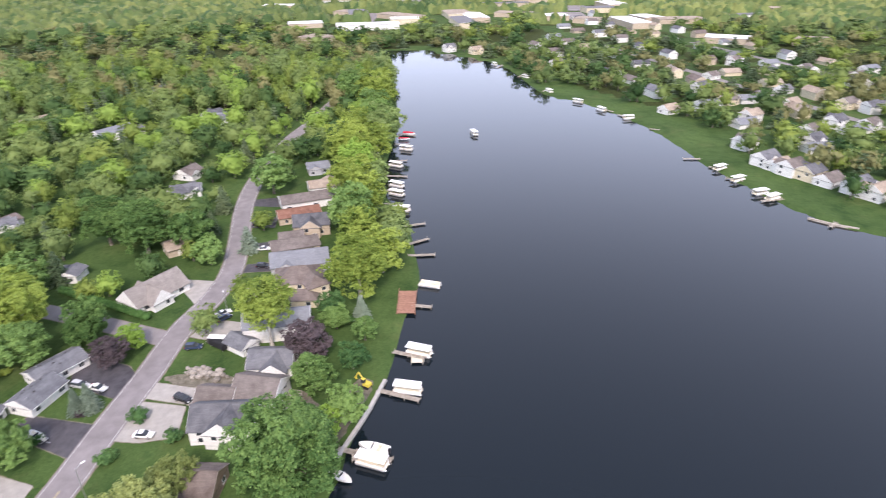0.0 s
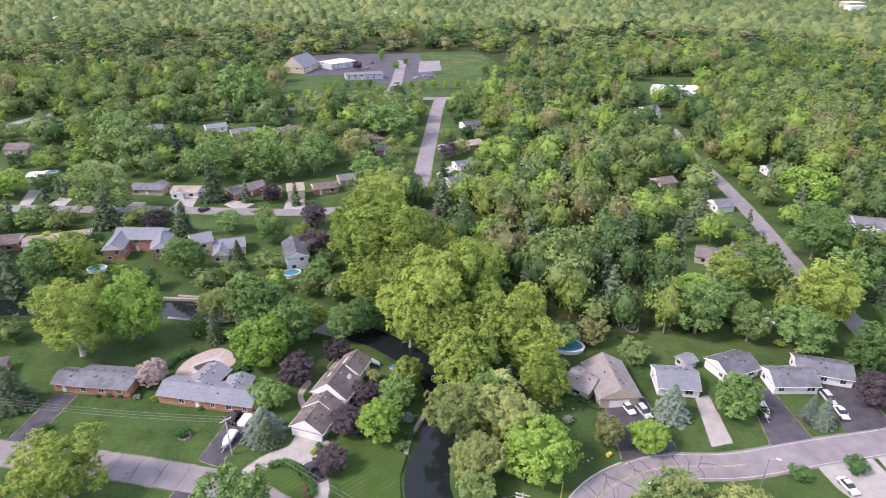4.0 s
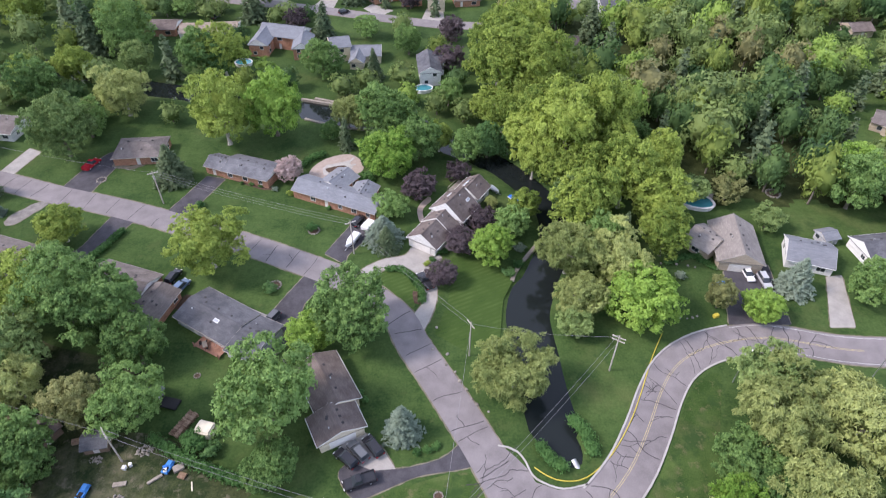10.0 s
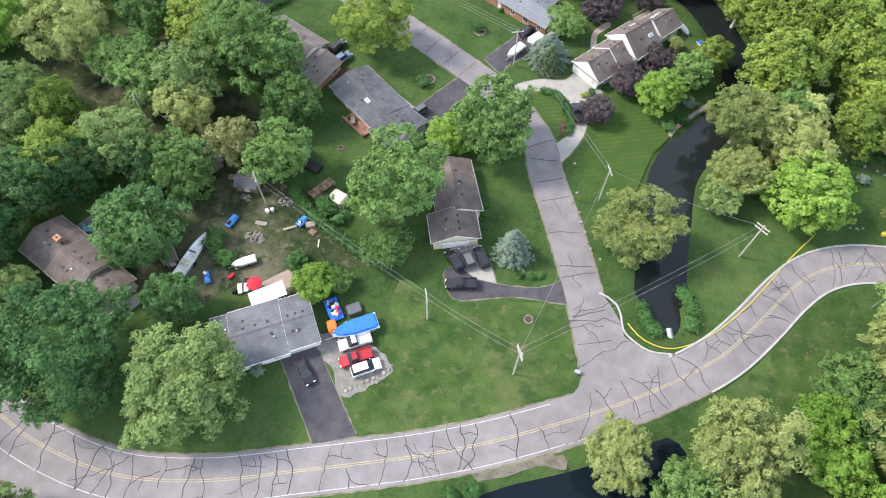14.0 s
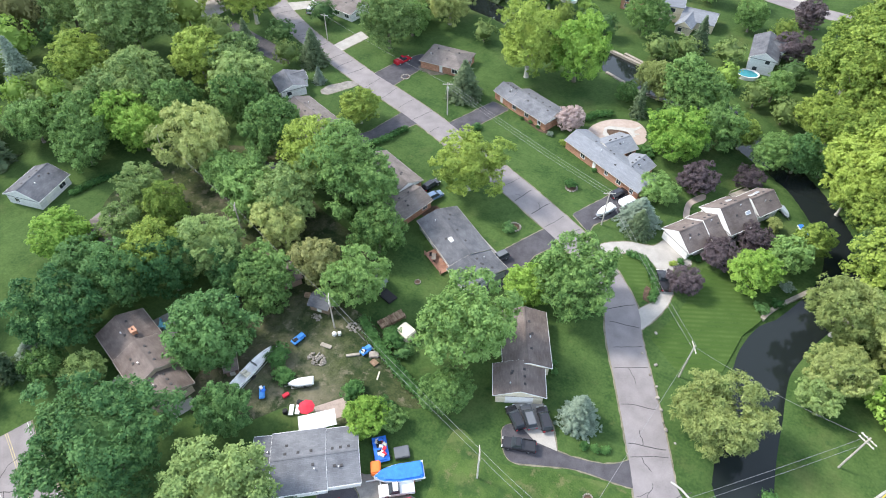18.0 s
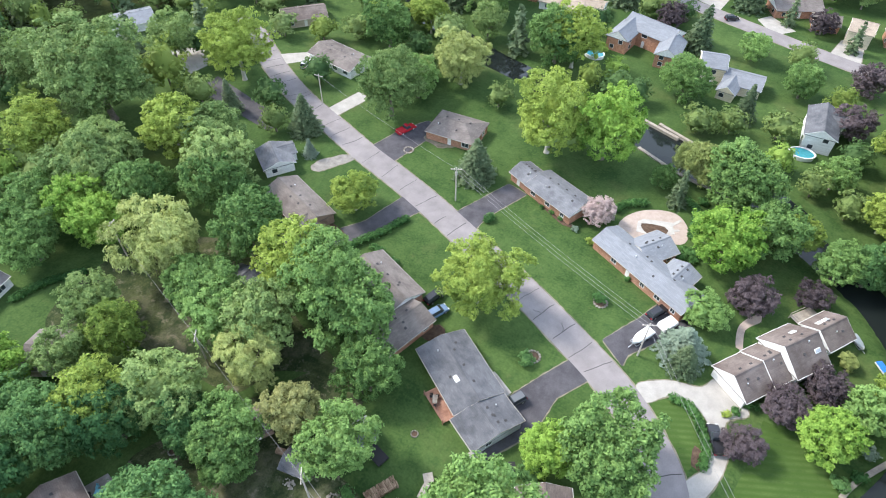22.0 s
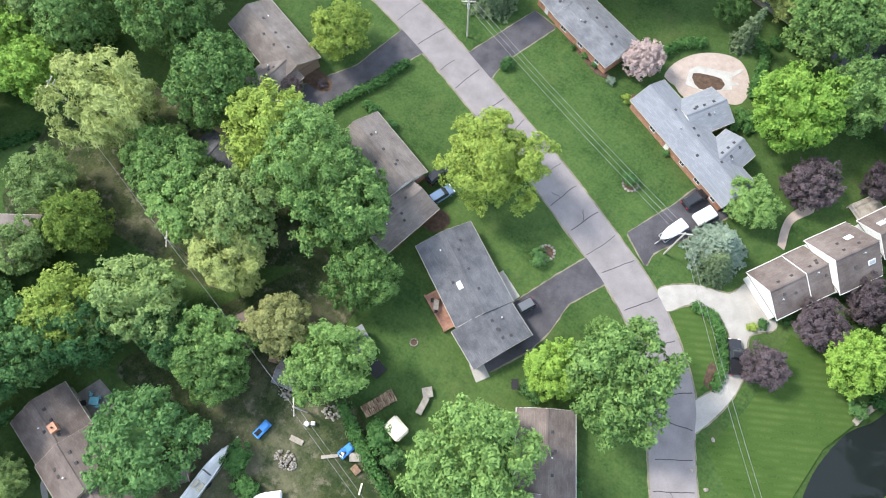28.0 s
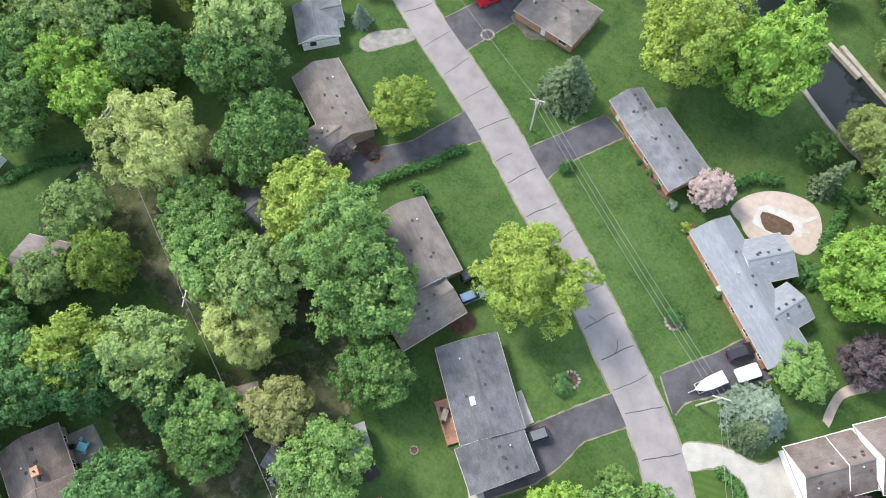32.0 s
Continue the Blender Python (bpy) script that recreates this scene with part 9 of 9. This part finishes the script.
tree("lime", -114.6, 39.8, 10.8, 7)
tree("deep", -96.2, 26.2, 14.6, 8.6)
tree("olive", -83.7, 21.5, 7.8, 3.8)
tree("blue", -99.5, 19.5, 3.1, 2.7)
tree("blue", -179.4, 73.5, 16.4, 5.6)
tree("maple", -154.5, 60.5, 12.7, 6.5)
tree("deep", -105.4, 37.3, 9.9, 5.8)
tree("lime", 55.8, 29.8, 7.2, 4.2)
tree("lime", 47.1, 30.7, 3.1, 2.7)
tree("maple", 37, 108, 13, 5.2)
tree("yellow", 36, 130, 18, 6.2)
tree("yellow", 44, 138, 20, 6.5)
tree("yellow", 55, 134, 20, 6.5)
tree("deep", 36.9, 158.3, 11.5, 4.8)
tree("yellow", 32, 164.7, 7.8, 4.2)
tree("maple", 53.9, 155, 9.7, 4.8)
tree("yellow", 44.9, 168.8, 8.6, 4.2)
tree("maple", 51.3, 140, 9.6, 4.8)
tree("yellow", 57.9, 146.6, 10.6, 4.8)
tree("yellow", 11.9, 168, 10.9, 5.4)
tree("yellow", 46.8, 162.2, 10.5, 5.4)

tree("deep", 11.5, 149.5, 11, 4.6)
tree("yellow", 23.5, 139.5, 15, 5.6)
tree("olive", 31.5, 121.5, 14, 5.2)
tree("deep", 31, 127, 9, 4.2)
tree("deep", 17.5, 151, 9, 4.2)
tree("lime", 18, 478, 7, 2.6)
tree("lime", 26, 479, 7, 2.6)
tree("maple", 34, 480, 7.5, 2.8)
tree("lime", 43, 482, 7, 2.6)
tree("maple", 52, 484, 7, 2.6)
tree("yellow", 82, 470, 7, 2.6)
tree("yellow", 90, 469, 7, 2.6)
tree("lime", 99, 468, 7, 2.6)
tree("yellow", 108, 467, 7, 2.6)
tree("lime", 117, 466, 7, 2.6)
tree("lime", 126, 465, 7, 2.6)
tree("purple", 50, 560, 8, 4)
tree("yellow", 76, 600, 7, 2.5)
tree("lime", 84, 560, 7, 3)
tree("yellow", 95, 575, 7, 2.5)
tree("lime", 80, 625, 8, 3)

GARDENS = [
    (131.8, 160, 18.85), (206.7, 175.5, 15.95), (215.6, 238.5, 15.95), (182.9, 374, 18.85),
    (339.9, 201.9, 18.85), (166.3, 123.2, 10.15), (380.1, 158, 14.5), (366.7, 149.4, 14.5),
    (243, 120.3, 14.5), (269.2, 128.4, 14.5), (154.6, 233.9, 13.05), (162.4, 203.8, 13.05),
    (213.9, 354.8, 14.5), (362.1, 261.6, 15.95), (415.6, 345.5, 17.4), (452.4, 226.9, 17.4),
    (546.6, 228.5, 17.4), (176.5, 120.2, 13), (149.8, 92.7, 8), (164.2, 127, 7),
    (165.2, 195.9, 13), (289.9, 462.6, 25), (318.8, 455.1, 25), (321.1, 145.5, 10),
    (318.1, 213.7, 10), (387.9, 120.8, 8), (248.1, 406.6, 20), (267.5, 407.3, 22),
    (184.1, 362.4, 11), (101.7, 353.5, 12), (88.6, 314.9, 10), (-436.3, 684.3, 28),
    (-369.8, 593, 16), (-193.8, 362.2, 10), (-133.4, 308.2, 9), (-105.7, 304.3, 9),
    (-71.8, 283.3, 9), (-48.8, 275.9, 8), (-24.3, 268.9, 8),
]
OPEN = [(-16, 444, 150, 505), (-12, 505, 182, 650), (238, 418, 325, 466), (80, 425, 125, 500)]
# ---------------------------------------------------------------- markings
for off in (-0.16, 0.16):
    stripe("centre_line", main_line, off, 0.10, 0.068, M["yellow_line"], main_road, 0, nearest(main_line, (87.8, 76.0)))
stripe("edge_line", main_line, 3.35, 0.10, 0.068, M["white_line"], main_road, 0, nearest(main_line, (9.3, 36.5)))
stripe("edge_line", main_line, 3.35, 0.10, 0.068, M["white_line"], main_road, nearest(main_line, (60.3, 86.8)))
stripe("edge_line", main_line, -3.35, 0.10, 0.068, M["white_line"], main_road, 0, nearest(main_line, (17.2, 36.4)))
stripe("edge_line", main_line, -3.35, 0.10, 0.068, M["white_line"], main_road, nearest(main_line, (61.5, 78.8)))
cracks(main_line, 3.6, 0.066, main_road, 3.4, 1, 0, 84, 0.88)
cracks(side_line, 3.2, 0.058, side_road, 6.0, 2, 0, None, 0.15)
cracks(side_line[:9], 6.0, 0.0635, side_road, 1.6, 9, 0, None, 0.9)


# ---------------------------------------------------------------- suburb and town beyond the lake
def suburb():
    rnd = random.Random(12)
    tints = (("greybrown", "white"), ("grey", "white"), ("tan", "cream"), ("charcoal", "white"), ("brown", "tan"), ("bluegrey", "white"))
    for rowx, n in ((-1, 9), (0, 10), (1, 11), (2, 12), (3, 12)):
        for k in range(n):
            u, v = 60 + k * 46 + rnd.uniform(-9, 9), 75 + rowx * 62 + rnd.uniform(-8, 8)
            x, y = 250 + u * 0.90 + v * 0.62, -190 + u * 0.30 - v * 0.62
            if wetness(np.array([x]), np.array([y]))[0] > -24:
                continue
            roof, wall = rnd.choice(tints)
            a = 0.3 + rnd.choice((0, math.pi / 2)) + rnd.uniform(-0.15, 0.15)
            c, q = math.cos(a) * 7, math.sin(a) * 7
            house("pale suburban house beyond the lake", roof, wall, [(round(x - c, 1), round(y - q, 1), round(x + c, 1), round(y + q, 1), 9, rnd.choice((3.0, 5.2)), 2.4)], seed=k, detail=0)
    for k in range(34):
        x, y = rnd.uniform(780, 1500), rnd.uniform(-420, 260)
        a = 0.2 + rnd.choice((0, math.pi / 2))
        h = rnd.uniform(14, 38)
        c, q = math.cos(a) * h, math.sin(a) * h
        house("pale flat-roofed building of the town", rnd.choice(("white", "white", "darkflat", "tan")), rnd.choice(("tan", "white", "cream")), [(round(x - c, 1), round(y - q, 1), round(x + c, 1), round(y + q, 1), rnd.uniform(18, 34), 7, 0.6)], seed=k, detail=0, name="building", category="building")
    for k in range(9):
        x, y, w = rnd.uniform(800, 1400), rnd.uniform(-350, 200), rnd.uniform(30, 70)
        plate("parking_lot", "pale asphalt parking lot of the town", M["road"], [(x - w, y - 22), (x + w, y - 22), (x + w, y + 22), (x - w, y + 22)], 0.5)
        OPEN.append((x - w, y - 26, x + w, y + 26))


suburb()


def far_buildings():
    """Pale roofs of works and houses that stand out of the distant woods."""
    rnd = random.Random(31)
    for k in range(46):
        a, d = radians(rnd.uniform(-34, 70)), rnd.uniform(950, 3300)
        x, y = math.sin(a) * d, math.cos(a) * d
        z = float(ground_height(np.array([x]), np.array([y]))[0])
        L, W, H = rnd.uniform(12, 30) * (d / 1200), rnd.uniform(12, 22), rnd.uniform(12, 17)
        root = thing("building", "distant pale flat-roofed building above the trees", "building", pose(x, y, z, 0, 0, rnd.uniform(-25, 25)))
        bm = bmesh.new()
        box(bm, -L / 2, -W / 2, -3, L / 2, W / 2, H)
        part("wall", bm, WALL[rnd.choice(("white", "tan", "cream"))], root)
        bm = bmesh.new()
        box(bm, -L / 2 - 0.4, -W / 2 - 0.4, H, L / 2 + 0.4, W / 2 + 0.4, H + 0.6)
        part("roof", bm, R[rnd.choice(("white", "grey", "tan", "white"))], root)


far_buildings()
for off, z in ((62, 0.05), (186, 0.055)):
    road("pale suburban street beyond the lake", [(250 + u * 0.90 + (off + 44) * 0.62, -190 + u * 0.30 - (off + 44) * 0.62) for u in (30, 150, 300, 450, 600)], 7.0, z)


# ---------------------------------------------------------------- scattered trees
LOW, LOWLEAF = {}, {"spruce": "spruce"}
for key, lf, kw in (("maple", "mixed", dict(flat=0.82)), ("deep", "shade", dict(flat=0.8, ragged=0.12)), ("yellow", "gold", dict(flat=0.95, ragged=0.3)),
                    ("olive", "dull", dict(flat=0.92, ragged=0.3)), ("rust", "bronze", dict(flat=0.92, ragged=0.25)), ("lime", "fresh", dict(flat=0.85))):
    LOWLEAF[key] = lf
    LOW[key] = [broad_crown(301 + k + len(key) * 7, 720, 22, 5, size=0.42, core=0.66, up=0.1, **kw) for k in range(3)]
LOW["spruce"] = [conifer_crown(331 + k, 9, 7, 10.0, 2.6, 2, 0.42) for k in range(2)]


THIN = {k: [conifer_crown(351, 7, 6, 10.0, 2.6, 2, 0.5)] if k == "spruce" else [broad_crown(361 + i + len(k) * 5, 230, 14, 3, size=0.7, core=0.76, up=0.0, flat=0.9, ragged=0.3) for i in range(2)] for k in LOW}


def joined_trees(rows, shapes):
    """Trees too many to pick apart, one joined piece for each kind."""
    rng = np.random.default_rng(9)
    prism = np.array([(math.cos(a), math.sin(a)) for a in np.linspace(0, 2 * math.pi, 5, endpoint=False)])
    wood_co, wood_q = [], []
    for kind, variants in shapes.items():
        mine = [r for r in rows if r[0] == kind]
        if not mine:
            continue
        nr, nh, clear = (2.6, 10.0, 0.04) if kind == "spruce" else (5.0, 10.0 * 0.87, 0.07)
        co, quads, tris, n0 = [], [], [], 0
        for i, (_, x, y, h, r) in enumerate(mine):
            c, q, t = variants[i % len(variants)]
            a = rng.uniform(0, 6.28)
            rot = np.array([[math.cos(a), -math.sin(a), 0], [math.sin(a), math.cos(a), 0], [0, 0, 1]])
            co.append((c @ rot.T) * np.array([r / nr, r / nr, h * (1 - clear) / nh]) + np.array([x, y, h * clear]))
            quads.append(q + n0)
            tris.append(t + n0)
            n0 += len(c)
            b = len(wood_co) * 10
            low = np.concatenate([prism * 0.3, np.full((5, 1), -0.2)], 1)
            top = np.concatenate([prism * 0.16, np.full((5, 1), h * 0.5)], 1)
            wood_co.append(np.concatenate([low, top]) + np.array([x, y, 0]))
            wood_q += [(b + j, b + (j + 1) % 5, b + 5 + (j + 1) % 5, b + 5 + j) for j in range(5)]
        tagged(new("woodland", mesh_of("woodland", np.concatenate(co), np.concatenate(quads), LEAF[LOWLEAF[kind]], np.concatenate(tris))), "leafy " + ("mixed" if kind == "maple" else kind) + " green tree crowns of the wood", "woodland", kind="stuff")
    tagged(new("woodland_trunks", mesh_of("woodland_trunks", np.concatenate(wood_co), wood_q, M["bark"])), "grey brown trunks of the wood", "trunks", kind="stuff")


CLEAR = [(-125, 60, 10, 150), (0, 60, 62, 100), (-60, 10, 75, 62), (0, 85, 30, 110), (60, 100, 112, 128), (60, 62, 140, 100), (-150, 20, -60, 100)]


def in_wood(x, y):
    return (22 < x < 118 and 128 < y < 250) or (110 < x < 330 and 235 < y < 420) or (390 < x < 520) or (y > 470) or (x < -200)


def scatter_trees():
    """Trees between the streets, clear of roads, houses, water and the trees already placed."""
    rnd = random.Random(77)
    cells = {}
    for x, y, r in TREE_SPOTS:
        cells.setdefault((int(x // 18), int(y // 18)), []).append((x, y, r))
    want = [(rnd.uniform(-330, 520), rnd.uniform(-20, 560), rnd.random(), rnd.random(), rnd.random()) for i in range(15000)]
    px, py = np.array([w[0] for w in want]), np.array([w[1] for w in want])
    free = wetness(px, py) < -2.5
    for line, half in ROADS:
        free &= near_line(px, py, line[::2] + line[-1:]) > half + (4.0 if line is main_line or line is side_line else 4.6)
    house_gap = np.full(px.shape, 1e9)
    for b in BLOCKED:
        gap = near_line(px, py, [Vector((b[3], b[4])), Vector((b[5], b[6]))]) - b[7]
        free &= gap > (4.0 if b[1] < 320 else 9.0)
        house_gap = np.minimum(house_gap, np.where((px ** 2 + py ** 2) < b[0] ** 2 + b[1] ** 2, gap, gap + 14))
    for x0, y0, x1, y1 in CLEAR + OPEN:
        free &= ~((px > x0) & (px < x1) & (py > y0) & (py < y1))
    for x, y, r in GARDENS:
        free &= np.hypot(px - x, py - y) > r * (0.72 if x > 105 else 1)
    lane = np.minimum(near_line(px, py, ROADS[2][0][::2]), near_line(px, py, ROADS[3][0][::2]))
    ang, dist = np.degrees(np.arctan2(px, py)), np.hypot(px, py)
    free &= (dist > 60) & (ang > np.where(dist < 290, -98, -48)) & (ang < 112)
    rows = []
    for k, (x, y, a, b, c) in enumerate(want):
        if not free[k]:
            continue
        wood = in_wood(x, y)
        if not wood and a > (0.5 if -190 < x < 60 and 215 < y < 300 else 0.85):
            continue
        r = 3.6 + 4.6 * b ** 1.6 if not wood else 4.4 + 3.8 * b * b
        gx, gy = int(x // 18), int(y // 18)
        if any((x - u) ** 2 + (y - v) ** 2 < ((r + q) * (0.62 if wood else 0.74)) ** 2 for i in (-1, 0, 1) for j in (-1, 0, 1) for u, v, q in cells.get((gx + i, gy + j), ())):
            continue
        kind = rnd.choice(("maple", "yellow", "deep", "olive", "maple", "lime", "rust", "maple", "spruce", "deep", "yellow") if wood else ("maple", "deep", "maple", "olive", "spruce", "maple", "yellow", "deep", "lime"))
        h = min(r * 2.2, 15) + 6 * c if wood else min(r * 2.0, 13) + 3 * c
        if lane[k] < 16:
            r, h = min(r, 4.4), h * 0.7
        if house_gap[k] < (12 if x > 105 else 24) and kind != "spruce":
            r, h = min(r, 4.6), min(h, 8.0)
        if kind == "spruce":
            r, h = r * 0.62, h * 0.95
        rows.append((dist[k], kind, round(x, 1), round(y, 1), h, r))
        cells.setdefault((gx, gy), []).append((x, y, r))
    rows.sort()
    single = max(0, 298 - len(TREE_SPOTS))
    for _, kind, x, y, h, r in rows[:single]:
        tree(kind, x, y, h, r, far=True)
    joined_trees([r[1:] for r in rows[single:]], LOW)


scatter_trees()


NEARER = 880


def far_woods():
    """Tree crowns between the gardens and the distant canopy, joined in a few pieces."""
    rng = np.random.default_rng(5)
    d = 150.0
    spots = []
    while d < NEARER + 30:
        step = max(13.0, d * 0.030)
        n = int(radians(215) * d / step)
        a = np.linspace(radians(-62), radians(153), n) + rng.normal(0, 0.4 * step / d, n)
        rr = d + rng.normal(0, 0.35 * step, n)
        spots.append(np.stack([np.sin(a) * rr, np.cos(a) * rr, np.full(n, step)], 1))
        d += step * 0.9
    s = np.concatenate(spots)
    px, py = s[:, 0], s[:, 1]
    wet = wetness(px, py)
    ok = wet < -7
    ok &= ~((py < -30) & (px < 480) & (wet > -30))
    near = (px > -330) & (px < 520) & (py > -20) & (py < 560)
    ok &= ~near
    for line, half in ROADS:
        ok &= near_line(px, py, line[::3] + line[-1:]) > half + 5
    for b in BLOCKED:
        d = np.hypot(px - b[0], py - b[1])
        ok &= d > b[2] + (2.5 if b[0] < 700 else 14)
    for x0, y0, x1, y1 in OPEN:
        ok &= ~((px > x0) & (px < x1) & (py > y0) & (py < y1))
    for x, y, r in GARDENS:
        ok &= np.hypot(px - x, py - y) > r
    ok &= (rng.random(len(s)) < 0.88) & (np.hypot(px, py) < NEARER)
    rows = []
    for x, y, step in s[ok]:
        r = rng.uniform(0.8, 1.3) * max(5.8, step * 0.38)
        rows.append((("maple", "deep", "olive", "yellow", "maple", "rust", "spruce")[rng.integers(0, 7)], x, y, rng.uniform(8, 15), r))
    joined_trees(rows, THIN)


def canopy_material():
    """Distant treetops: each crown its own green, with finer leaf grain."""
    m = material("distant_canopy", (0.06, 0.1, 0.039), (0.165, 0.215, 0.084), scale=0.006, fine=0.3, rough=0.8, coarse=0.0012, spec=0.1)
    n, l = m.node_tree.nodes, m.node_tree.links
    p = n["Principled BSDF"]
    colour = p.inputs["Base Color"].links[0].from_socket
    geo = n.new("ShaderNodeNewGeometry")
    cell = n.new("ShaderNodeTexVoronoi")
    cell.inputs["Scale"].default_value = 0.065
    l.new(geo.outputs["Position"], cell.inputs["Vector"])
    one = n.new("ShaderNodeSeparateColor")
    l.new(cell.outputs["Color"], one.inputs[0])
    tone = n.new("ShaderNodeValToRGB")
    tone.color_ramp.elements[0].color, tone.color_ramp.elements[1].color = (0.40, 0.55, 0.50, 1), (1.30, 1.12, 0.95, 1)
    l.new(one.outputs[0], tone.inputs[0])
    mul = n.new("ShaderNodeMix")
    mul.data_type, mul.blend_type = "RGBA", "MULTIPLY"
    mul.inputs[0].default_value = 1.0
    l.new(colour, mul.inputs[6])
    l.new(tone.outputs[0], mul.inputs[7])
    l.new(mul.outputs[2], p.inputs["Base Color"])
    return m


def far_canopy():
    """The treetops beyond the town as one rolling sheet of domed crowns."""
    rings = [NEARER - 40.0]
    while rings[-1] < 4700:
        rings.append(rings[-1] * 1.0075)
    a = np.arange(radians(-64), radians(155), 0.003)
    d = np.array(rings)[:, None] * np.ones((1, len(a)))
    px, py = np.sin(a)[None] * d, np.cos(a)[None] * d
    cell = 15.0
    gx, gy = np.floor(px / cell), np.floor(py / cell)
    top = np.full(px.shape, -9.0)
    for i in (-1, 0, 1):
        for j in (-1, 0, 1):
            u, v = gx + i, gy + j
            h1 = np.modf(np.abs(np.sin(u * 127.1 + v * 311.7) * 43758.5453))[0]
            h2 = np.modf(np.abs(np.sin(u * 269.5 + v * 183.3) * 24634.6345))[0]
            h3 = np.modf(np.abs(np.sin(u * 113.5 + v * 271.9) * 35412.7821))[0]
            r = 5.0 + 5.2 * h3
            q = 1 - (np.hypot(px - (u + 0.15 + 0.7 * h1) * cell, py - (v + 0.15 + 0.7 * h2) * cell) / r) ** 2
            top = np.maximum(top, np.where(h3 > 0.08, (6 + 8 * h1) * np.maximum(q, 0) ** 0.4 + 5 * h2 * (q > 0), 0))
    top = np.maximum(top, 0.5) + np.random.default_rng(8).normal(0, 0.9, top.shape)
    top[0] = -4.0
    flat_x, flat_y = px.ravel(), py.ravel()
    z = ground_height(flat_x, flat_y) + top.ravel()
    wet = wetness(flat_x, flat_y)
    bare = wet > -9
    for b in BLOCKED:
        if math.hypot(b[0], b[1]) > NEARER - 120:
            bare |= np.hypot(flat_x - b[0], flat_y - b[1]) < b[2] + 16
    for x0, y0, x1, y1 in OPEN:
        bare |= (flat_x > x0) & (flat_x < x1) & (flat_y > y0) & (flat_y < y1)
    z[bare] = ground_height(flat_x[bare], flat_y[bare]) - 6.0
    ny, nx = px.shape
    i = np.arange(nx - 1)[None] + np.arange(ny - 1)[:, None] * nx
    quads = np.stack([i, i + nx, i + nx + 1, i + 1], -1).reshape(-1, 4)
    me = mesh_of("woodland", np.stack([flat_x, flat_y, z], 1), quads, canopy_material())
    tagged(new("woodland", me), "distant woodland canopy in mixed greens", "woodland", kind="stuff")


far_canopy()
far_woods()


def wood_floor():
    """Litter and undergrowth on the ground below the woods, deep shade put into its colour."""
    me = ground.data
    c = np.empty(len(me.polygons) * 3)
    me.polygons.foreach_get("center", c)
    px, py = c[0::3], c[1::3]
    jag = np.sin(px * 0.37 + 1.3 * np.sin(py * 0.21)) * 2.5
    x, y = px + jag, py + jag
    wood = ((x > 22) & (x < 118) & (y > 130) & (y < 250)) | ((x > 110) & (x < 330) & (y > 235) & (y < 420)) | (x > 390) | (y > 470) | (x < -205)
    wet = wetness(px, py)
    wood &= (wet < -6) & ((wet < -34) | (py > 60))
    for line, half in ROADS:
        wood &= near_line(px, py, line[::3] + line[-1:]) > half + 7
    for b in BLOCKED:
        wood &= np.hypot(px - b[0], py - b[1]) > b[2] + 7
    for x0, y0, x1, y1 in OPEN:
        wood &= ~((px > x0) & (px < x1) & (py > y0) & (py < y1))
    for gx, gy, r in GARDENS:
        wood &= np.hypot(px - gx, py - gy) > r + 1
    me.polygons.foreach_set("material_index", wood.astype(np.int32))


wood_floor()
